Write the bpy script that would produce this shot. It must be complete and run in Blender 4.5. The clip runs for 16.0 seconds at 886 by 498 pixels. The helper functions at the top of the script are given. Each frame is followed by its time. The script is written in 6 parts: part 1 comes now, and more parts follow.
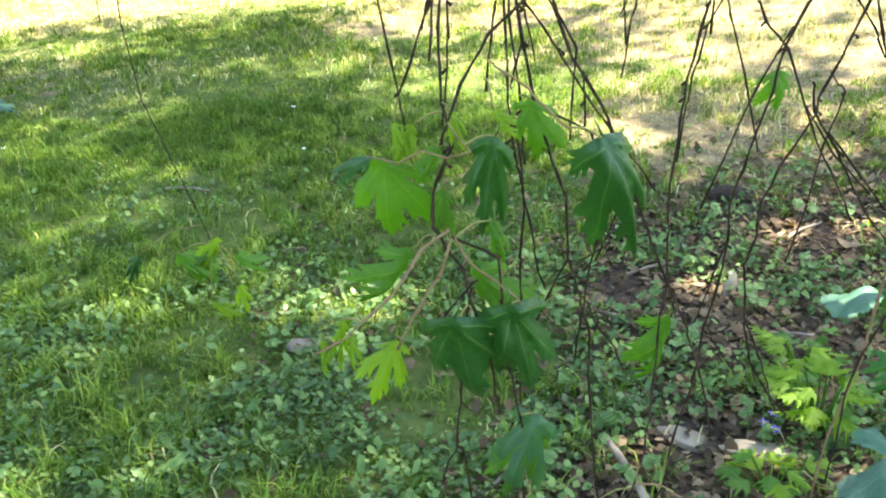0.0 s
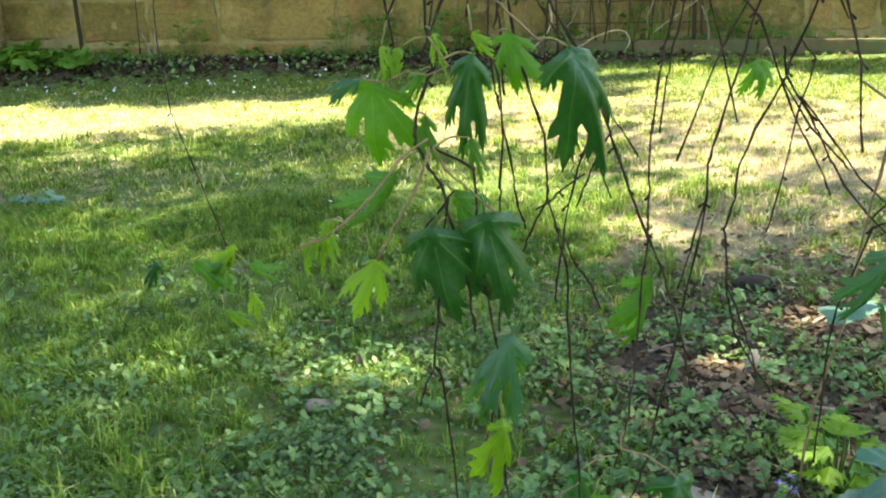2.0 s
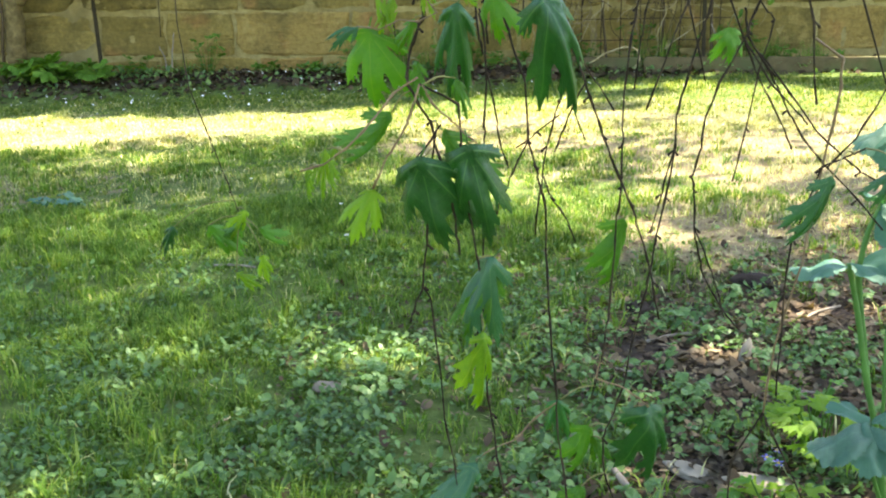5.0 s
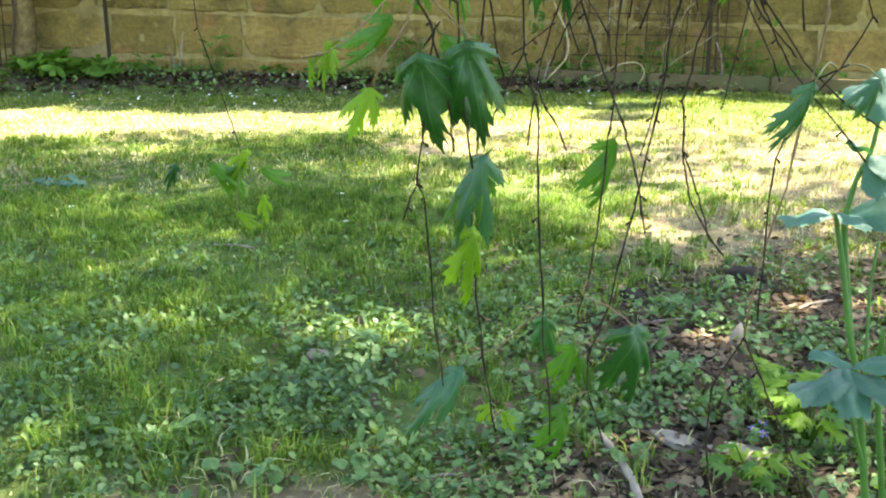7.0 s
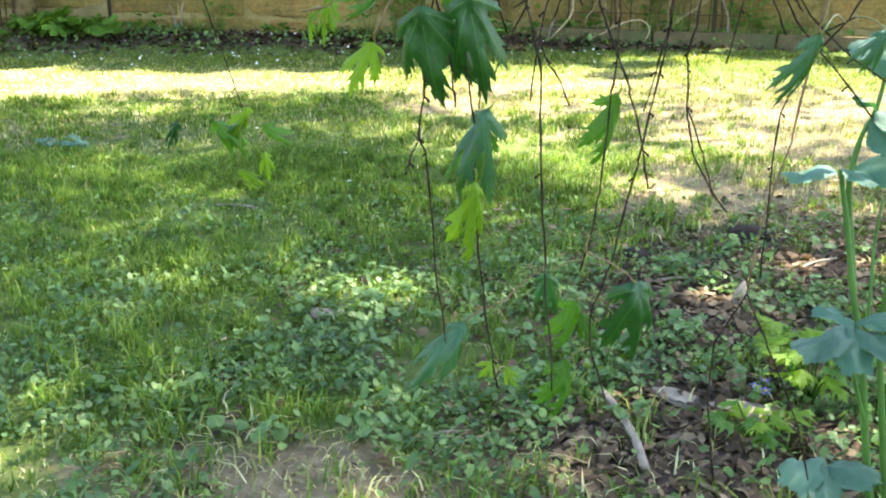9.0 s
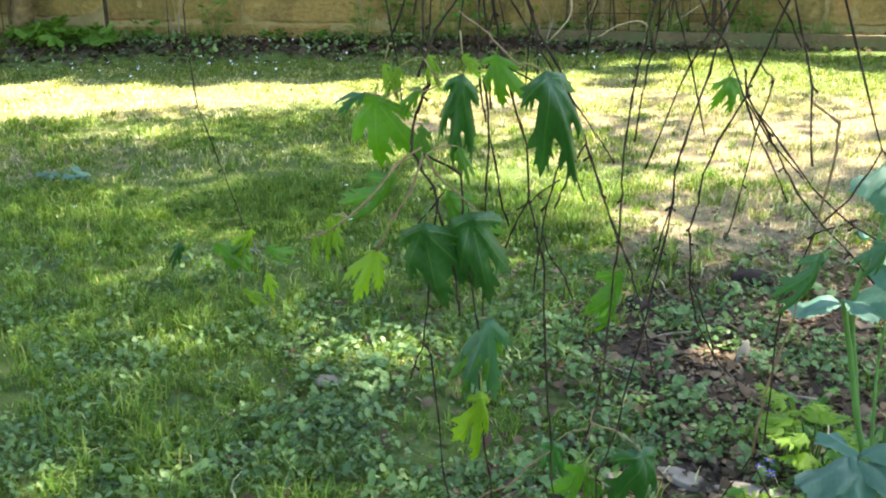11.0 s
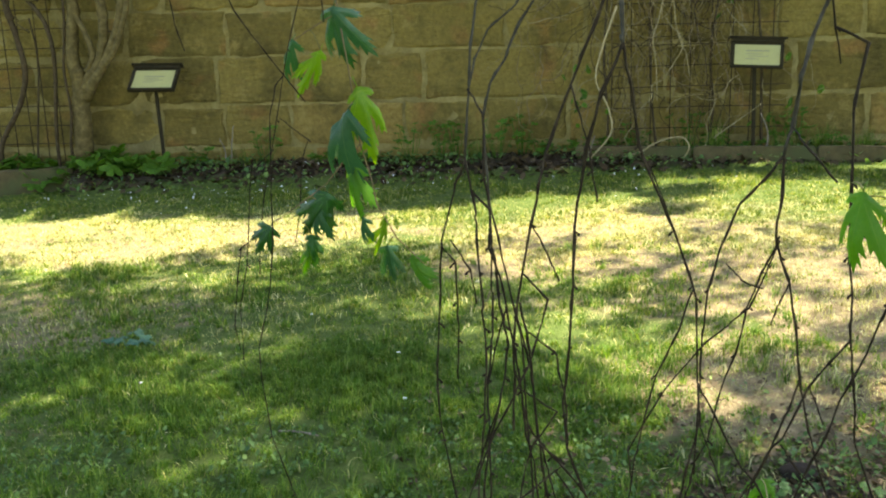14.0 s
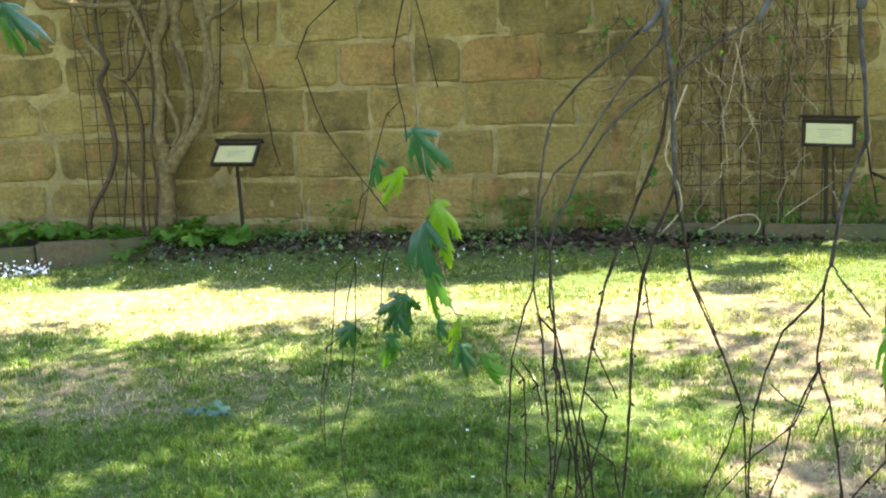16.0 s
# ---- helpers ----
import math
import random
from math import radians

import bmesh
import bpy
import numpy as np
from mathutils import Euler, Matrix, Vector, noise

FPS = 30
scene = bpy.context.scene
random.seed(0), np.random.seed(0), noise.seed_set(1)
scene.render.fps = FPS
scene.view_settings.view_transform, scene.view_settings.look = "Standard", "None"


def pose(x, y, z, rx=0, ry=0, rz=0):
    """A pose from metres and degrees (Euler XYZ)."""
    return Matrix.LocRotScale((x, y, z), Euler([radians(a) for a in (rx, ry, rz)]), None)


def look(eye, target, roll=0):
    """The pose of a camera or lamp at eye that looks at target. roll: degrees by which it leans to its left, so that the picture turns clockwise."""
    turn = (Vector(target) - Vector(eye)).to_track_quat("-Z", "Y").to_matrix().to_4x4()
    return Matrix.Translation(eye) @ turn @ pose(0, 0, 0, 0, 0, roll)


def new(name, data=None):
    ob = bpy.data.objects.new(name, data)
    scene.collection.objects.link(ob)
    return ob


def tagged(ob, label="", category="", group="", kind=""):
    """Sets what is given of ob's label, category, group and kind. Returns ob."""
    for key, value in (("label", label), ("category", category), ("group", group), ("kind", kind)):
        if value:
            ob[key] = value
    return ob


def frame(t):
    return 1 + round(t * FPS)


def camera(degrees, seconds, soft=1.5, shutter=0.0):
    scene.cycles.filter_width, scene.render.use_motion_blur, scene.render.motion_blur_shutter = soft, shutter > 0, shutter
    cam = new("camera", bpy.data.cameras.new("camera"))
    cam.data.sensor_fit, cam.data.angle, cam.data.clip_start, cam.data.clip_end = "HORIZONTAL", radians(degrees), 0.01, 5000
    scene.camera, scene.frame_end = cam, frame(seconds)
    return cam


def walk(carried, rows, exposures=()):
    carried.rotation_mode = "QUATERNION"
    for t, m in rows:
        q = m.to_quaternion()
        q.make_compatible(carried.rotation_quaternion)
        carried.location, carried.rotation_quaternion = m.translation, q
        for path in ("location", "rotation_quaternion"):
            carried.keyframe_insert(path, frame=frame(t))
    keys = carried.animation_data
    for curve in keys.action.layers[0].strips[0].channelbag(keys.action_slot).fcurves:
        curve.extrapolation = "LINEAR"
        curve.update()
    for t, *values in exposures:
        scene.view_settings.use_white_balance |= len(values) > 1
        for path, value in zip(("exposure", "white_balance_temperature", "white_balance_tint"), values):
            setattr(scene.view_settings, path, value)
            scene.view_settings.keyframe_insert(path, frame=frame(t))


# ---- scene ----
cam = camera(48.7, 16.0, soft=2.05)
PATH = [
    (0, (-0.017, 0.019, 1.042), (-0.064, 1.828, 0.190), -2.17),
    (0.5, (-0.008, 0.002, 0.993), (-0.064, 1.860, 0.255), -1.52),
    (1, (-0.003, -0.028, 0.951), (-0.087, 1.848, 0.262), -1.14),
    (1.5, (0.011, -0.041, 0.931), (-0.077, 1.854, 0.295), -1.06),
    (2, (0.025, -0.069, 0.914), (-0.103, 1.838, 0.325), -1.27),
    (2.5, (0.022, -0.097, 0.893), (-0.098, 1.817, 0.324), -0.78),
    (3, (0.044, -0.114, 0.885), (-0.091, 1.801, 0.323), -1.18),
    (3.5, (0.051, -0.132, 0.878), (-0.112, 1.783, 0.326), -1.49),
    (6, (0.049, -0.183, 0.846), (-0.090, 1.737, 0.305), -0.19),
    (6.5, (0.054, -0.198, 0.806), (-0.091, 1.726, 0.279), 0.61),
    (7, (0.060, -0.215, 0.778), (-0.095, 1.713, 0.270), 1.20),
    (7.5, (0.060, -0.226, 0.762), (-0.101, 1.697, 0.233), 1.51),
    (8, (0.062, -0.231, 0.746), (-0.095, 1.691, 0.215), 1.71),
    (8.2, (0.066, -0.232, 0.747), (-0.099, 1.687, 0.208), 1.61),
    (10.3, (0.048, -0.175, 0.877), (-0.087, 1.718, 0.247), -0.16),
    (10.5, (0.047, -0.175, 0.897), (-0.092, 1.723, 0.282), -0.37),
    (11, (0.053, -0.163, 0.952), (-0.109, 1.731, 0.331), 0.03),
    (11.5, (0.042, -0.160, 1.024), (-0.115, 1.749, 0.451), -0.08),
    (12, (0.044, -0.158, 1.077), (-0.129, 1.753, 0.513), -0.79),
    (12.5, (0.048, -0.146, 1.138), (-0.139, 1.770, 0.597), -1.09),
    (13, (0.044, -0.158, 1.203), (-0.150, 1.761, 0.673), -1.50),
    (13.5, (0.043, -0.172, 1.265), (-0.172, 1.748, 0.747), -1.70),
    (14, (0.047, -0.173, 1.332), (-0.210, 1.752, 0.854), -2.02),
    (14.5, (0.046, -0.213, 1.378), (-0.255, 1.717, 0.950), -2.03),
    (15, (0.046, -0.230, 1.401), (-0.323, 1.705, 1.059), -1.76),
    (15.5, (0.051, -0.275, 1.411), (-0.318, 1.660, 1.072), -1.52),
    (16, (0.061, -0.275, 1.412), (-0.336, 1.660, 1.071), -2.04),
]
EXPOSURES = [(0, 3.08, 7000, 9), (0.6, 2.91, 7100, 10), (2, 2.77, 7150, 8), (3.5, 2.86, 7000, 9), (6, 2.94, 7000, 11), (8.2, 3.08, 6750, 14), (10.3, 2.95, 6700, 15), (11.5, 2.71, 6850, 12), (12.5, 2.31, 7200, 9), (13.5, 2.20, 7500, 6), (14.5, 2.29, 7500, 7), (15.2, 2.62, 7000, 11), (15.6, 2.80, 6600, 16), (16, 2.79, 6480, 17)]
walk(cam, [(t, look(eye, target, roll)) for t, eye, target, roll in PATH], EXPOSURES)

import itertools

from mathutils.geometry import delaunay_2d_cdt

# ---------------------------------------------------------------- light
SUN_WAY = Vector((0.44, 0.17, 0.88)).normalized()      # from the ground towards the sun
sun_data = bpy.data.lights.new("sun", "SUN")
sun_data.energy, sun_data.angle, sun_data.color = 5.0, radians(0.5), (1.0, 0.955, 0.875)
sun = new("sun", sun_data)
sun.rotation_euler = SUN_WAY.to_track_quat("Z", "Y").to_euler()
world = bpy.data.worlds.new("sky")
scene.world = world
world.use_nodes = True
sky = world.node_tree.nodes.new("ShaderNodeTexSky")
sky.sky_type, sky.sun_disc = "NISHITA", False
sky.sun_elevation = math.asin(SUN_WAY.z)
sky.sun_rotation = math.atan2(SUN_WAY.x, SUN_WAY.y)
back = world.node_tree.nodes["Background"]
back.inputs["Strength"].default_value = 0.12
world.node_tree.links.new(sky.outputs["Color"], back.inputs["Color"])


# ---------------------------------------------------------------- materials
class Nodes:
    """Short hand for building one node material."""

    def __init__(self, name):
        self.m = bpy.data.materials.new(name)
        self.m.use_nodes = True
        self.t = self.m.node_tree
        self.bsdf = self.t.nodes["Principled BSDF"]
        self.out = self.t.nodes["Material Output"]
        self.coord = self.add("ShaderNodeTexCoord").outputs["Object"]

    def add(self, kind, **inputs):
        n = self.t.nodes.new(kind)
        for k, v in inputs.items():
            self.put(n.inputs[k], v)
        return n

    def put(self, socket, v):
        if isinstance(v, bpy.types.NodeSocket):
            self.t.links.new(v, socket)
        else:
            socket.default_value = v

    def noise(self, scale, detail=4.0, rough=0.6, coord=None):
        n = self.add("ShaderNodeTexNoise", Scale=scale, Detail=detail, Roughness=rough)
        self.t.links.new(coord or self.coord, n.inputs["Vector"])
        return n.outputs["Fac"]

    def ramp(self, fac, *stops):
        n = self.add("ShaderNodeValToRGB")
        self.t.links.new(fac, n.inputs["Fac"])
        e = n.color_ramp.elements
        while len(e) < len(stops):
            e.new(0.5)
        for el, (p, c) in zip(e, stops):
            el.position, el.color = p, (*c, 1) if len(c) == 3 else c
        return n.outputs["Color"]

    def mix(self, fac, a, b, mode="MIX"):
        n = self.t.nodes.new("ShaderNodeMix")
        n.data_type, n.blend_type = "RGBA", mode
        for s, v in ((n.inputs[0], fac), (n.inputs[6], a), (n.inputs[7], b)):
            self.put(s, (*v, 1) if isinstance(v, tuple) and len(v) == 3 else v)
        return n.outputs[2]

    def math(self, op, a, b=0.0, clamp=False):
        n = self.t.nodes.new("ShaderNodeMath")
        n.operation, n.use_clamp = op, clamp
        self.put(n.inputs[0], a)
        self.put(n.inputs[1], b)
        return n.outputs[0]

    def random(self):
        return self.add("ShaderNodeObjectInfo").outputs["Random"]

    def island(self):
        return self.add("ShaderNodeNewGeometry").outputs["Random Per Island"]

    def attr(self, name):
        n = self.add("ShaderNodeAttribute")
        n.attribute_name = name
        return n.outputs["Fac"]

    def bump(self, height, strength, dist=0.01):
        b = self.add("ShaderNodeBump", Strength=strength, Distance=dist)
        self.t.links.new(height, b.inputs["Height"])
        self.t.links.new(b.outputs["Normal"], self.bsdf.inputs["Normal"])
        return b.outputs["Normal"]

    def done(self, color, rough=0.8, spec=0.3, metal=0.0, thin=0.0, thin_color=None):
        self.put(self.bsdf.inputs["Base Color"], (*color, 1) if isinstance(color, tuple) else color)
        self.put(self.bsdf.inputs["Roughness"], rough)
        self.put(self.bsdf.inputs["Specular IOR Level"], spec)
        self.put(self.bsdf.inputs["Metallic"], metal)
        if thin:
            tr = self.add("ShaderNodeBsdfTranslucent")
            self.put(tr.inputs["Color"], thin_color if thin_color is not None else color)
            mx = self.add("ShaderNodeMixShader")
            mx.inputs[0].default_value = thin
            self.t.links.new(self.bsdf.outputs[0], mx.inputs[1])
            self.t.links.new(tr.outputs[0], mx.inputs[2])
            self.t.links.new(mx.outputs[0], self.out.inputs["Surface"])
        return self.m


def blade_material(name, a, b, c, thin=0.35, rough=0.5, spec=0.12):
    """Blades and small leaves: a tint of its own for each piece, and patches over the ground."""
    n = Nodes(name)
    col = n.ramp(n.island(), (0.0, a), (0.55, b), (1.0, c))
    patch = n.ramp(n.noise(1.3, 3), (0.35, (0.75, 0.8, 0.75)), (0.65, (1.15, 1.1, 1.0)))
    col = n.mix(1.0, col, patch, "MULTIPLY")
    col = n.mix(1.0, col, n.ramp(n.noise(17, 3), (0.32, (0.56, 0.60, 0.60)), (0.68, (1.42, 1.34, 1.18))), "MULTIPLY")
    return n.done(col, rough, spec, thin=thin, thin_color=n.mix(1.0, col, (1.35, 1.35, 0.5), "MULTIPLY"))


def leaf_material(name, a, b, vein, thin, through_tint, rough=0.42):
    """A leaf with a pale midrib and side veins, laid out along the leaf."""
    n = Nodes(name)
    uv = n.add("ShaderNodeUVMap").outputs["UV"]
    sep = n.add("ShaderNodeSeparateXYZ", Vector=uv)
    off = n.math("ABSOLUTE", n.math("SUBTRACT", sep.outputs[0], 0.5))
    rib = n.math("MULTIPLY", n.math("LESS_THAN", off, 0.007), 0.45)
    slant = n.math("FRACT", n.math("MULTIPLY", n.math("SUBTRACT", sep.outputs[1], n.math("MULTIPLY", off, 0.9)), 11.0))
    side = n.math("MULTIPLY", n.math("LESS_THAN", slant, 0.08), 0.12)
    mask = n.math("MAXIMUM", rib, side)
    col = n.mix(n.ramp(n.noise(14, 4), (0.3, (0, 0, 0)), (0.7, (1, 1, 1))), a, b)
    col = n.mix(n.math("MULTIPLY", n.random(), 0.6), col, tuple(1.5 * c for c in b))
    col = n.mix(n.math("MULTIPLY", n.ramp(n.noise(55, 2), (0.66, (0, 0, 0)), (0.74, (1, 1, 1))), 0.35), col, (0.16, 0.13, 0.05))
    col = n.mix(mask, col, vein)
    n.bump(n.math("SUBTRACT", n.noise(60, 3), mask), 0.35, 0.002)
    return n.done(col, rough, 0.38, thin=thin, thin_color=n.mix(1.0, col, through_tint, "MULTIPLY"))


GRASS = blade_material("grass_blades", (0.056, 0.122, 0.015), (0.114, 0.212, 0.036), (0.25, 0.32, 0.08), 0.38, 0.6)
LAWN = blade_material("mown_lawn_blades", (0.060, 0.118, 0.014), (0.126, 0.195, 0.034), (0.33, 0.34, 0.12), 0.34, 0.65)
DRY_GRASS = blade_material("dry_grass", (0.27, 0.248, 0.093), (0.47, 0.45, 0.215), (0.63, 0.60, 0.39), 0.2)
HERB = blade_material("small_herb_leaves", (0.060, 0.128, 0.040), (0.112, 0.208, 0.068), (0.20, 0.30, 0.10), 0.36, 0.42, 0.3)
BED_GREEN = blade_material("bed_plant_leaves", (0.044, 0.112, 0.016), (0.085, 0.185, 0.026), (0.15, 0.26, 0.04), 0.36)
BLUE_GREEN = leaf_material("blue_green_leaf", (0.030, 0.086, 0.048), (0.047, 0.118, 0.066), (0.085, 0.17, 0.10), 0.2, (1.1, 1.6, 0.5), 0.5)
CROWN_LEAF = blade_material("crown_leaves", (0.04, 0.09, 0.015), (0.07, 0.14, 0.02), (0.10, 0.18, 0.03), 0.2)
# One leaf twice: LEAF_DARK without, LEAF_LIGHT with backlight put into the colour.
LEAF_DARK = leaf_material("unlit_leaf", (0.006, 0.042, 0.007), (0.016, 0.072, 0.012), (0.09, 0.18, 0.04), 0.17, (1.9, 2.4, 0.25), 0.36)
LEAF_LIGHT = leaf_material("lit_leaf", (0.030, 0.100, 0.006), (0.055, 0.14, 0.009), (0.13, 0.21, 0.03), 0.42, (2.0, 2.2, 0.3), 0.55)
LEAF_YOUNG = leaf_material("young_leaf", (0.085, 0.185, 0.007), (0.13, 0.23, 0.010), (0.24, 0.30, 0.03), 0.52, (1.8, 1.7, 0.3), 0.55)
# Glossy leaf; the sky's blue sheen on upturned faces is put into its colour.
LEAF_SKY = leaf_material("sky_sheen_leaf", (0.016, 0.064, 0.026), (0.028, 0.090, 0.034), (0.09, 0.16, 0.05), 0.24, (1.7, 2.0, 0.3), 0.30)


def bark_material(name, a, b, c, scale=40, rough=0.8):
    n = Nodes(name)
    col = n.ramp(n.noise(scale, 5), (0.25, a), (0.5, b), (0.78, c))
    col = n.mix(n.math("MULTIPLY", n.random(), 0.3), col, a)
    n.bump(n.noise(scale * 2.5, 4), 0.5, 0.004)
    return n.done(col, rough, 0.15)


TWIG = bark_material("twig_bark", (0.010, 0.006, 0.003), (0.028, 0.018, 0.009), (0.075, 0.052, 0.028), 70, 0.85)
TWIG_YOUNG = bark_material("young_twig_bark", (0.09, 0.06, 0.03), (0.19, 0.12, 0.06), (0.26, 0.20, 0.10), 70, 0.55)
LIMB = bark_material("limb_bark", (0.05, 0.044, 0.036), (0.11, 0.10, 0.082), (0.21, 0.195, 0.165), 45, 0.8)
OLD_TWIG = bark_material("old_twig_bark", (0.024, 0.019, 0.012), (0.055, 0.046, 0.031), (0.12, 0.105, 0.075), 60, 0.9)
STEM_BROWN = bark_material("climber_bark", (0.055, 0.039, 0.013), (0.125, 0.092, 0.034), (0.225, 0.172, 0.07), 22)
STEM_DARK = bark_material("dark_stem_bark", (0.03, 0.020, 0.010), (0.07, 0.048, 0.024), (0.13, 0.095, 0.05), 30)
STEM_STRAW = bark_material("straw_vine_stem", (0.22, 0.165, 0.075), (0.36, 0.29, 0.15), (0.52, 0.44, 0.27), 30)
STEM_PALE = bark_material("dry_vine_stem", (0.13, 0.09, 0.042), (0.26, 0.19, 0.10), (0.44, 0.35, 0.22), 30)
DEAD_WOOD = bark_material("dead_wood", (0.14, 0.11, 0.075), (0.26, 0.21, 0.15), (0.40, 0.34, 0.26), 35)


def stone_material():
    """Yellowish sandstone: bedding streaks, soot stains, red iron patches."""
    n = Nodes("sandstone")
    geo = n.add("ShaderNodeNewGeometry").outputs["Position"]
    stretched = n.add("ShaderNodeMapping", Vector=geo)
    stretched.inputs["Scale"].default_value = (1.0, 1.0, 4.5)
    grain = n.noise(26, 6, 0.7, geo)
    streak = n.noise(5, 5, 0.65, stretched.outputs[0])
    tone = n.ramp(n.random(), (0.0, (0.17, 0.135, 0.046)), (0.25, (0.23, 0.18, 0.058)), (0.5, (0.29, 0.225, 0.074)), (0.75, (0.35, 0.27, 0.090)), (0.9, (0.42, 0.32, 0.110)), (1.0, (0.37, 0.21, 0.078)))
    col = n.mix(n.math("MULTIPLY", streak, 0.6), tone, (0.37, 0.275, 0.09))
    col = n.mix(n.ramp(n.noise(2.2, 5, 0.65, geo), (0.46, (0, 0, 0)), (0.68, (0.8, 0.8, 0.8))), col, (0.11, 0.09, 0.033))
    col = n.mix(n.ramp(n.noise(4.3, 5, 0.7, geo), (0.56, (0, 0, 0)), (0.70, (0.75, 0.75, 0.75))), col, (0.47, 0.36, 0.14))
    col = n.mix(n.ramp(n.noise(2.9, 3, 0.5, geo), (0.58, (0, 0, 0)), (0.72, (0.6, 0.6, 0.6))), col, (0.42, 0.21, 0.085))
    col = n.mix(1.0, col, n.ramp(grain, (0.25, (0.62, 0.62, 0.62)), (0.7, (1.18, 1.18, 1.18))), "MULTIPLY")
    col = n.mix(n.ramp(n.noise(48, 3, 0.6, geo), (0.66, (0, 0, 0)), (0.72, (0.7, 0.7, 0.7))), col, (0.07, 0.05, 0.02))
    col = n.mix(1.0, col, (0.99, 0.945, 0.77), "MULTIPLY")
    n.bump(n.math("ADD", n.math("MULTIPLY", streak, 1.4), n.math("ADD", grain, n.noise(70, 4, 0.7, geo))), 1.0, 0.03)
    return n.done(col, 0.92, 0.15)


def mortar_material():
    n = Nodes("lime_mortar")
    geo = n.add("ShaderNodeNewGeometry").outputs["Position"]
    col = n.ramp(n.noise(9, 6, 0.7, geo), (0.22, (0.18, 0.135, 0.046)), (0.5, (0.33, 0.255, 0.092)), (0.8, (0.48, 0.38, 0.155)))
    col = n.mix(n.ramp(n.noise(1.7, 4, 0.6, geo), (0.5, (0, 0, 0)), (0.72, (0.7, 0.7, 0.7))), col, (0.17, 0.135, 0.06))
    n.bump(n.math("ADD", n.noise(55, 5, 0.7, geo), n.noise(11, 4, 0.6, geo)), 0.9, 0.03)
    return n.done(col, 0.95, 0.1)


STONE, MORTAR = stone_material(), mortar_material()


def concrete_material():
    n = Nodes("mossy_concrete")
    col = n.ramp(n.noise(14, 6, 0.7), (0.25, (0.058, 0.045, 0.02)), (0.6, (0.12, 0.093, 0.041)), (0.85, (0.20, 0.158, 0.076)))
    col = n.mix(n.ramp(n.noise(4, 4), (0.48, (0, 0, 0)), (0.62, (0.8, 0.8, 0.8))), col, (0.075, 0.085, 0.03))
    n.bump(n.noise(60, 4), 0.6, 0.006)
    return n.done(col, 0.92, 0.2)


CONCRETE = concrete_material()


def ground_material():
    """Soil under turf; bare earth where the turf thins, and dry thatch that also whitens the sunlit strip."""
    n = Nodes("ground_soil")
    turf = n.ramp(n.noise(18, 6, 0.7), (0.25, (0.045, 0.07, 0.015)), (0.55, (0.09, 0.125, 0.03)), (0.8, (0.15, 0.16, 0.055)))
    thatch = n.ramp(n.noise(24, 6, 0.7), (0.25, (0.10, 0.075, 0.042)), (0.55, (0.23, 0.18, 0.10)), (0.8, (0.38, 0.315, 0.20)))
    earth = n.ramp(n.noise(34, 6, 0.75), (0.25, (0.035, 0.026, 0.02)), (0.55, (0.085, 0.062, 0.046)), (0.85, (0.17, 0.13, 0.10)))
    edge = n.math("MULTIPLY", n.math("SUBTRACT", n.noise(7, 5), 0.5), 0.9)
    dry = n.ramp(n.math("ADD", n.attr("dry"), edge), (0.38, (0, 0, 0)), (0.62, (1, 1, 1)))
    bare = n.ramp(n.math("ADD", n.attr("bare"), edge), (0.38, (0, 0, 0)), (0.60, (1, 1, 1)))
    col = n.mix(bare, n.mix(dry, turf, thatch), earth)
    n.bump(n.math("ADD", n.noise(45, 5, 0.7), n.noise(9, 3)), 0.9, 0.02)
    return n.done(col, 0.95, 0.1)


GROUND = ground_material()


def plain(name, col, rough=0.6, spec=0.4, metal=0.0, scale=30, vary=0.25, bump=0.2):
    n = Nodes(name)
    lo = tuple(c * (1 - vary) for c in col)
    hi = tuple(min(1, c * (1 + vary)) for c in col)
    n.bump(n.noise(scale * 2, 4), bump, 0.003)
    return n.done(n.ramp(n.noise(scale, 5), (0.3, lo), (0.7, hi)), rough, spec, metal)


SIGN_DARK = plain("dark_stained_board", (0.032, 0.025, 0.013), 0.8, 0.1)
SIGN_PLATE = plain("cream_label_plate", (0.37, 0.335, 0.115), 0.4, 0.5, vary=0.06, bump=0.02)
SIGN_INK = plain("label_ink", (0.22, 0.21, 0.13), 0.6, vary=0.1)
IRON = plain("rusty_iron_wire", (0.055, 0.037, 0.019), 0.85, 0.15, 0.0)
PETAL = plain("white_petals", (0.78, 0.76, 0.72), 0.6, vary=0.08)
VIOLET = plain("violet_petals", (0.16, 0.14, 0.38), 0.6, vary=0.2)
YELLOW = plain("yellow_centre", (0.65, 0.42, 0.04), 0.6)
ROCK = plain("pale_stone", (0.24, 0.20, 0.14), 0.85, 0.3, scale=14, bump=0.6)
CLOD = plain("dark_soil_clod", (0.035, 0.026, 0.02), 0.95, 0.1, scale=30, bump=0.9)
BED_LITTER = blade_material("bed_leaf_litter", (0.03, 0.021, 0.013), (0.062, 0.043, 0.027), (0.14, 0.105, 0.07), 0.1, 0.85)
LITTER = blade_material("leaf_litter", (0.05, 0.034, 0.022), (0.115, 0.080, 0.052), (0.26, 0.195, 0.135), 0.12, 0.75)


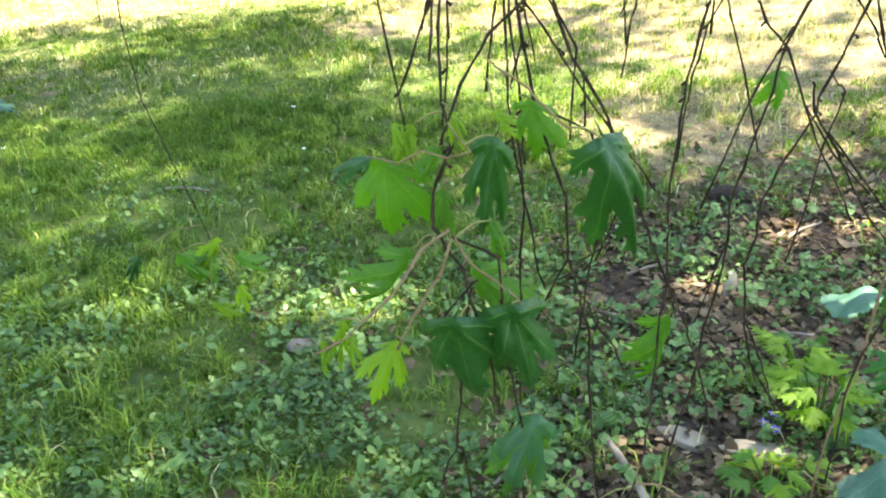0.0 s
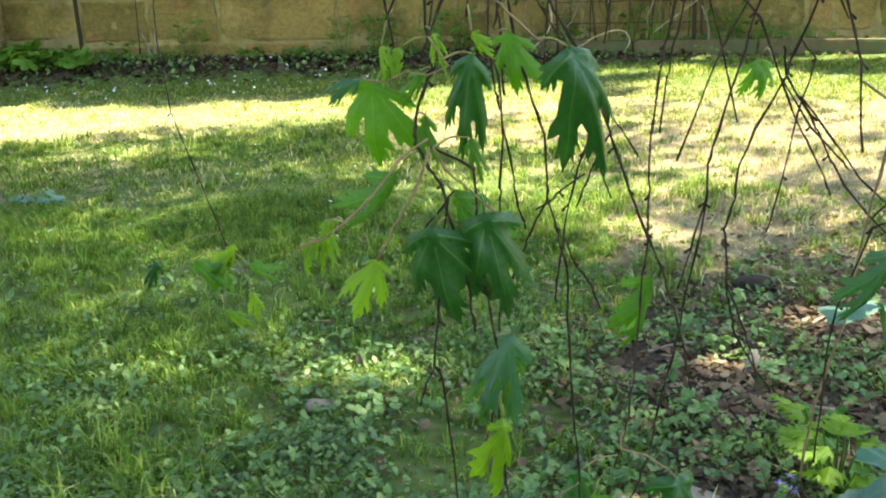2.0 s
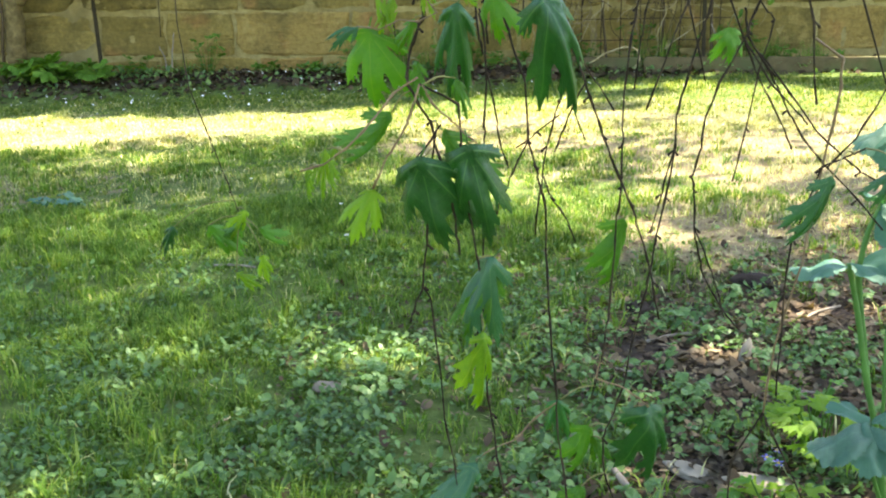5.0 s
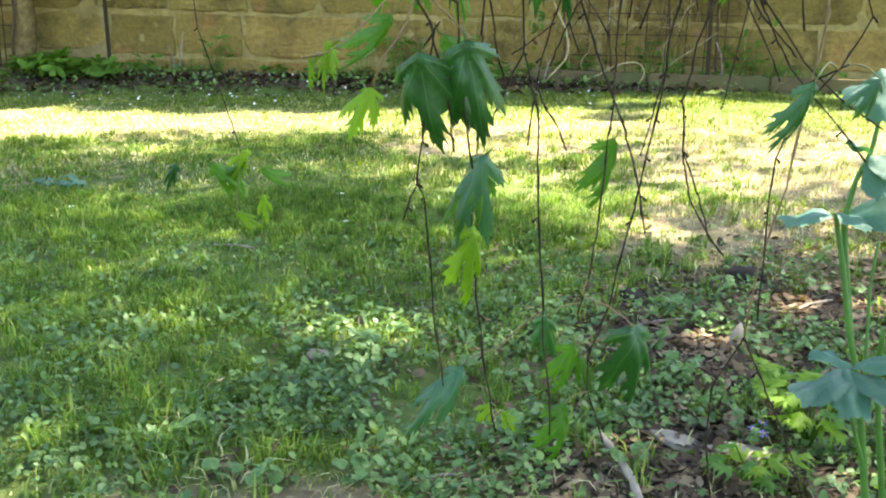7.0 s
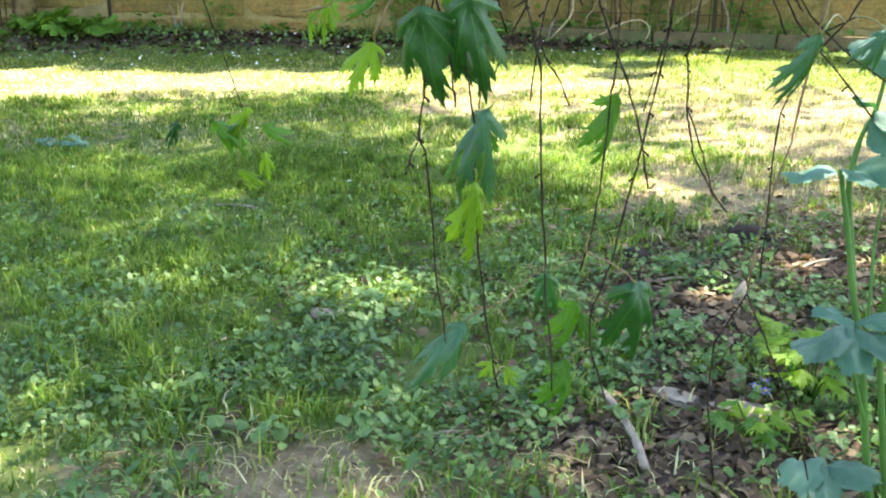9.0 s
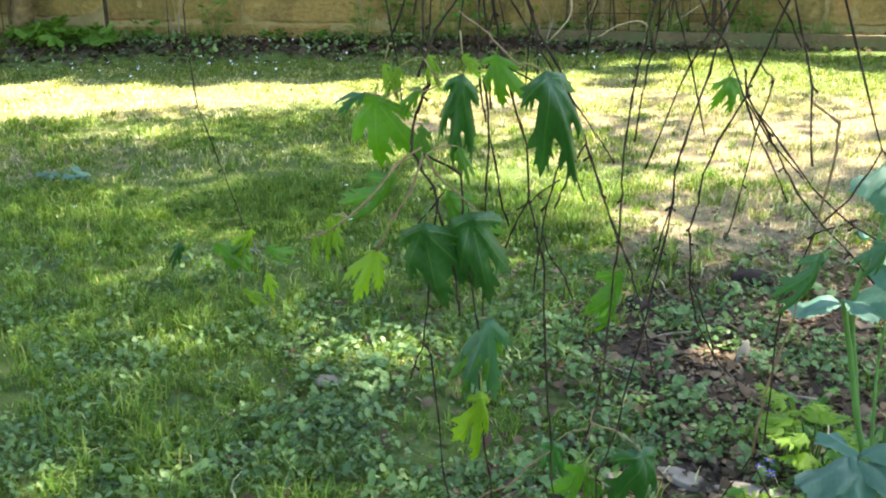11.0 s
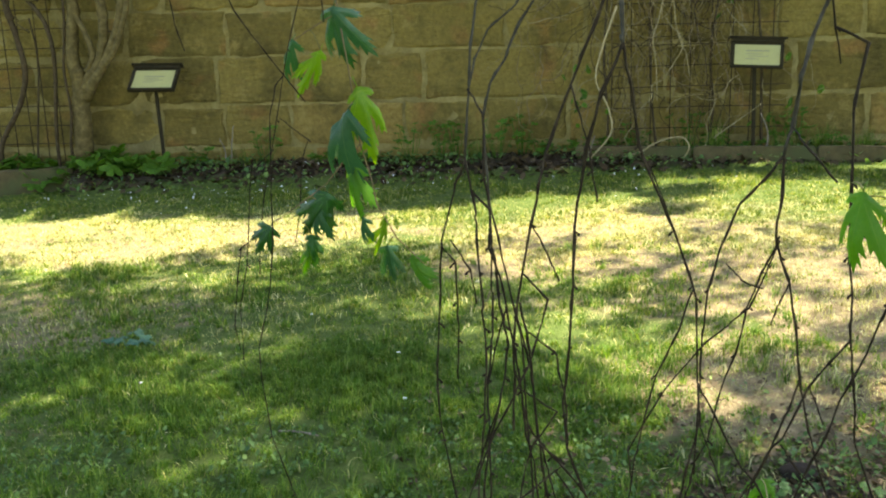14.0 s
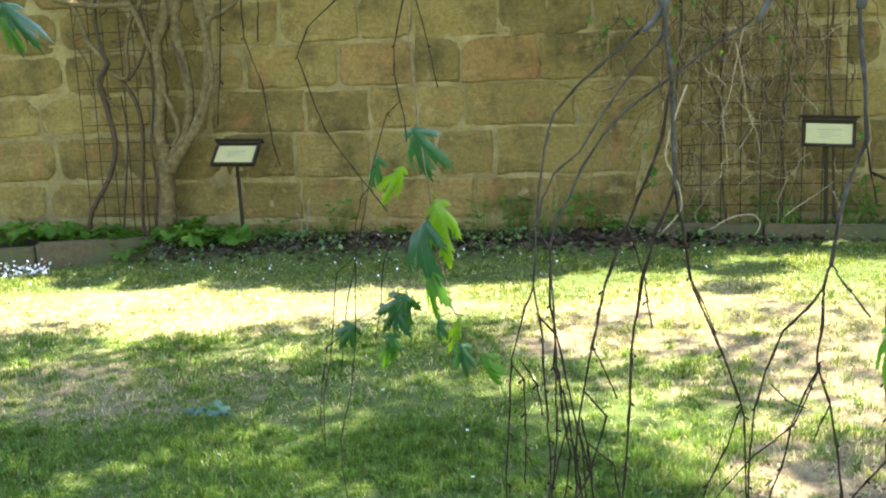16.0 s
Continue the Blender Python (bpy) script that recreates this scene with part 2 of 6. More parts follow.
# ---------------------------------------------------------------- mesh helpers
def tri_mesh(name, verts, faces, material):
    """One mesh from arrays of corners and triangles."""
    me = bpy.data.meshes.new(name)
    verts, faces = np.asarray(verts, np.float32), np.asarray(faces, np.int32)
    me.vertices.add(len(verts))
    me.vertices.foreach_set("co", verts.ravel())
    me.loops.add(faces.size)
    me.loops.foreach_set("vertex_index", faces.ravel())
    me.polygons.add(len(faces))
    me.polygons.foreach_set("loop_start", np.arange(0, faces.size, 3, dtype=np.int32))
    me.update(calc_edges=True)
    me.materials.append(material)
    return me


def poly_mesh(name, verts, faces, material, smooth=True):
    me = bpy.data.meshes.new(name)
    me.from_pydata([tuple(v) for v in verts], [], [tuple(f) for f in faces])
    me.update()
    me.materials.append(material)
    if smooth:
        me.polygons.foreach_set("use_smooth", [True] * len(me.polygons))
    return me


def part(name, me, parent, label="", m=None):
    ob = new(name, me)
    ob.parent = parent
    if m is not None:
        ob.matrix_basis = m
    if label:
        ob["label"] = label
    return ob


def thing(name, label, category, group="", kind="", at=(0, 0, 0)):
    ob = new(name)
    ob.location = at
    return tagged(ob, label, category, group, kind)


def smooth_line(points, steps=5):
    """A Catmull-Rom line through the points."""
    p = [Vector(q) for q in points]
    if len(p) < 3:
        return p
    p = [p[0] * 2 - p[1], *p, p[-1] * 2 - p[-2]]
    out = []
    for i in range(1, len(p) - 2):
        a, b, c, d = p[i - 1:i + 3]
        for k in range(steps):
            t = k / steps
            out.append(0.5 * ((2 * b) + (c - a) * t + (2 * a - 5 * b + 4 * c - d) * t * t + (3 * b - a - 3 * c + d) * t ** 3))
    out.append(p[-2])
    return out


def tube(points, r0, r1, sides=6, rng=None, wobble=0.0, knots=0.0):
    """Corners and faces of a tapering round stem along the points; knots swell it a little at uneven steps."""
    verts, faces = [], []
    n = len(points)
    next_knot = 3
    for i, p in enumerate(points):
        way = (points[min(i + 1, n - 1)] - points[max(i - 1, 0)]).normalized()
        side = way.orthogonal().normalized() if abs(way.y) > 0.9 else way.cross(Vector((0, 1, 0))).normalized()
        up = side.cross(way)
        r = r0 + (r1 - r0) * (i / max(1, n - 1)) ** 0.65
        q = Vector(p)
        if rng:
            q += Vector((rng.uniform(-1, 1), rng.uniform(-1, 1), 0)) * wobble
            if knots and i == next_knot:
                r *= 1 + knots
                next_knot += rng.randint(2, 4)
        for k in range(sides):
            a = 2 * math.pi * k / sides
            verts.append(q + side * (r * math.cos(a)) + up * (r * math.sin(a)))
    for i in range(n - 1):
        for k in range(sides):
            a, b = i * sides + k, i * sides + (k + 1) % sides
            faces.append((a, b, b + sides, a + sides))
    faces.append(tuple(range(sides - 1, -1, -1)))
    faces.append(tuple(range((n - 1) * sides, n * sides)))
    return verts, faces


def kinked_line(points, seed, kink=0.0022, pieces=3):
    """Straight lengths between the points, each with a few small kinks at its buds."""
    rng = random.Random(seed)
    out = []
    for a, b in zip(points, points[1:]):
        a, b = Vector(a), Vector(b)
        cuts = sorted(rng.uniform(0.12, 0.88) for _ in range(pieces - 1))
        out.append(a)
        for t in cuts:
            out.append(a.lerp(b, t) + Vector((rng.uniform(-1, 1), rng.uniform(-1, 1), 0)) * kink)
    out.append(Vector(points[-1]))
    return out


def stem_mesh(name, points, r0, r1, material, sides=6, seed=0, wobble=0.0, knots=0.0, steps=5):
    v, f = tube(smooth_line(points, steps), r0, r1, sides, random.Random(seed), wobble, knots)
    return poly_mesh(name, v, f, material)


def box_mesh(name, size, material, bevel=0.004, centre=(0, 0, 0)):
    bm = bmesh.new()
    bmesh.ops.create_cube(bm, size=1)
    bmesh.ops.scale(bm, vec=size, verts=bm.verts)
    if bevel:
        bmesh.ops.bevel(bm, geom=bm.edges[:], offset=bevel, segments=2, affect="EDGES")
    bmesh.ops.translate(bm, vec=centre, verts=bm.verts)
    me = bpy.data.meshes.new(name)
    bm.to_mesh(me)
    bm.free()
    me.materials.append(material)
    return me


def lump_mesh(name, size, material, seed, rough=0.25, sub=3):
    bm = bmesh.new()
    bmesh.ops.create_icosphere(bm, subdivisions=sub, radius=1)
    for v in bm.verts:
        d = 1 + rough * noise.noise(v.co * 1.6 + Vector((seed * 7.1, 0, 0))) + rough * 0.5 * noise.noise(v.co * 4 + Vector((0, seed * 3.3, 0)))
        v.co = Vector((v.co.x * size[0], v.co.y * size[1], v.co.z * size[2])) * d
    me = bpy.data.meshes.new(name)
    bm.to_mesh(me)
    bm.free()
    me.materials.append(material)
    me.polygons.foreach_set("use_smooth", [True] * len(me.polygons))
    return me


SPREAD = ((0.02, 0.0), (0.12, 0.03), (0.26, 0.14), (0.40, 0.28), (0.58, 0.52), (0.40, 0.42), (0.27, 0.36), (0.16, 0.37), (0.20, 0.46), (0.27, 0.58),
          (0.38, 0.80), (0.24, 0.66), (0.12, 0.58), (0.14, 0.68), (0.20, 0.86), (0.10, 0.79), (0.06, 0.86), (0.03, 0.94))
BROAD = ((0.02, 0.0), (0.14, 0.02), (0.28, 0.10), (0.36, 0.22), (0.41, 0.38), (0.42, 0.54), (0.36, 0.56), (0.33, 0.66), (0.28, 0.76), (0.21, 0.78), (0.16, 0.86), (0.09, 0.90), (0.04, 0.96))

ANGLED = ((0.02, 0.02), (0.16, 0.01), (0.34, 0.05), (0.49, 0.08), (0.44, 0.17), (0.33, 0.24), (0.36, 0.33), (0.46, 0.46), (0.36, 0.47), (0.27, 0.49), (0.23, 0.60), (0.24, 0.72), (0.14, 0.75), (0.09, 0.85), (0.05, 0.93))
ROUND = ((0.02, 0.0), (0.12, 0.05), (0.24, 0.18), (0.35, 0.36), (0.43, 0.55), (0.37, 0.62), (0.42, 0.74), (0.31, 0.82), (0.22, 0.83), (0.19, 0.94), (0.09, 0.93), (0.04, 0.98))


def plain_leaf_mesh(name, seed, material, fold, droop, curl, wide=1.0, stalk=0.3, half=SPREAD):
    """A cut leaf with toothed lobes: base at the origin, tip along +y, upper side +z, one unit long."""
    rng = random.Random(seed)

    def place(u, v):
        v = max(0.0, v)
        z = -droop * v ** 2.2 * 0.5 - fold * abs(u) * (0.7 + 0.6 * v) - curl * u * u * 2.2 - curl * max(0.0, v - 0.6) * abs(u)
        out = max(0.0, math.hypot(u * 1.1, v - 0.30) - 0.34)
        z -= 1.8 * curl * out ** 2
        z += 0.035 * math.sin(9 * v + seed + 5 * u) + 0.035 * math.sin(16 * u + seed + 3 * v)
        x = u * wide * (1 - 0.3 * fold) * (1 - 0.5 * curl * out) + 0.05 * math.sin(2.4 * v + seed)
        return Vector((x, v * (1 - 0.12 * droop * droop * v ** 4) + 0.3 * out * abs(u), z))

    rim = []
    for s in (1, -1):
        k, line = rng.uniform(0.85, 1.12), []
        for i, (u, v) in enumerate(half):
            uu, vv = u * k * rng.uniform(0.93, 1.07), v + (rng.uniform(-0.018, 0.018) if i else 0.0)
            if line:
                pu, pv = line[-1]
                du, dv = uu - pu, vv - pv
                ln = math.hypot(du, dv) or 1.0
                for f, g in () if dv < 0 else ((0.28, 0.026), (0.40, -0.004), (0.66, 0.026), (0.78, -0.004)) if ln > 0.11 else ((0.5, 0.018),):
                    line.append((max(0.01, pu + du * f + dv / ln * g), pv + dv * f - du / ln * g))
            line.append((uu, vv))
        rim.append([(u * s, v) for u, v in line])
    outline = rim[0] + [(0.0, 1.0)] + rim[1][::-1]
    flat = [Vector(p) for p in outline]
    inner = [Vector((0.0, 0.05 + 0.09 * i)) for i in range(11)]
    for i, (u, v) in enumerate(half[2:-1]):
        for s in (-1, 1):
            inner += [Vector((u * s * 0.72, v * 0.8)), Vector((u * s * 0.4, v * 0.92))]
    co, _, tris, _, _, _ = delaunay_2d_cdt(flat + inner, [], [list(range(len(flat)))], 1, 1e-5)
    verts, uvs = [place(p.x, p.y) for p in co], [(0.5 + p.x, p.y) for p in co]
    faces = []
    for f in tris:
        p, q, r = (co[i] for i in f[:3])
        area = (q.x - p.x) * (r.y - p.y) - (r.x - p.x) * (q.y - p.y)
        faces.append(tuple(f) if area > 0 else tuple(f[::-1]))
    if stalk:
        start = len(verts)
        tv, tf = tube([Vector((0, -stalk, 0.06 * stalk)), Vector((0, -stalk * 0.5, 0.03)), place(0, 0.01)], 0.012, 0.014, 5)
        verts += tv
        uvs += [(0.5, 0.0)] * len(tv)
        faces += [tuple(start + i for i in f) for f in tf]
    me = poly_mesh(name, verts, faces, material)
    layer = me.uv_layers.new(name="UVMap")
    for lp in me.loops:
        layer.data[lp.index].uv = uvs[lp.vertex_index]
    return me


# Lobes of a cut leaf: angle from the midrib in degrees, length, width.
LOBES = ((0, 1.0, 1.05), (42, 0.86, 1.0), (84, 0.50, 0.9))
FEW_LOBES = ((0, 1.0, 1.1), (42, 0.78, 1.05), (80, 0.34, 0.8))
LOBE_EDGE = ((0.46, 0.105), (0.55, 0.150), (0.66, 0.205), (0.745, 0.235), (0.70, 0.150), (0.69, 0.105), (0.775, 0.125), (0.885, 0.145), (0.83, 0.070), (0.90, 0.045))


def leaf_mesh(name, seed, material, fold, droop, curl, wide=1.0, stalk=0.3, cut=0.45, bend=0.38, lobes=LOBES):
    """A palmate cut leaf: base at the origin, middle lobe along +y, upper side +z, one unit long; its lobes hang from pleated ribs."""
    rng = random.Random(seed)
    heart = Vector((0.0, 0.06))
    axes = []
    for s in (1, -1):
        for a, ln, w in lobes:
            if a or s == 1:
                axes.append((math.radians(a) * s * rng.uniform(0.92, 1.08), ln * (rng.uniform(0.86, 1.08) if a else 0.94), w))
    axes.sort(key=lambda q: -q[0])

    def spot_on(k, p, q):
        a, ln, _ = axes[k]
        return heart + Vector((math.sin(a), math.cos(a))) * p * ln + Vector((math.cos(a), -math.sin(a))) * q * ln

    outline = [Vector((0.012, 0.0))]
    for k, (a, ln, w) in enumerate(axes):
        near = 0.42 + 0.2 * cut
        for side in (1, -1):
            edge = [q for q in LOBE_EDGE if q[0] > near or q[1] > 0.11]
            line = [spot_on(k, p + rng.uniform(-0.018, 0.018), side * q * w * rng.uniform(0.82, 1.15)) for p, q in edge]
            if side == 1:
                outline += line + [spot_on(k, 1.0, 0.0)]
            else:
                outline += line[::-1]
        if k + 1 < len(axes):
            b, lm, _ = axes[k + 1]
            m, r = (a + b) / 2, cut * min(ln, lm) * rng.uniform(0.92, 1.08)
            outline.append(heart + Vector((math.sin(m), math.cos(m))) * r)
    outline.append(Vector((-0.012, 0.0)))

    def rib_off(p):
        """Signed distance from the nearest rib and the way along it."""
        best = (9.0, 0.0)
        for a, ln, _ in axes:
            d = p - heart
            along = d.x * math.sin(a) + d.y * math.cos(a)
            off = d.x * math.cos(a) - d.y * math.sin(a)
            if along < 0:
                off, along = d.length, 0.0
            if abs(off) < abs(best[0]):
                best = (off, along)
        return best

    def place(p):
        d = p - heart
        r, th = d.length, math.atan2(d.x, d.y)
        off, along = rib_off(p)
        if abs(th) < 2.2:
            th *= 1 - bend * min(1.0, r)
        z = -droop * r ** 2.2 * 0.45 - fold * 0.9 * abs(off) - curl * (r * math.sin(th)) ** 2 * 1.5
        z -= curl * 0.9 * max(0.0, r - 0.5) ** 2
        z += 0.022 * math.sin(9 * p.y + seed + 5 * p.x) + 0.02 * math.sin(17 * p.x + seed + 4 * p.y)
        x = r * math.sin(th) * wide * (1 - 0.22 * fold)
        y = heart.y + r * math.cos(th) * (1 - 0.10 * droop * r * r)
        return Vector((x + 0.05 * math.sin(2.4 * y + seed), y, z))

    inner = []
    for k, (a, ln, w) in enumerate(axes):
        inner += [spot_on(k, 0.09 * i + 0.04, 0.0) for i in range(1, 10)]
        inner += [spot_on(k, p, q * w) for p in (0.3, 0.45, 0.6) for q in (-0.07, 0.07)]
        if k + 1 < len(axes):
            m = (a + axes[k + 1][0]) / 2
            inner += [heart + Vector((math.sin(m), math.cos(m))) * r for r in (0.05, 0.10, 0.15, 0.21)]
    co, _, tris, _, _, _ = delaunay_2d_cdt(outline + inner, [], [list(range(len(outline)))], 1, 1e-5)
    verts, uvs = [place(p) for p in co], []
    for p in co:
        off, along = rib_off(p)
        uvs.append((0.5 + abs(off), along))
    faces = []
    for f in tris:
        p, q, r = (co[i] for i in f[:3])
        area = (q.x - p.x) * (r.y - p.y) - (r.x - p.x) * (q.y - p.y)
        faces.append(tuple(f) if area > 0 else tuple(f[::-1]))
    if stalk:
        start = len(verts)
        tv, tf = tube([Vector((0, -stalk, 0.06 * stalk)), Vector((0, -stalk * 0.5, 0.03)), place(Vector((0, 0.01)))], 0.010, 0.012, 5)
        verts += tv
        uvs += [(0.5, 0.0)] * len(tv)
        faces += [tuple(start + i for i in f) for f in tf]
    me = poly_mesh(name, verts, faces, material)
    layer = me.uv_layers.new(name="UVMap")
    for lp in me.loops:
        layer.data[lp.index].uv = uvs[lp.vertex_index]
    return me


def palm_mesh(name, seed, material, lobes=5, deep=0.35, cup=0.15, round_leaf=False):
    """A broad leaf with rounded lobes, stalk at the origin, lying flat, one unit across."""
    rng = random.Random(seed)
    n = 40
    verts, faces, uvs = [Vector((0, 0, 0))], [], [(0.5, 0.02)]
    for ring, f in enumerate((0.35, 0.7, 1.0)):
        for i in range(n):
            a = -0.5 * math.pi + 0.25 + (2 * math.pi - 0.5) * i / (n - 1)
            w = abs(math.sin(lobes * 0.5 * (a + 0.5 * math.pi)))
            r = (0.36 if round_leaf else 0.22) + deep * (0.5 if round_leaf else 1.3) * 0.5 * w ** (0.7 if round_leaf else 1.1)
            r *= 1 + 0.05 * math.sin(23 * a + seed) + rng.uniform(-0.025, 0.025)
            r *= f
            x, y = r * math.cos(a), r * math.sin(a) + 0.12 * f
            z = cup * (r * r) * 2 * (1 if seed % 2 else -1) + 0.05 * f * math.sin(3 * a + seed)
            verts.append(Vector((x, y, z)))
            uvs.append((0.5 + 0.9 * r * math.sin(lobes * (a + 0.5 * math.pi) / 2) * 0.6, 0.1 + 0.8 * f))
    for i in range(n - 1):
        faces.append((0, 1 + i, 2 + i))
        for ring in range(2):
            b = 1 + ring * n + i
            faces.append((b, b + n, b + n + 1, b + 1))
    me = poly_mesh(name, verts, faces, material)
    layer = me.uv_layers.new(name="UVMap")
    for lp in me.loops:
        layer.data[lp.index].uv = uvs[lp.vertex_index]
    return me


# ---------------------------------------------------------------- ground
SLOPE = 0.0306
WALL_Y = 8.30


def step(a, b, x):
    t = np.clip((np.asarray(x, float) - a) / (b - a), 0, 1)
    return t * t * (3 - 2 * t)


def bank(x, y):
    """How far the bed soil along the foot of the wall has risen from lawn to wall."""
    line = np.where(np.asarray(x) < -4.3, 7.93 + 0.37 * (np.asarray(x) + 4.5) + 0.06, 7.45)
    return step(line, line + 0.55, y)


def ground_z(x, y):
    x, y = np.asarray(x, float), np.asarray(y, float)
    base = SLOPE * np.clip(x, -12, 12)
    k = bank(x, y)
    z = base * (1 - k) + (0.07 + 0.01 * x) * k
    return z + 0.008 * np.sin(2.3 * x + 1.1 * y) * np.sin(1.7 * y - 0.6 * x) + 0.004 * np.sin(7 * x) * np.sin(6 * y + 2)


def spot(x, y, cx, cy, rx, ry):
    return np.clip(1.35 - np.hypot((np.asarray(x) - cx) / rx, (np.asarray(y) - cy) / ry), 0, 1)


def bare_at(x, y):
    return np.clip(np.maximum.reduce([spot(x, y, 0.75, 1.95, 0.66, 0.62), spot(x, y, 0.38, 1.28, 0.34, 0.34), spot(x, y, 1.6, 2.2, 0.7, 0.8), 0.85 * bank(x, y)]), 0, 1)


def dry_or_sunlit_at(x, y):
    # The last two spots whiten the sunlit strip: sunlight put into the turf colour.
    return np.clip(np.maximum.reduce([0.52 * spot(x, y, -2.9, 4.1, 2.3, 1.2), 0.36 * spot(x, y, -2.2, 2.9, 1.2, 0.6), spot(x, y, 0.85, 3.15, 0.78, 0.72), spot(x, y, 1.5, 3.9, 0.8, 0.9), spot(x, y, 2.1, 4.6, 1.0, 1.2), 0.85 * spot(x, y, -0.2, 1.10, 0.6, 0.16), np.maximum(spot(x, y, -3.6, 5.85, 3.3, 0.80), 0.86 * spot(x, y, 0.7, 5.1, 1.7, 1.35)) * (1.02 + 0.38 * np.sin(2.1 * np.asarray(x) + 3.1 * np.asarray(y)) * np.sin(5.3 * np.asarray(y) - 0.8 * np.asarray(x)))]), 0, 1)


def herb_at(x, y):
    return np.clip(np.maximum.reduce([spot(x, y, -0.08, 1.62, 0.45, 0.5), 0.8 * spot(x, y, -0.55, 1.30, 0.5, 0.25), 0.75 * spot(x, y, -0.85, 1.5, 0.5, 0.4), 0.8 * spot(x, y, 0.5, 1.75, 0.85, 0.68)]), 0, 1)


xs = np.concatenate([[-400, -120, -40, -18, -11], np.linspace(-8, 4.5, 251), [7, 12, 40, 120, 400]])
ys = np.concatenate([[-400, -120, -40, -15, -6], np.linspace(-2, 8.6, 213), [10, 15, 40, 120, 400]])
gx, gy = np.meshgrid(xs, ys, indexing="ij")
gz = ground_z(gx, gy)
nx, ny = gx.shape
idx = np.arange(nx * ny).reshape(nx, ny)
a, b, c, d = idx[:-1, :-1].ravel(), idx[1:, :-1].ravel(), idx[1:, 1:].ravel(), idx[:-1, 1:].ravel()
me = tri_mesh("ground", np.stack([gx.ravel(), gy.ravel(), gz.ravel()], 1), np.concatenate([np.stack([a, b, c], 1), np.stack([a, c, d], 1)]), GROUND)
me.polygons.foreach_set("use_smooth", [True] * len(me.polygons))
for key, values in (("bare", bare_at(gx, gy)), ("dry", dry_or_sunlit_at(gx, gy))):
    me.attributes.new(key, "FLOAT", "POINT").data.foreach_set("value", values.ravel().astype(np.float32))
tagged(new("ground", me), "garden ground with lawn turf, dry thatch and bare dark soil", "ground", kind="structure")


# ---------------------------------------------------------------- stone wall
wall = thing("wall_stone", "weathered yellow sandstone garden wall with wide lime mortar joints", "wall", kind="structure", at=(0, WALL_Y, 0))
core = box_mesh("mortar", (22.0, 0.5, 3.0), MORTAR, 0, (-1.5, 0.25 - 0.015, 1.2))
part("mortar", core, wall, "rough lime mortar between the stones")


def block_mesh(w, h, seed, rounded):
    """A roughly dressed stone: an uneven chipped outline, sharp arrises and an undercut lower edge."""
    rng = random.Random(seed)
    off = Vector((seed * 3.7, 0, seed * 1.3))
    worn = rng.uniform(0.1, 0.7)

    def grid(length):
        inner = max(4, round((length - 0.05) / 0.05))
        return [0, 0.004, 0.013] + [0.026 + (length - 0.052) * k / inner for k in range(inner + 1)] + [length - 0.013, length - 0.004, length]

    us, vs = grid(w), grid(h)
    verts, faces = [], []
    chip = [rng.choice((0.012, 0.02, 0.03, 0.045)) if rounded else rng.choice((0.0, 0.0, 0.006, 0.012, 0.03)) for _ in range(4)]
    for i, u in enumerate(us):
        for j, v in enumerate(vs):
            x, z = u - w / 2, v - h / 2
            edge = min(u, w - u, v, h - v)
            lift = -0.028 * min(1.0, edge / (0.006 + 0.02 * worn)) ** 0.6
            lift += 0.016 * noise.noise(Vector((x * 4, 0, z * 5)) + off) + 0.012 * noise.noise(Vector((x * 12, 0, z * 17)) + off)
            if edge < 0.001:
                lift = 0.012
            ragged = 0.026 * noise.noise(Vector((0, 3, z * 7)) + off) * (1 if x > 0 else -1) + 0.010 * noise.noise(Vector((0, 9, z * 25)) + off)
            x += ragged * max(0, 1 - min(u, w - u) / 0.12)
            ragged = 0.020 * noise.noise(Vector((x * 5, 5, 0)) + off) + 0.010 * noise.noise(Vector((x * 19, 2, 0)) + off)
            z += ragged * max(0, 1 - min(v, h - v) / 0.12)
            cut = chip[(u > w / 2) * 2 + (v > h / 2)]
            reach = math.hypot(min(u, w - u), min(v, h - v))
            if cut and reach < 0.11:
                pull = cut * (1 - reach / 0.11)
                x, z, lift = x - math.copysign(pull, x), z - math.copysign(pull, z), lift + pull * 0.3
            if j == 0:
                z += 0.003
            verts.append((x, lift, z))
    rows = len(vs) - 1
    for i in range(len(us) - 1):
        for j in range(rows):
            a = i * (rows + 1) + j
            faces.append((a, a + rows + 1, a + rows + 2, a + 1))
    return poly_mesh("stone", verts, faces, STONE)


COURSES = (
    (-0.32, 0.17, (-5.85, -4.93, -3.92, -3.07, -2.2, -1.62, -0.95, -0.1, 0.7, 1.5)),
    (0.19, 0.56, (-5.6, -4.31, -3.59, -3.0, -2.4, -1.38, -0.67, 0.04, 0.66, 1.31, 1.85)),
    (0.56, 0.985, (-5.46, -4.74, -3.76, -3.04, -2.33, -1.73, -1.19, 0.09, 0.84, 1.39, 1.88)),
    (0.985, 1.375, (-5.6, -4.44, -3.84, -2.93, -2.31, -1.46, -0.49, 0.18, 0.97, 1.73)),
    (1.375, 1.77, (-5.31, -4.49, -3.78, -3.48, -2.58, -1.9, -1.47, -0.8, -0.2, 0.6, 1.19, 1.67, 1.98)),
    (1.77, 2.18, (-5.33, -4.57, -3.75, -3.12, -2.38, -1.89, -1.14, -0.34, 0.3, 0.95, 1.66)),
    (2.18, 2.62, (-5.6, -4.9, -4.1, -3.3, -2.7, -1.8, -1.2, -0.6, 0.2, 0.8, 1.4, 2.0)),
)
rng = random.Random(11)
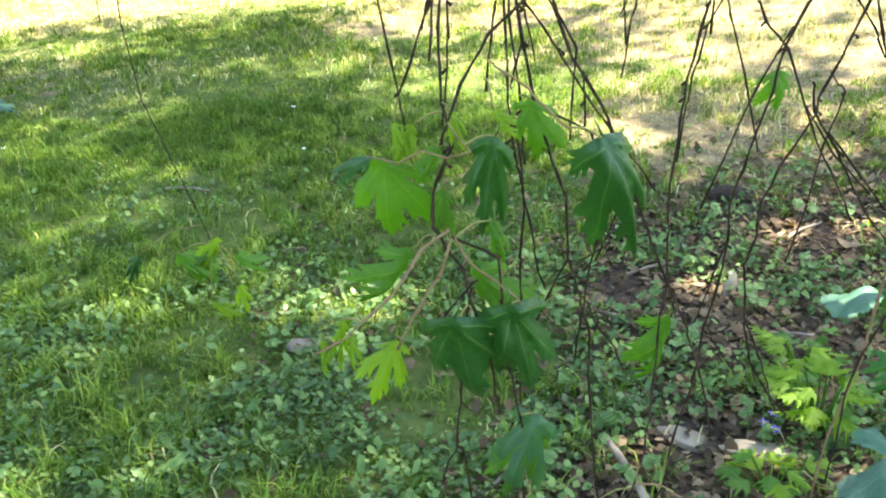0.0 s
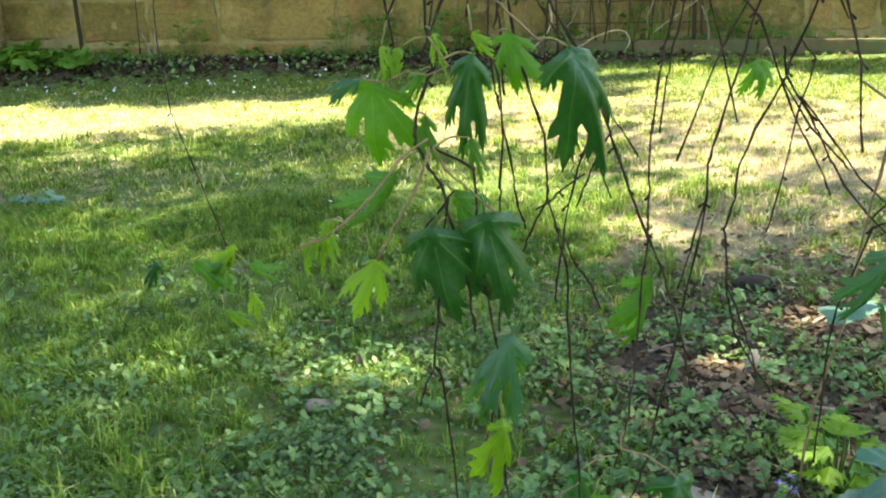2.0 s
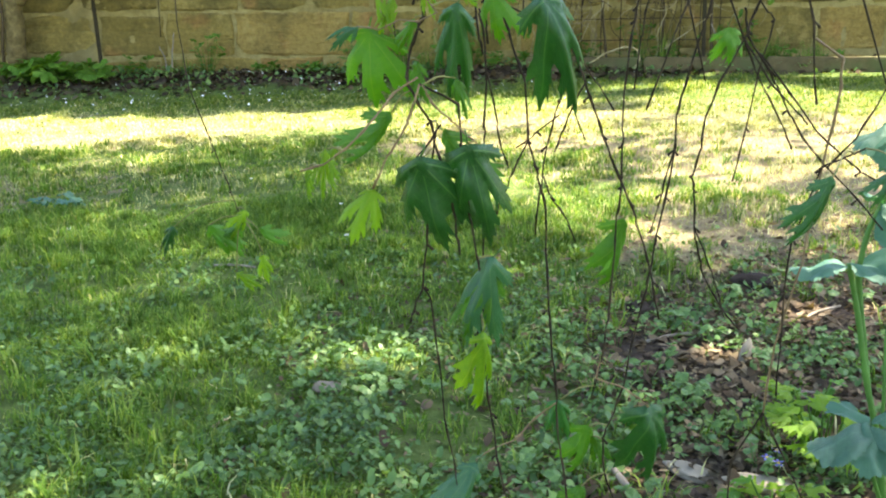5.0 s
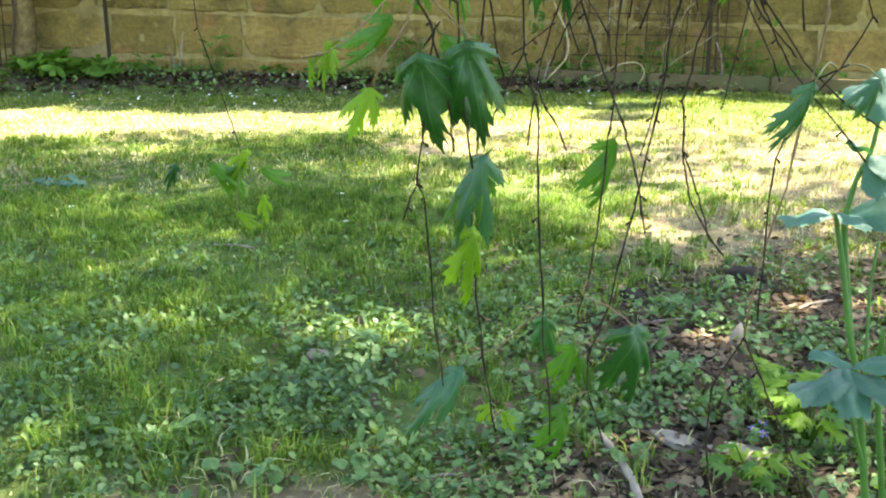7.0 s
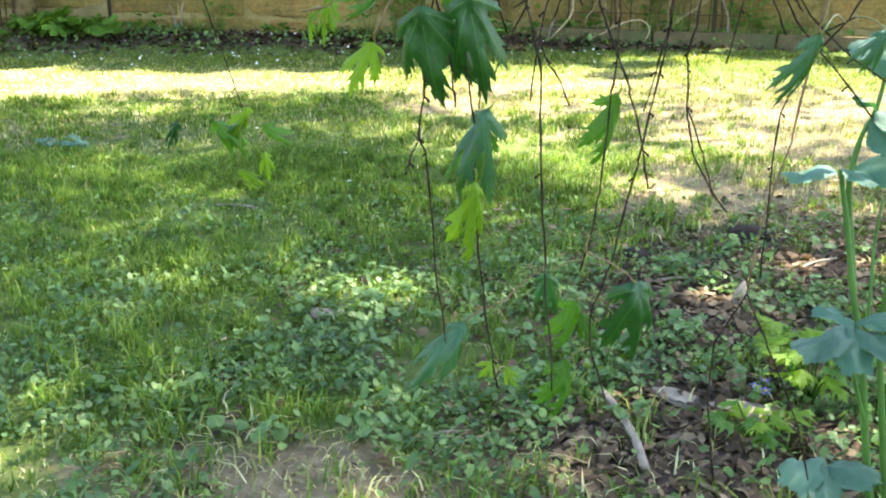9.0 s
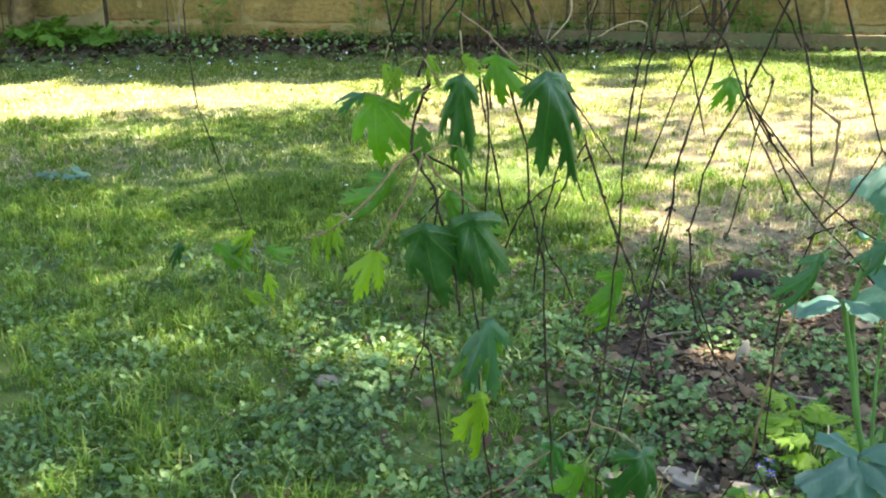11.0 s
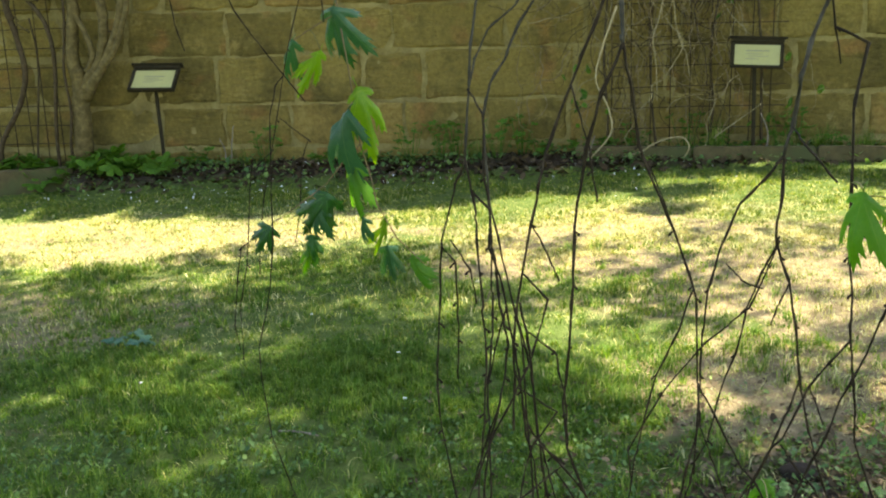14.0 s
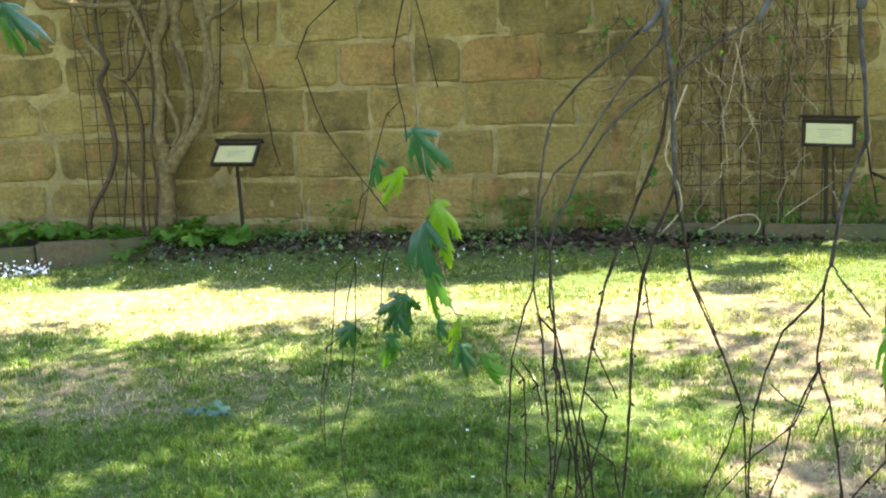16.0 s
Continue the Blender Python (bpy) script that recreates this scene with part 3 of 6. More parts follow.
for k, (z0, z1, joints) in enumerate(COURSES):
    joints = list(joints)
    while joints[0] > -9.5:
        joints.insert(0, joints[0] - rng.uniform(0.55, 1.0))
    while joints[-1] < 5.5:
        joints.append(joints[-1] + rng.uniform(0.55, 0.95))
    for i, (x0, x1) in enumerate(zip(joints, joints[1:])):
        rounded = x1 < -3.3 or (z0 > 1.3 and x0 > 1.6)
        gap = rng.uniform(0.02, 0.06) if rounded else rng.uniform(0.006, 0.03)
        sink = rng.uniform(-0.008, 0.005)
        part("stone", block_mesh(x1 - x0 - gap, z1 - z0 - (rng.uniform(0.02, 0.05) if rounded else rng.uniform(0.006, 0.028)), k * 50 + i, rounded), wall, "",
             pose((x0 + x1) / 2, sink, (z0 + z1) / 2 + rng.uniform(-0.012, 0.012), 0, rng.uniform(-0.6, 0.6), rng.uniform(-0.5, 0.5)))
part("coping", box_mesh("coping", (22.0, 0.62, 0.1), STONE, 0.02, (-1.5, 0.25, 2.70 + 0.004)), wall, "flat sandstone coping")


# ---------------------------------------------------------------- kerbs of the wall beds
def kerb(name, a, b, height, thick, label, sections):
    """A row of kerb sections from a to b along the lawn edge."""
    a, b = Vector(a), Vector(b)
    root = thing(name, label, "kerb", "bed kerbs", "structure", a)
    way = b - a
    turn = math.degrees(math.atan2(way.y, way.x))
    ln = way.length / sections
    for i in range(sections):
        p = way * ((i + 0.5) / sections)
        z = float(ground_z(a.x + p.x, a.y + p.y - 0.15)) + height / 2 - 0.04
        bm = bmesh.new()
        bmesh.ops.create_cube(bm, size=1)
        bmesh.ops.scale(bm, vec=(ln - 0.012, thick, height + 0.08), verts=bm.verts)
        bmesh.ops.bevel(bm, geom=bm.edges[:], offset=0.012, segments=2, affect="EDGES")
        bmesh.ops.subdivide_edges(bm, edges=[e for e in bm.edges if e.calc_length() > ln * 0.6], cuts=8)
        for v in bm.verts:
            v.co += 0.006 * noise.noise_vector(v.co * 7 + Vector((i * 3.1, 0, 0)))
        kerb_me = bpy.data.meshes.new("kerb_section")
        bm.to_mesh(kerb_me)
        bm.free()
        kerb_me.materials.append(CONCRETE)
        part("kerb_section", kerb_me, root, "", pose(p.x, p.y, z, 0, 0, turn + (0.8 if i % 2 else -0.6)))
    return root


kerb("kerb_left_bed", (-7.4, 6.93, 0), (-4.36, 8.03, 0), 0.215, 0.14, "mossy concrete kerb holding up the planted bed", 3)
kerb("kerb_right_bed", (0.10, 8.02, 0), (2.9, 7.60, 0), 0.12, 0.09, "low stained concrete kerb at the foot of the wall", 3)


# ---------------------------------------------------------------- trellises and climbers on the wall
def trellis(x0, x1, z0, z1, dx, dz, label):
    root = thing("wire_trellis", label, "trellis", "trellises on the wall", at=((x0 + x1) / 2, WALL_Y - 0.09, 0))
    rng = random.Random(int(x0 * 10))
    w, h = x1 - x0, z1 - z0
    upright = stem_mesh("wire", [(0, 0, 0), (0.004, 0.002, h * 0.5), (0, 0, h)], 0.0046, 0.0046, IRON, 5, steps=3)
    cross = stem_mesh("wire", [(0, 0, 0), (w * 0.5, 0.002, 0.004), (w, 0, 0)], 0.004, 0.004, IRON, 5, steps=3)
    for i in range(int(w / dx) + 1):
        part("wire", upright, root, "", pose(-w / 2 + i * dx, 0, z0, 0, rng.uniform(-0.5, 0.5), 0))
    for i in range(int(h / dz) + 1):
        part("wire", cross, root, "", pose(-w / 2, -0.008, z0 + 0.06 + i * dz, 0, rng.uniform(-0.4, 0.4), 0))
    for sx in (-1, 1):
        for z in (z0 + 0.3, z1 - 0.2):
            part("wall_hook", stem_mesh("wall_hook", [(0, 0, 0), (0, 0.06, 0.0), (0, 0.12, 0.01)], 0.005, 0.006, IRON, 5, steps=2), root, "", pose(sx * w * 0.45, 0, z))
    return root


trellis(-5.12, -4.25, 0.02, 2.6, 0.15, 0.17, "rusty wire mesh trellis fixed to the stone wall behind a climber")
trellis(0.40, 1.80, 0.06, 2.6, 0.16, 0.17, "rusty wire mesh trellis under a dry tangled vine")


climber = thing("climbing_shrub", "old leafless climber with a thick brown trunk and twisted stems", "climbing plant", at=(0, 0, 0))
TRUNK_LINES = (
    (((-4.29, 8.10, -0.08), (-4.28, 8.10, 0.14), (-4.26, 8.10, 0.36), (-4.25, 8.10, 0.60), (-4.23, 8.10, 0.80), (-4.24, 8.09, 0.92)), 0.092, 0.070, STEM_BROWN),
    (((-4.24, 8.09, 0.82), (-4.27, 8.08, 1.03), (-4.24, 8.08, 1.24), (-4.21, 8.08, 1.45), (-4.23, 8.08, 1.80), (-4.16, 8.08, 1.95), (-4.03, 8.08, 2.20), (-3.98, 8.10, 2.62)), 0.062, 0.048, STEM_BROWN),
    (((-4.20, 8.09, 0.70), (-4.13, 8.07, 0.84), (-4.02, 8.06, 0.96), (-3.95, 8.06, 1.20), (-3.94, 8.06, 1.47), (-4.00, 8.06, 1.79), (-4.02, 8.06, 2.03), (-3.96, 8.06, 2.25), (-3.99, 8.08, 2.62)), 0.050, 0.036, STEM_BROWN),
    (((-4.18, 8.09, 0.66), (-4.08, 8.05, 0.81), (-3.94, 8.05, 1.00), (-3.80, 8.05, 1.29), (-3.73, 8.05, 1.61), (-3.73, 8.05, 1.93), (-3.78, 8.05, 2.19), (-3.84, 8.08, 2.62)), 0.046, 0.034, STEM_BROWN),
    (((-4.12, 8.06, 0.74), (-3.99, 8.03, 0.92), (-3.86, 8.03, 1.06), (-3.71, 8.03, 1.40), (-3.69, 8.03, 1.64), (-3.71, 8.04, 1.84)), 0.032, 0.020, STEM_BROWN),
    (((-3.73, 8.05, 1.93), (-3.68, 8.04, 2.02), (-3.60, 8.05, 2.05), (-3.50, 8.05, 2.10), (-3.42, 8.05, 2.17), (-3.30, 8.08, 2.45)), 0.030, 0.020, STEM_BROWN),
    (((-4.21, 8.07, 1.42), (-4.11, 8.04, 1.24), (-4.06, 8.04, 1.03), (-4.14, 8.06, 0.90)), 0.022, 0.026, STEM_BROWN),
    (((-4.23, 8.07, 1.80), (-4.12, 8.03, 1.98), (-4.10, 8.04, 2.2), (-4.20, 8.08, 2.62)), 0.036, 0.028, STEM_BROWN),
    (((-5.10, 8.10, -0.06), (-5.04, 8.08, 0.27), (-4.82, 8.08, 0.61), (-4.72, 8.07, 0.92), (-4.77, 8.07, 1.26), (-4.81, 8.06, 1.48), (-4.71, 8.06, 1.68)), 0.020, 0.026, STEM_DARK),
    (((-4.78, 8.07, 1.36), (-4.81, 8.05, 1.52), (-4.72, 8.05, 1.66), (-4.76, 8.05, 1.80), (-4.80, 8.06, 2.1), (-4.72, 8.08, 2.62)), 0.030, 0.014, STEM_DARK),
    (((-4.72, 8.06, 1.66), (-4.80, 8.05, 1.76), (-4.88, 8.05, 1.86), (-4.96, 8.05, 2.07), (-5.02, 8.06, 2.25), (-5.08, 8.1, 2.62)), 0.030, 0.022, STEM_BROWN),
    (((-4.53, 8.12, -0.06), (-4.51, 8.09, 0.36), (-4.44, 8.08, 0.98), (-4.48, 8.08, 1.31), (-4.61, 8.07, 1.52), (-4.67, 8.07, 1.58)), 0.014, 0.020, STEM_DARK),
    (((-4.74, 8.12, -0.06), (-4.71, 8.10, 0.24), (-4.60, 8.09, 0.98), (-4.63, 8.09, 1.37)), 0.010, 0.008, STEM_DARK),
    (((-4.67, 8.06, 1.56), (-4.53, 8.05, 1.54), (-4.51, 8.05, 1.84), (-4.43, 8.05, 2.07), (-4.33, 8.05, 2.21), (-4.36, 8.08, 2.62)), 0.022, 0.018, STEM_BROWN),
    (((-5.20, 8.08, 2.26), (-4.99, 8.04, 2.21), (-4.68, 8.03, 2.17), (-4.48, 8.03, 2.18), (-4.40, 8.03, 2.13), (-4.29, 8.04, 1.82), (-4.24, 8.06, 1.72)), 0.026, 0.024, STEM_BROWN),
    (((-4.52, 8.05, 1.51), (-4.39, 8.04, 1.66), (-4.31, 8.03, 1.84), (-4.34, 8.05, 2.1)), 0.016, 0.010, STEM_DARK),
    (((-4.06, 8.04, 1.83), (-3.98, 8.02, 1.68), (-3.95, 8.03, 1.56), (-3.93, 8.04, 1.44)), 0.014, 0.018, STEM_DARK),
    (((-4.38, 8.12, -0.06), (-4.36, 8.04, 0.24), (-4.31, 8.02, 0.55), (-4.33, 8.02, 0.91), (-4.30, 8.04, 1.2), (-4.27, 8.03, 1.45), (-4.29, 8.04, 1.83)), 0.013, 0.010, STEM_DARK),
)
for i, (line, r0, r1, mat) in enumerate(TRUNK_LINES):
    part("trunk" if i == 0 else "stem", stem_mesh("stem", line, r0, r1, mat, 10, i, r0 * 0.07, 0.10, 7), climber, "dark thin stem" if mat is STEM_DARK else "")
rng = random.Random(5)
for i in range(24):
    x, z = rng.uniform(-4.9, -3.75), rng.uniform(1.2, 2.4)
    line = [(x, 8.05, z)]
    for _ in range(4):
        x, z = x + rng.uniform(-0.16, 0.16), z + rng.uniform(-0.05, 0.28)
        line.append((x, rng.uniform(7.99, 8.12), z))
    part("twig", stem_mesh("twig", line, rng.uniform(0.004, 0.009), 0.003, rng.choice((STEM_BROWN, STEM_DARK)), 5, i, 0.003, 0.2, 4), climber)

vine = thing("dry_vine", "tangle of dry pale vine stems hanging over a wire trellis", "climbing plant", at=(0, 0, 0))
for i, x in enumerate((0.36, 0.78, 1.16, 1.62)):
    line = [(x, 8.11, 0.0)]
    for z in (0.4, 0.9, 1.4, 1.9, 2.6):
        x += rng.uniform(-0.06, 0.06)
        line.append((x, rng.uniform(8.06, 8.14), z))
    part("stem", stem_mesh("stem", line, rng.uniform(0.010, 0.015), 0.008, STEM_DARK, 7, 40 + i, 0.003, 0.2, 5), vine)
for i in range(520):
    low = i % 4 == 0
    x, z = (rng.gauss(0.75, 0.5), rng.uniform(0.45, 1.4)) if low else (rng.gauss(0.95, 0.34) if i % 3 else rng.gauss(0.25, 0.28), rng.uniform(1.3, 2.65))
    x = min(1.95, max(-0.35, x))
    y = rng.uniform(7.92, 8.12)
    line, way = [(x, y, z)], rng.uniform(-1.0, 1.0)
    for k in range(rng.randint(4, 8)):
        way = 0.8 * way + rng.uniform(-0.9, 0.9)
        x += 0.085 * math.sin(way)
        z = max(0.12, z - 0.10 * math.cos(way))
        y = min(8.15, max(7.90, y + rng.uniform(-0.05, 0.05)))
        line.append((x, y, z))
    r = rng.choice((0.0014, 0.0018, 0.0022, 0.003, 0.0042))
    part("tendril", stem_mesh("tendril", line, r, r * 0.7, rng.choice((STEM_PALE, STEM_PALE, STEM_STRAW, STEM_BROWN, STEM_DARK, STEM_DARK)), 5, i, 0.003, 0.15, 5), vine)
for line, r in ((((0.86, 7.96, 1.75), (0.80, 7.95, 1.44), (0.75, 7.94, 1.18), (0.71, 7.94, 1.05), (0.74, 7.95, 0.81), (0.75, 7.95, 0.54)), 0.005),
                (((0.80, 7.94, 1.62), (0.87, 7.93, 1.28), (0.88, 7.92, 1.15), (0.93, 7.92, 0.99), (0.97, 7.93, 0.91), (1.00, 7.93, 0.73)), 0.0045),
                (((1.20, 7.90, 0.24), (1.26, 7.90, 0.29), (1.40, 7.90, 0.39), (1.56, 7.90, 0.51)), 0.0045)):
    part("hanging_stem", stem_mesh("hanging_stem", line, r, r * 0.7, STEM_STRAW, 6, 3, 0.001, 0.2), vine, "pale straw-coloured hanging stem")
part("loop_stem", stem_mesh("loop_stem", [(0.35, 7.95, 0.06), (0.61, 7.86, 0.14), (0.72, 7.84, 0.21), (0.87, 7.84, 0.26), (0.96, 7.84, 0.25), (1.00, 7.83, 0.18), (0.96, 7.83, 0.09)], 0.008, 0.006, STEM_STRAW, 6), vine, "pale bent stem end curling over the kerb")
part("hanging_stem", stem_mesh("hanging_stem", [(0.42, 7.9, 1.3), (0.30, 7.88, 0.95), (0.26, 7.88, 0.72), (0.36, 7.87, 0.5), (0.38, 7.86, 0.3), (0.22, 7.85, 0.1)], 0.010, 0.007, STEM_STRAW, 6), vine)
sprig = [plain_leaf_mesh("sprig_leaf", 90 + i, BED_GREEN, 0.2, 0.4, 0.1, 0.9, 0.2, BROAD) for i in range(3)]
for i in range(64):
    x, z = rng.choice(((-0.12, 1.85), (-0.12, 2.05), (0.5, 1.7), (0.55, 2.05), (0.55, 1.9), (0.2, 0.62), (1.2, 1.5), (1.75, 0.6), (1.1, 2.1))), 0
    part("leaf", rng.choice(sprig), vine, "", pose(x[0] + rng.gauss(0, 0.11), rng.uniform(7.95, 8.1), x[1] + rng.gauss(0, 0.16), rng.uniform(-120, -30), rng.uniform(-40, 40), rng.uniform(-180, 180)) @ Matrix.Scale(rng.uniform(0.05, 0.085), 4))


# ---------------------------------------------------------------- plant labels
def label_sign(x, y, z, w, h, tilt, lean, foot, roof, lines, label):
    root = thing("plant_label_sign", label, "sign", "plant labels", at=(x, y, foot))
    m = Matrix.Translation((0, 0, z - foot)) @ pose(0, 0, 0, -tilt, lean, 0)
    bar = 0.026
    board = part("backboard", box_mesh("backboard", (w, 0.018, h), SIGN_DARK, 0.003), root, "", m)
    part("frame", box_mesh("frame", (w, 0.03, bar), SIGN_DARK, 0.004), root, "", m @ pose(0, -0.016, h / 2 - bar / 2 + 0.012))
    part("frame", box_mesh("frame", (w, 0.03, 0.022), SIGN_DARK, 0.004), root, "", m @ pose(0, -0.016, -h / 2 + 0.011))
    for s in (-1, 1):
        part("frame", box_mesh("frame", (bar, 0.026, h - bar - 0.02), SIGN_DARK, 0.003), root, "", m @ pose(s * (w / 2 - bar / 2), -0.017, -0.006))
    if roof:
        part("rain_strip", box_mesh("rain_strip", (w + 0.045, 0.06, 0.014), SIGN_DARK, 0.004), root, "", m @ pose(0, -0.02, h / 2 + 0.019))
    plate = part("plate", box_mesh("plate", (w - 2 * bar + 0.02, 0.006, h - bar - 0.025), SIGN_PLATE, 0.001), root, "cream label plate with small print", m @ pose(0, -0.014, -0.01))
    for dx, dz, lw, lh in lines:
        part("print_line", box_mesh("print_line", (lw, 0.002, lh), SIGN_INK, 0), plate, "", pose(dx, -0.005, dz))
    part("post", box_mesh("post", (0.03, 0.02, z - foot - h * 0.3 + 0.08), SIGN_DARK, 0.003), root, "thin dark post", pose(0.0, 0.028, (z - foot - h * 0.3) / 2 - 0.04, 0, -1.5))
    return root


PRINT = ((0.0, 0.035, 0.18, 0.008), (-0.02, 0.010, 0.13, 0.004), (0.01, -0.008, 0.15, 0.004), (-0.04, -0.028, 0.10, 0.004))
label_sign(-3.49, 7.97, 0.815, 0.415, 0.26, 46, 1.0, 0.03, True, PRINT, "small dark-framed plant label leaning on a thin post")
label_sign(1.505, 7.88, 0.895, 0.40, 0.215, 12, 3, 0.06, True, PRINT, "small dark-framed plant label with a rain strip on a post")


# ---------------------------------------------------------------- planted beds at the foot of the wall
def scatter_leaf_plant(name, label, cx, cy, spread, count, size, meshes, tall, seed, group=""):
    """A low plant: thin stalks rising from one spot, each with a leaf held at its top."""
    rng = random.Random(seed)
    z0 = float(ground_z(cx, cy))
    root = thing(name, label, "plant", group, at=(cx, cy, z0))
    for i in range(count):
        a, r = rng.uniform(0, 6.28), spread * math.sqrt(rng.random())
        x, y, z = r * math.cos(a), r * math.sin(a) * 0.6, tall * rng.uniform(0.35, 1.0)
        part("stalk", stem_mesh("stalk", [(x * 0.25, y * 0.25, -0.01), (x * 0.7, y * 0.7, z * 0.6), (x, y, z)], 0.003, 0.002, BED_GREEN, 4, i, 0, 0, 2), root)
        part("leaf", rng.choice(meshes), root, "", pose(x, y, z, rng.uniform(-35, 25), rng.uniform(-30, 30), math.degrees(a) - 90 + rng.uniform(-40, 40)) @ Matrix.Scale(size * rng.uniform(0.7, 1.2), 4))
    return root


BED_LEAVES = [palm_mesh("bed_leaf", 20 + i, BED_GREEN, 5, 0.4, 0.2) for i in range(4)]
bed_rng = random.Random(21)
for i, (cx, cy) in enumerate(((-5.75, 7.95), (-5.4, 8.02), (-5.1, 7.98), (-4.85, 8.08), (-4.62, 8.0), (-4.1, 8.0), (-3.9, 7.86), (-3.62, 7.86), (-6.2, 7.9), (-6.7, 7.8))):
    scatter_leaf_plant("bed_plant", "low bright green plant with broad lobed leaves in the bed", cx, cy, 0.24, 26, 0.185, BED_LEAVES, 0.22 if cx < -4.3 else 0.16, i, "green plants in the wall bed")
for i, (cx, cy) in enumerate(((-3.2, 8.05), (-2.6, 8.1), (-1.3, 8.05), (-0.9, 8.12), (-0.55, 8.02), (-0.2, 8.1), (1.75, 8.1), (2.1, 8.02), (0.35, 8.1), (2.5, 8.0), (-1.7, 8.1), (0.6, 8.12), (1.0, 8.1), (1.4, 8.1), (0.15, 8.1), (0.45, 8.05), (1.25, 8.12), (1.6, 8.06), (1.9, 8.1), (-0.35, 8.12), (-1.05, 8.1), (-2.1, 8.12))):
    scatter_leaf_plant("bed_weed", "small green weed growing at the foot of the wall", cx, cy, 0.13, 14, 0.085, BED_LEAVES, bed_rng.choice((0.10, 0.16, 0.3, 0.34)), 60 + i, "weeds at the wall foot")


def grass_tuft(cx, cy, n, height, seed, name="grass_tuft", label="tuft of long green grass growing by the kerb"):
    rng = np.random.default_rng(seed)
    z0 = float(ground_z(cx, cy))
    root_x, root_y = rng.normal(0, 0.05, n), rng.normal(0, 0.03, n)
    me = blades(root_x, root_y, np.zeros(n) - 0.01, rng.uniform(0.5, 1.0, n) * height, 0.0035, 0.55, rng, GRASS, name)
    ob = tagged(new(name, me), label, "grass", "grass tufts")
    ob.location = (cx, cy, z0)
    return ob


def blades(x, y, z, height, width, lean, rng, material, name):
    """Tapering bent blades, three triangles each."""
    n = len(x)
    turn, bend = rng.uniform(0, 6.283, n), lean * rng.uniform(0.25, 1.0, n)
    ux, uy = np.cos(turn), np.sin(turn)
    face = turn + 1.57 + rng.uniform(-0.6, 0.6, n)
    w = width * rng.uniform(0.7, 1.3, n) * 0.5
    sx, sy = np.cos(face) * w, np.sin(face) * w
    base = np.stack([x, y, z], 1)
    mid = base + np.stack([ux * bend * height * 0.30, uy * bend * height * 0.30, height * 0.58], 1)
    tip = base + np.stack([ux * bend * height, uy * bend * height, height * (1 - 0.28 * bend)], 1)
    side = np.stack([sx, sy, np.zeros(n)], 1)
    v = np.stack([base - side, base + side, mid - side * 0.8, mid + side * 0.8, tip], 1).reshape(-1, 3)
    k = (np.arange(n) * 5)[:, None]
    f = np.concatenate([k + [[0, 1, 3]], k + [[0, 3, 2]], k + [[2, 3, 4]]])
    return tri_mesh(name, v, f, material)


for i, (cx, cy, n, hgt) in enumerate(((1.22, 7.93, 90, 0.42), (1.05, 7.98, 50, 0.3), (2.05, 7.95, 120, 0.34), (2.35, 7.85, 120, 0.3), (1.72, 7.95, 60, 0.28), (-2.75, 8.0, 40, 0.25), (-0.75, 8.05, 50, 0.3))):
    grass_tuft(cx, cy, n, hgt, 300 + i)
stick_rng = random.Random(77)
for i, (cx, cy, hgt) in enumerate(((-2.9, 8.05, 0.36), (-2.98, 8.1, 0.25), (1.6, 7.9, 0.35), (0.2, 7.95, 0.2))):
    z0 = float(ground_z(cx, cy))
    ob = tagged(new("dead_stalk", stem_mesh("dead_stalk", [(0, 0, -0.02), (0.02, 0, hgt * 0.5), (stick_rng.uniform(-0.08, 0.08), 0, hgt)], 0.008, 0.004, DEAD_WOOD, 6, i, 0.002, 0.2)), "dry dead plant stalk standing by the wall", "stalk", "dead stalks")
    ob.location = (cx, cy, z0)


# ---------------------------------------------------------------- unseen trees added to shade the lawn
def over(x, y, h):
    """The place h metres up whose shadow falls on the ground spot x, y."""
    return Vector((x + SUN_WAY.x / SUN_WAY.z * h, y + SUN_WAY.y / SUN_WAY.z * h, h))


# Openings in the crown, by the ground spots that they light: x, y and half widths.
GAPS = ((-0.34, 1.74, 0.06, 0.04, 0.9), (-0.29, 1.96, 0.17, 0.11, 1.0), (-0.80, 2.35, 0.11, 0.05, 0.6), (-1.25, 2.86, 0.26, 0.07, 0.35), (-1.85, 3.15, 0.22, 0.07, 0.5), (-2.25, 3.0, 0.26, 0.06, 0.35), (0.15, 3.27, 0.18, 0.09, 0.5),
        (0.42, 3.02, 0.20, 0.11, 0.8), (0.67, 3.62, 0.22, 0.11, 0.8), (0.30, 2.88, 0.12, 0.05, 0.7), (-2.47, 4.12, 0.16, 0.05, 0.5), (-2.1, 4.68, 0.30, 0.06, 0.6), (0.10, 4.5, 0.25, 0.10, 0.8),
        (0.85, 3.95, 0.26, 0.2, 0.8), (1.25, 4.5, 0.3, 0.25, 0.8))


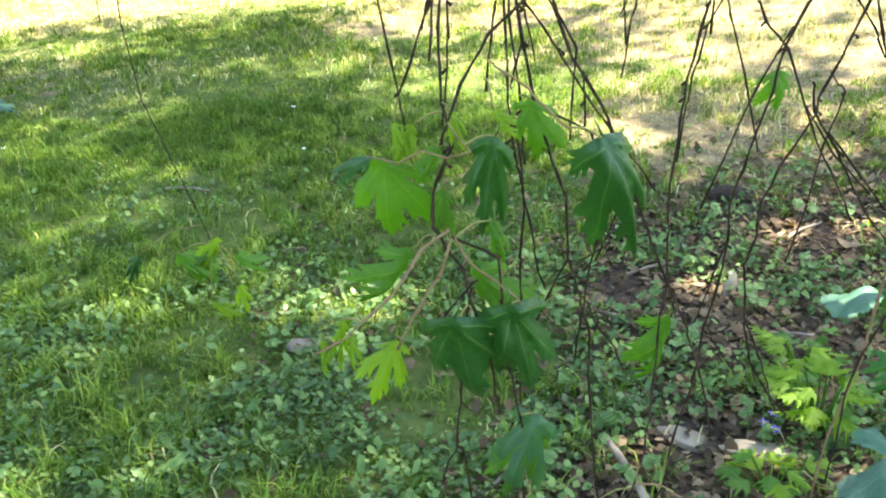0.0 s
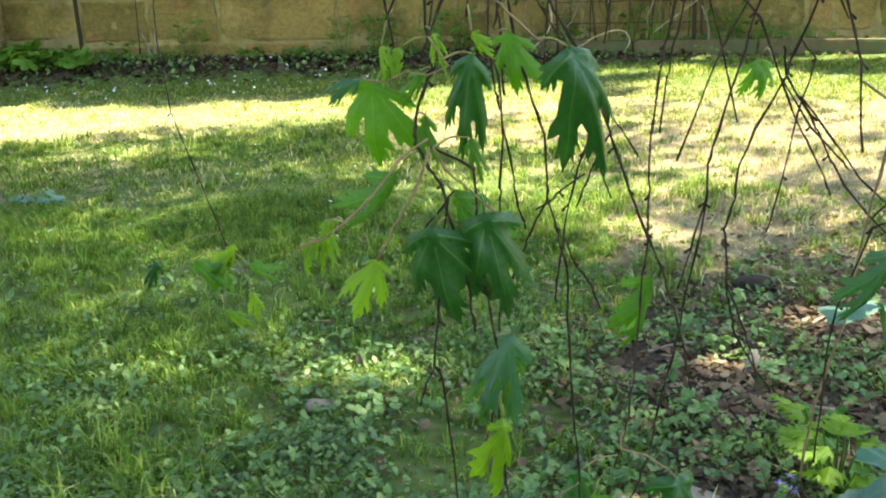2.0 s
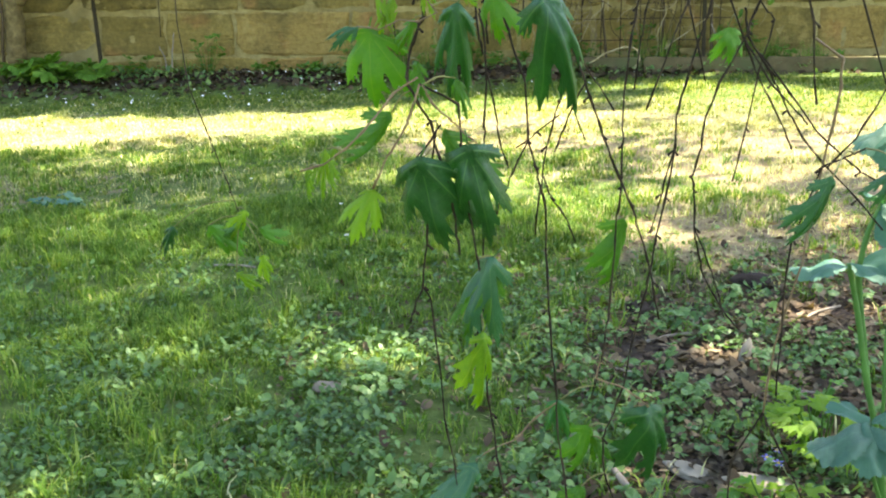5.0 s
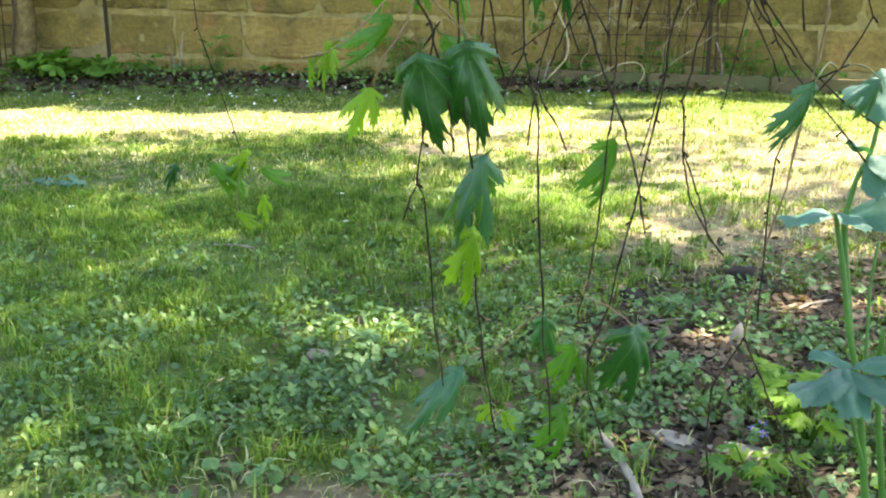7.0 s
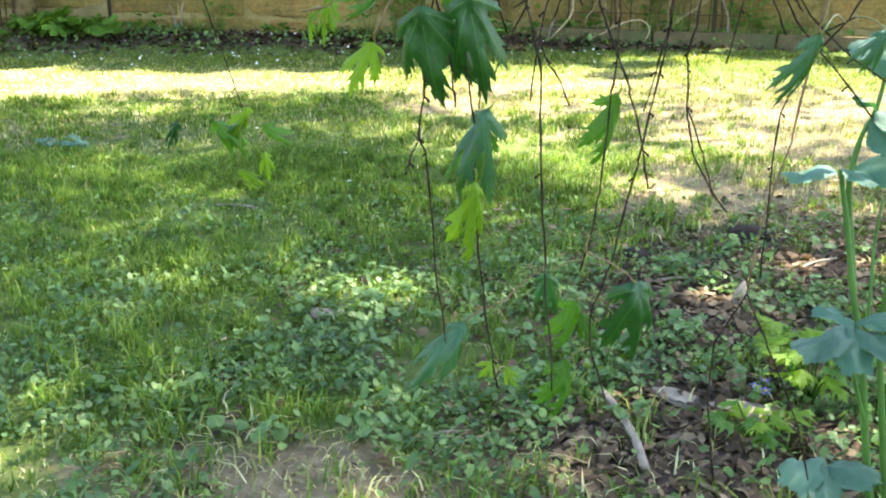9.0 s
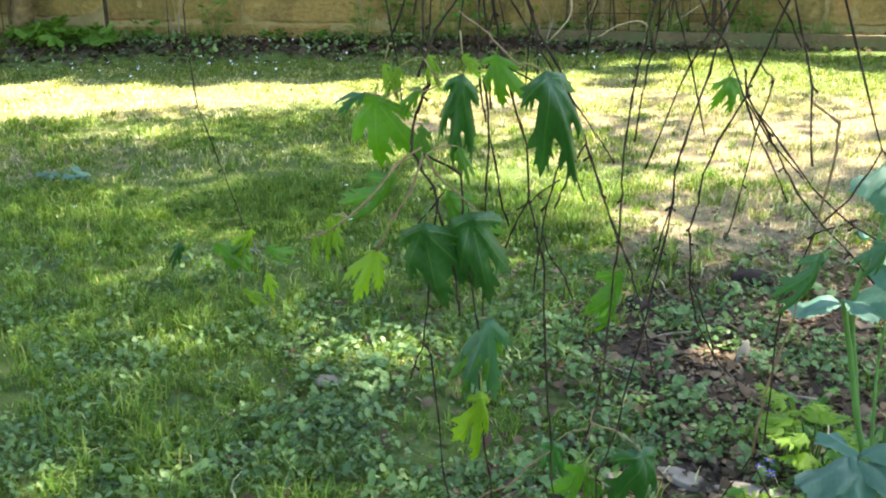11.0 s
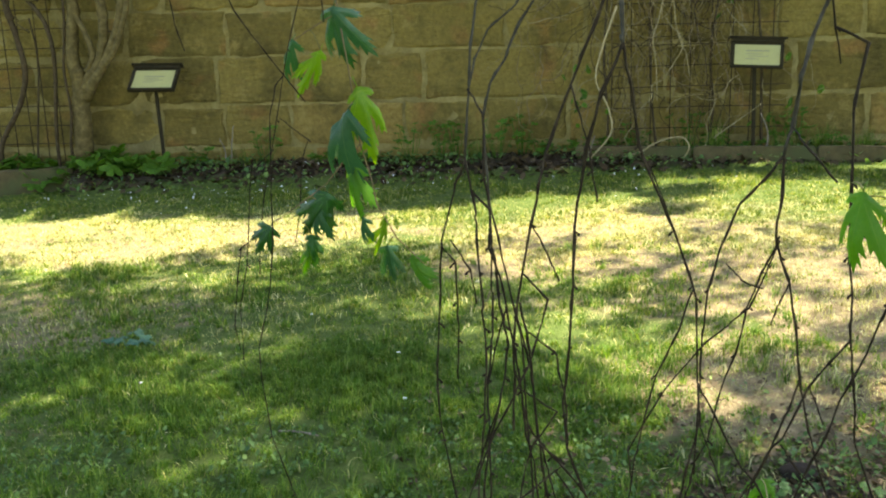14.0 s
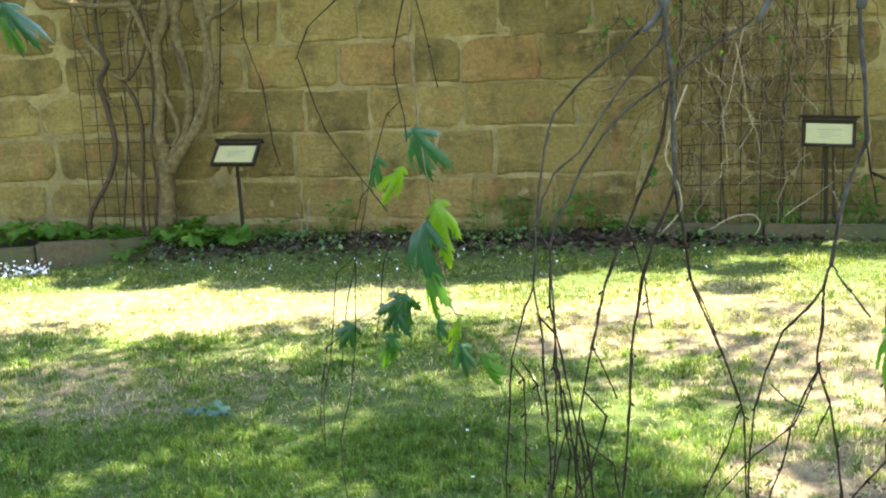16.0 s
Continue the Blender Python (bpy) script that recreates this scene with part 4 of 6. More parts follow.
def shade_tree(label, foot, top, clumps, seed, per_clump):
    """An unseen shade caster: a tree with a forked trunk, limbs to every clump and a crown of loose leaves."""
    rng = np.random.default_rng(seed)
    z0 = float(ground_z(foot[0], foot[1]))
    root = thing("shade_tree", label, "tree", "shade trees", at=(foot[0], foot[1], z0))
    f = Vector((foot[0], foot[1], z0))
    part("trunk", stem_mesh("trunk", [(0, 0, -0.1), (0.05, 0.02, top * 0.4), (0.0, 0.1, top * 0.75), (0.1, 0.1, top)], 0.19, 0.10, LIMB, 12, seed, 0.01, 0.1, 6), root)
    start = Vector((0.1, 0.1, top - 0.2))
    pts = []
    for i, (c, r, *thin) in enumerate(clumps):
        c = Vector(c) - f
        if i % 3 == 0:
            mid = (start + c) / 2 + Vector((0, 0, 0.35))
            part("limb", stem_mesh("limb", [start, mid, c], 0.06, 0.012, LIMB, 7, i, 0.01, 0.1, 5), root)
        n = int(per_clump * (r / 0.65) ** 2 * (thin[0] if thin else 1.0))
        p = rng.normal(0, 1, (n, 3))
        p *= (r * rng.random(n) ** 0.45 / np.linalg.norm(p, axis=1))[:, None]
        p[:, 2] *= 0.6
        pts.append(p + np.array(c))
    p = np.concatenate(pts)
    sx, sy = p[:, 0] + f.x - SUN_WAY.x / SUN_WAY.z * (p[:, 2] + f.z), p[:, 1] + f.y - SUN_WAY.y / SUN_WAY.z * (p[:, 2] + f.z)
    hole = np.zeros(len(p))
    for gx0, gy0, rx, ry, most in GAPS:
        hole = np.maximum(hole, np.clip(2.6 - 2.0 * np.hypot((sx - gx0) / rx, (sy - gy0) / ry), 0, most))
    p = p[rng.random(len(p)) > hole]
    n = len(p)
    ax = rng.normal(0, 1, (n, 3))
    ax[:, 2] *= 0.45
    ax /= np.linalg.norm(ax, axis=1)[:, None]
    nb = np.cross(ax, rng.normal(0, 1, (n, 3)) * [0.5, 0.5, 0.2] + [0, 0, 1])
    nb /= np.linalg.norm(nb, axis=1)[:, None]
    size = rng.uniform(0.05, 0.09, n)[:, None]
    v = np.stack([p - ax * size, p + nb * size * 0.6, p + ax * size * 1.1, p - nb * size * 0.6], 1).reshape(-1, 3)
    k = (np.arange(n) * 4)[:, None]
    crown = part("crown", tri_mesh("crown", v, np.concatenate([k + [[0, 1, 2]], k + [[0, 2, 3]]]), CROWN_LEAF), root)
    crown["kind"] = "stuff"
    return root


# Crown clumps are set by the ground spots that they should shade.
crown_rng = random.Random(8)
near, wallside = [], []
for i in range(9):
    for j in range(11):
        x, y = -6.2 + 0.72 * i, -1.6 + 0.72 * j
        if y > 4.35 - 0.16 * x - 0.18 * (i % 3):
            continue
        near.append((over(x + crown_rng.uniform(-0.25, 0.25), y + crown_rng.uniform(-0.2, 0.2), crown_rng.uniform(8.0, 10.5)), 0.66 if y > 2.6 else 0.72))
for x, y, r in ((-0.1, 3.1, 0.36), (0.15, 2.4, 0.6), (0.2, 1.6, 0.7), (0.3, 0.8, 0.7), (0.85, 2.0, 0.55), (0.9, 1.3, 0.65), (1.5, 1.7, 0.6), (1.6, 2.5, 0.45), (0.9, 0.5, 0.7), (1.5, 0.7, 0.7), (0.5, -0.3, 0.7), (1.3, -0.4, 0.7), (2.2, 1.5, 0.7), (0.55, 2.65, 0.4), (1.05, 2.6, 0.45), (1.7, 2.9, 0.5), (2.3, 2.6, 0.6), (0.7, 3.15, 0.42), (1.25, 3.3, 0.42), (1.9, 3.5, 0.4)):
    near.append((over(x, y, crown_rng.uniform(8.0, 10.0)), r))
for x, y, r in ((-5.6, 7.7, 0.5), (-4.9, 7.5, 0.45), (-4.2, 7.6, 0.6), (-3.4, 7.5, 0.62), (-2.6, 7.4, 0.66), (-1.9, 7.3, 0.62), (-1.2, 7.2, 0.6), (-0.5, 7.3, 0.55), (0.2, 7.2, 0.45), (0.8, 6.75, 0.3), (1.1, 7.45, 0.3), (-2.9, 8.1, 0.6), (-1.5, 8.0, 0.6), (-4.4, 7.0, 0.3), (-3.7, 6.95, 0.36), (-2.9, 6.85, 0.4), (-2.2, 6.75, 0.42), (-1.5, 6.7, 0.4), (-0.8, 6.8, 0.36), (2.4, 6.9, 0.5), (0.65, 6.2, 0.24), (1.7, 7.3, 0.4), (0.5, 7.7, 0.45), (1.2, 8.0, 0.45), (2.0, 7.9, 0.45), (-0.6, 7.9, 0.5), (-3.6, 8.1, 0.5), (-2.2, 7.9, 0.5), (-0.9, 6.65, 0.3)):
    wallside.append((over(x, y, crown_rng.uniform(6.5, 8.0)), r))
for x, y, r, thin in ((0.3, 4.55, 0.5, 0.55), (0.95, 4.7, 0.55, 0.45), (1.6, 4.4, 0.5, 0.4), (0.45, 3.9, 0.45, 0.6), (1.1, 3.95, 0.5, 0.5), (0.0, 5.2, 0.4, 0.35), (0.75, 5.45, 0.4, 0.4), (1.5, 5.3, 0.5, 0.3), (-0.6, 5.2, 0.4, 0.3), (-0.7, 4.55, 0.45, 0.8), (-0.25, 4.3, 0.4, 0.7), (-1.0, 4.75, 0.45, 0.9), (-1.45, 5.1, 0.45, 0.8), (-1.95, 5.15, 0.45, 0.8), (-0.9, 5.15, 0.35, 0.6), (-2.6, 4.85, 0.4, 0.5), (-3.4, 4.7, 0.4, 0.35), (-4.2, 5.0, 0.4, 0.6)):
    near.append((over(x, y, crown_rng.uniform(8.0, 9.5)), r, thin))
shade_tree("unseen broad leafy tree placed to shade the lawn in front of the wall", (-3.6, -3.2), 8.6, near, 3, 290)
shade_tree("unseen leafy tree added behind the wall to shade the ground at its foot", (-1.4, 11.6), 7.0, wallside, 4, 900)


# ---------------------------------------------------------------- the weeping tree
tree = thing("weeping_tree", "weeping tree with long thin hanging twigs and cut green leaves", "tree", at=(1.9, -0.9, float(ground_z(1.9, -0.9))))
TREE_AT = tree.location.copy()


def tree_part(name, points, r0, r1, mat, seed, label="", knots=0.35, sides=6, steps=5):
    pts = [Vector(p) - TREE_AT for p in points]
    if name == "branch":
        v, f = tube(kinked_line(pts, seed, 0.0009, 3), r0, r1, sides, random.Random(seed), 0.00035, knots)
        return part(name, poly_mesh(name, v, f, mat), tree, label)
    return part(name, stem_mesh(name, pts, r0, r1, mat, sides, seed, 0.0011, knots, steps), tree, label)


tree_part("trunk", [(1.9, -0.9, -0.1), (1.88, -0.85, 0.9), (1.8, -0.7, 1.7), (1.6, -0.4, 2.3)], 0.07, 0.045, LIMB, 1, "", 0.1, 12)
tree_part("limb", [(1.62, -0.42, 2.25), (1.0, 0.15, 2.5), (0.45, 0.6, 2.2), (0.17, 0.76, 1.75), (0.092, 0.80, 1.56), (0.084, 0.80, 1.47)], 0.030, 0.0050, LIMB, 2, "grey lichen-covered limb", 0.15, 9)
tree_part("limb", [(1.62, -0.42, 2.25), (1.2, 0.2, 2.4), (0.7, 0.7, 2.0), (0.40, 0.83, 1.66), (0.30, 0.84, 1.52), (0.287, 0.84, 1.47)], 0.028, 0.0046, LIMB, 4, "", 0.15, 9)
tree_part("limb", [(0.45, 0.6, 2.2), (0.30, 0.78, 1.8), (0.22, 0.85, 1.54), (0.184, 0.86, 1.46)], 0.010, 0.0028, LIMB, 6, "", 0.15, 8)
tree_part("limb", [(0.17, 0.76, 1.75), (0.12, 0.79, 1.56), (0.085, 0.80, 1.48), (0.064, 0.80, 1.455)], 0.006, 0.0028, LIMB, 7, "", 0.15, 8)
tree_part("limb", [(1.62, -0.42, 2.25), (0.9, 0.3, 2.7), (0.1, 0.95, 2.5), (-0.22, 1.2, 2.0), (-0.299, 1.25, 1.56)], 0.028, 0.003, LIMB, 3, "", 0.15, 8)
tree_part("limb", [(0.1, 0.95, 2.5), (-0.3, 1.1, 2.3), (-0.5, 1.18, 1.9), (-0.54, 1.20, 1.57)], 0.014, 0.0022, LIMB, 5, "", 0.15, 7)
tree_part("limb", [(-0.22, 1.2, 2.0), (-0.34, 1.2, 1.8), (-0.36, 1.2, 1.55)], 0.006, 0.0022, LIMB, 8, "", 0.15, 7)
tree_part("limb", [(-0.22, 1.2, 2.0), (-0.27, 1.2, 1.8), (-0.284, 1.2, 1.55)], 0.005, 0.0020, LIMB, 9, "", 0.15, 7)
tree_part("limb", [(-0.22, 1.2, 2.0), (-0.25, 1.2, 1.8), (-0.273, 1.2, 1.55)], 0.004, 0.0018, LIMB, 10, "", 0.15, 7)
tree_part("limb", [(-0.3, 1.1, 2.3), (-0.38, 0.95, 2.0), (-0.39, 0.84, 1.8), (-0.396, 0.80, 1.63)], 0.004, 0.0016, LIMB, 11, "", 0.15, 7)
tree_part("limb", [(-0.38, 0.95, 2.0), (-0.36, 0.84, 1.8), (-0.352, 0.80, 1.63)], 0.003, 0.0016, LIMB, 12, "", 0.15, 7)

LEAF_STALK = plain("leaf_stalk_green", (0.17, 0.15, 0.045), 0.55, 0.3, vary=0.3, scale=60)
named, JOINTS = {}, []
spur_rng, fork_rng = random.Random(33), random.Random(58)


def twig(key, line, near_top, near_foot, thick_top, thick_foot, mat):
    """One hanging twig from its (x, z) way down and its distance ahead at top and foot, with buds and forked side twigs."""
    xz = [tuple(map(float, q.split(","))) for q in line.split()]
    n = len(xz) - 1
    seed = len(JOINTS)
    pts = [Vector((x, near_top + (near_foot - near_top) * k / n + (0.006 * math.sin(2.1 * k + seed) if 0 < k < n else 0), z)) for k, (x, z) in enumerate(xz)]
    ob = tree_part("branch", pts, 0.0003 + 0.00042 * thick_top, 0.0003 + 0.00042 * thick_foot, mat, 10 + seed, "young tan-coloured twig" if mat is TWIG_YOUNG else "", 0.55, 7, 3)
    named[key] = ob
    for p, q in zip(pts, pts[1:]):
        JOINTS.extend(p.lerp(q, k / 4) for k in range(4))
    for k in range(1, n):
        p = pts[k]
        if mat is TWIG and spur_rng.random() < 0.5:
            s = spur_rng.choice((-1, 1))
            ln = spur_rng.uniform(0.003, 0.008)
            q = p + Vector((s * ln * 0.7, spur_rng.uniform(-0.3, 0.3) * ln, -ln * 0.7))
            part("spur", stem_mesh("spur", [p - TREE_AT, (p + q) / 2 - TREE_AT + Vector((s * ln * 0.1, 0, 0)), q - TREE_AT], 0.0010, 0.0009, TWIG, 5, k, 0, 0.6, 2), ob)
        if mat is TWIG and n > 5 and 1 < k < n - 1 and fork_rng.random() < 0.05:
            s, ln, lean = fork_rng.choice((-1, 1)), fork_rng.uniform(0.03, 0.09), fork_rng.uniform(0.3, 0.7)
            way = [p]
            for _ in range(4):
                lean *= 0.85
                p = p + Vector((s * lean * ln * 0.25, fork_rng.uniform(-0.1, 0.1) * ln * 0.25, -ln * 0.25))
                way.append(p)
            v, f = tube(kinked_line([q - TREE_AT for q in way], k * 31, 0.0012, 2), 0.0009, 0.0006, 5, fork_rng, 0.0002, 0.5)
            part("side_twig", poly_mesh("side_twig", v, f, TWIG), ob)
    return ob


# Hanging twigs: (x, z) down each one, its distance ahead at top and foot, and its thickness in millimetres.
twig("hub", "0.083,1.485 0.086,1.452 0.089,1.430 0.092,1.402 0.094,1.343 0.095,1.296", 0.80, 0.74, 6.0, 3.2, OLD_TWIG)
twig("P", "0.092,1.402 0.083,1.349 0.062,1.296 0.039,1.237 0.024,1.194 0.021,1.182 0.012,1.137 -0.001,1.067 -0.004,1.033 -0.004,0.992 -0.005,0.953", 0.76, 0.66, 3.0, 1.5, TWIG)
twig("Pf", "0.001,1.067 0.008,1.033 0.011,1.009 0.017,0.942 0.024,0.887 0.036,0.831 0.045,0.802 0.054,0.779 0.057,0.728 0.063,0.709 0.071,0.680 0.073,0.636 0.076,0.586 0.081,0.535 0.084,0.493 0.087,0.462 0.092,0.430 0.095,0.385", 0.69, 0.62, 2.0, 1.0, TWIG)
twig("Q", "0.095,1.296 0.076,1.253 0.062,1.203 0.051,1.125 0.050,1.076 0.046,1.015 0.040,0.958 0.044,0.917 0.062,0.866 0.083,0.833 0.106,0.774 0.110,0.762 0.122,0.728 0.135,0.697 0.147,0.670 0.159,0.635 0.166,0.605 0.173,0.570", 0.74, 0.66, 3.0, 1.2, TWIG)
twig("Qb", "0.015,0.951 0.042,0.936 0.018,0.922 0.000,0.905 -0.018,0.879 -0.031,0.844", 0.64, 0.59, 1.5, 1.2, TWIG)
twig("Qc", "0.001,0.999 0.035,0.982 0.015,0.951 0.006,0.924 0.002,0.901 -0.002,0.868", 0.65, 0.62, 1.2, 0.8, TWIG)
twig("Qs", "0.048,1.261 0.053,1.244 0.064,1.206 0.068,1.183 0.072,1.154", 0.73, 0.72, 1.5, 0.8, TWIG)
twig("Qn", "0.007,1.040 0.033,1.021 0.040,0.994 0.044,0.966 0.044,0.939", 0.69, 0.66, 1.2, 0.8, TWIG)
twig("R", "0.095,1.296 0.104,1.251 0.111,1.201 0.122,1.172 0.145,1.120 0.165,1.063 0.167,1.053 0.170,1.008 0.172,0.963", 0.74, 0.76, 3.0, 1.2, TWIG)
twig("Ro", "0.172,0.963 0.192,0.923 0.216,0.873 0.233,0.853 0.255,0.804 0.278,0.756 0.298,0.719 0.308,0.700", 0.76, 0.78, 1.8, 0.9, TWIG)
twig("Ro2", "0.255,0.804 0.283,0.762 0.313,0.732 0.321,0.723", 0.77, 0.78, 1.2, 0.8, TWIG)
twig("Rn", "0.172,0.963 0.175,0.925 0.165,0.893 0.154,0.834 0.152,0.823 0.146,0.793 0.144,0.758 0.143,0.713 0.142,0.677 0.139,0.635 0.135,0.581 0.130,0.526 0.119,0.476", 0.76, 0.70, 1.8, 1.0, TWIG)
twig("Rp", "0.173,0.924 0.189,0.878 0.206,0.831 0.224,0.765", 0.76, 0.78, 1.2, 0.8, TWIG)
twig("Rm", "0.165,1.063 0.148,1.012 0.132,0.971 0.120,0.928 0.112,0.882 0.106,0.835", 0.75, 0.76, 1.6, 0.8, TWIG)
twig("A1", "0.064,1.459 0.056,1.453 0.028,1.429 -0.005,1.400 -0.028,1.374 -0.038,1.336 -0.043,1.292 -0.047,1.237 -0.049,1.197", 0.80, 0.72, 2.7, 1.7, OLD_TWIG)
twig("A1l", "-0.049,1.197 -0.059,1.172 -0.072,1.120 -0.074,1.094 -0.078,1.038 -0.080,0.986 -0.077,0.932 -0.063,0.843 -0.057,0.798", 0.72, 0.70, 1.6, 0.8, TWIG)
twig("A1m", "-0.065,1.119 -0.048,1.086 -0.044,1.050", 0.72, 0.74, 1.1, 0.8, TWIG)
twig("A1b", "-0.072,1.115 -0.060,1.099 -0.060,1.057 -0.062,1.013 -0.064,0.971", 0.71, 0.74, 1.0, 0.7, TWIG)
twig("A1r", "-0.049,1.197 -0.042,1.162 -0.037,1.141 -0.034,1.099 -0.031,1.047 -0.028,1.010 -0.029,0.978 -0.033,0.936 -0.037,0.888", 0.72, 0.62, 1.8, 1.0, TWIG)
twig("A2", "0.084,1.472 0.084,1.451 0.078,1.442 0.050,1.410 0.022,1.372 -0.003,1.332 -0.028,1.311 -0.041,1.285 -0.045,1.258", 0.80, 0.74, 2.4, 1.4, OLD_TWIG)
twig("A3", "0.182,1.466 0.159,1.452 0.108,1.417 0.073,1.392 0.045,1.373 0.022,1.349 -0.000,1.316 -0.014,1.283 -0.027,1.262 -0.034,1.229 -0.030,1.180 -0.026,1.125", 0.86, 0.72, 2.8, 1.8, OLD_TWIG)
twig("A3a", "-0.026,1.125 -0.020,1.070 -0.014,1.045 -0.010,1.025 -0.013,0.999 -0.018,0.977 -0.027,0.944 -0.031,0.906 -0.030,0.862", 0.72, 0.62, 2.0, 1.1, TWIG)
twig("A3b", "-0.043,1.169 -0.025,1.151 -0.026,1.119 -0.017,1.091 -0.011,1.063 -0.003,1.029 0.002,0.985 0.006,0.945 0.014,0.926 0.017,0.886 0.022,0.846 0.024,0.811", 0.71, 0.64, 1.6, 1.0, TWIG)
twig("A3c", "-0.025,1.128 -0.025,1.051 -0.025,1.029 -0.029,0.997 -0.027,0.964 -0.025,0.921 -0.026,0.879 -0.030,0.846", 0.71, 0.62, 1.4, 0.9, TWIG)
twig("A3d", "-0.046,1.259 -0.031,1.237 -0.031,1.178 -0.015,1.107 -0.002,1.055 0.003,1.027 0.006,0.989 0.010,0.940 0.012,0.901 0.013,0.862 0.015,0.833 0.021,0.804", 0.73, 0.62, 1.4, 0.9, TWIG)
twig("I", "0.004,1.095 0.027,1.073 0.019,1.043 0.009,1.015 -0.005,0.987 -0.022,0.954 -0.029,0.940 -0.042,0.907 -0.057,0.867", 0.69, 0.62, 1.5, 0.9, TWIG)
twig("J", "-0.002,1.012 0.002,0.986 0.005,0.955 0.013,0.934 0.030,0.903 0.053,0.868 0.083,0.820 0.111,0.781 0.138,0.740", 0.66, 0.76, 1.5, 0.8, TWIG)
twig("K", "0.033,0.930 0.056,0.891 0.053,0.859 0.052,0.834", 0.63, 0.62, 1.0, 0.7, TWIG)
twig("K2", "0.059,0.879 0.061,0.859 0.061,0.843", 0.62, 0.62, 1.0, 0.7, TWIG)
twig("S", "0.286,1.479 0.286,1.445 0.288,1.391 0.290,1.336 0.275,1.298 0.260,1.261 0.253,1.213 0.244,1.188", 0.84, 0.76, 5.0, 2.8, OLD_TWIG)
twig("Sl", "0.244,1.188 0.227,1.168 0.206,1.143 0.189,1.099 0.178,1.062 0.175,1.016 0.174,0.972 0.171,0.919 0.170,0.869", 0.76, 0.75, 2.4, 1.0, TWIG)
twig("Sq", "0.242,1.110 0.217,1.044 0.179,1.003 0.139,0.951 0.105,0.882", 0.75, 0.77, 1.2, 0.8, TWIG)
twig("Sl4", "0.105,0.899 0.107,0.871 0.107,0.853", 0.75, 0.75, 1.0, 0.8, TWIG)
twig("Sk", "0.195,1.085 0.209,1.070 0.218,1.064 0.231,1.060", 0.76, 0.76, 1.1, 0.8, TWIG)
twig("Sr", "0.244,1.188 0.243,1.154 0.238,1.113 0.244,1.093 0.251,1.071 0.258,1.030 0.266,0.974 0.269,0.945 0.280,0.899 0.294,0.858 0.302,0.821 0.310,0.750", 0.76, 0.72, 2.6, 1.2, TWIG)
twig("Srl", "0.266,0.979 0.251,0.939 0.241,0.913 0.223,0.860 0.212,0.823 0.197,0.769 0.191,0.739 0.189,0.708 0.183,0.666 0.177,0.629 0.173,0.607 0.166,0.569 0.159,0.530 0.150,0.484 0.138,0.449 0.132,0.426 0.134,0.396 0.146,0.360 0.152,0.342", 0.74, 0.70, 1.8, 1.0, TWIG)
twig("Srm", "0.242,1.114 0.232,1.086 0.229,1.077 0.215,1.042 0.208,0.991 0.193,0.938 0.184,0.899 0.173,0.870 0.166,0.829 0.158,0.757", 0.75, 0.78, 1.5, 0.8, TWIG)
twig("Ss", "0.250,1.215 0.259,1.198 0.278,1.173", 0.76, 0.70, 1.5, 1.0, TWIG)
twig("St", "0.288,1.336 0.296,1.302 0.305,1.267", 0.80, 0.82, 2.0, 1.0, TWIG)
twig("T", "0.296,1.302 0.323,1.287 0.306,1.228 0.304,1.163 0.303,1.096 0.300,1.069 0.297,1.029", 0.81, 0.70, 2.8, 1.6, TWIG)
twig("Tl", "0.297,1.029 0.281,1.005 0.264,0.984 0.241,0.935 0.235,0.922 0.210,0.876 0.184,0.825 0.160,0.749", 0.70, 0.70, 1.8, 0.9, TWIG)
twig("Tf", "0.241,0.926 0.258,0.900 0.275,0.878 0.289,0.855", 0.70, 0.72, 1.0, 0.8, TWIG)
twig("Tr", "0.297,1.029 0.304,0.985 0.308,0.944 0.314,0.918 0.371,0.764 0.349,0.718 0.330,0.689", 0.70, 0.74, 1.8, 0.9, TWIG)
twig("U", "0.304,1.123 0.351,1.095 0.337,1.058 0.321,1.004 0.301,0.954 0.289,0.923 0.269,0.870 0.252,0.820 0.249,0.813 0.228,0.768 0.218,0.732 0.213,0.705 0.209,0.684 0.212,0.668 0.212,0.635 0.219,0.607 0.225,0.585 0.238,0.562 0.249,0.545 0.262,0.531", 0.73, 0.74, 2.0, 1.0, TWIG)
twig("V", "0.247,0.833 0.253,0.808 0.273,0.777 0.294,0.741 0.310,0.715 0.338,0.683 0.367,0.655 0.393,0.626", 0.74, 0.76, 1.6, 0.9, TWIG)
twig("V2", "0.263,0.793 0.293,0.757 0.324,0.720 0.355,0.692 0.370,0.680 0.413,0.655", 0.74, 0.78, 1.3, 0.9, TWIG)
twig("V3", "0.259,0.840 0.275,0.822 0.266,0.776 0.257,0.724 0.250,0.673", 0.74, 0.76, 1.1, 0.7, TWIG)
twig("W", "0.304,0.807 0.328,0.790 0.328,0.756 0.321,0.685 0.309,0.606 0.290,0.524 0.285,0.454", 0.72, 0.72, 2.2, 1.3, TWIG_YOUNG)
twig("Wl", "0.285,0.454 0.260,0.396 0.258,0.344 0.267,0.290 0.277,0.234", 0.72, 0.74, 1.4, 1.0, TWIG)
twig("Wr", "0.285,0.454 0.303,0.417 0.322,0.379 0.354,0.309 0.375,0.241", 0.72, 0.74, 1.4, 1.0, TWIG)
twig("W2", "0.325,0.727 0.297,0.708 0.282,0.642 0.287,0.588 0.291,0.529 0.296,0.472", 0.63, 0.72, 1.1, 0.8, TWIG)
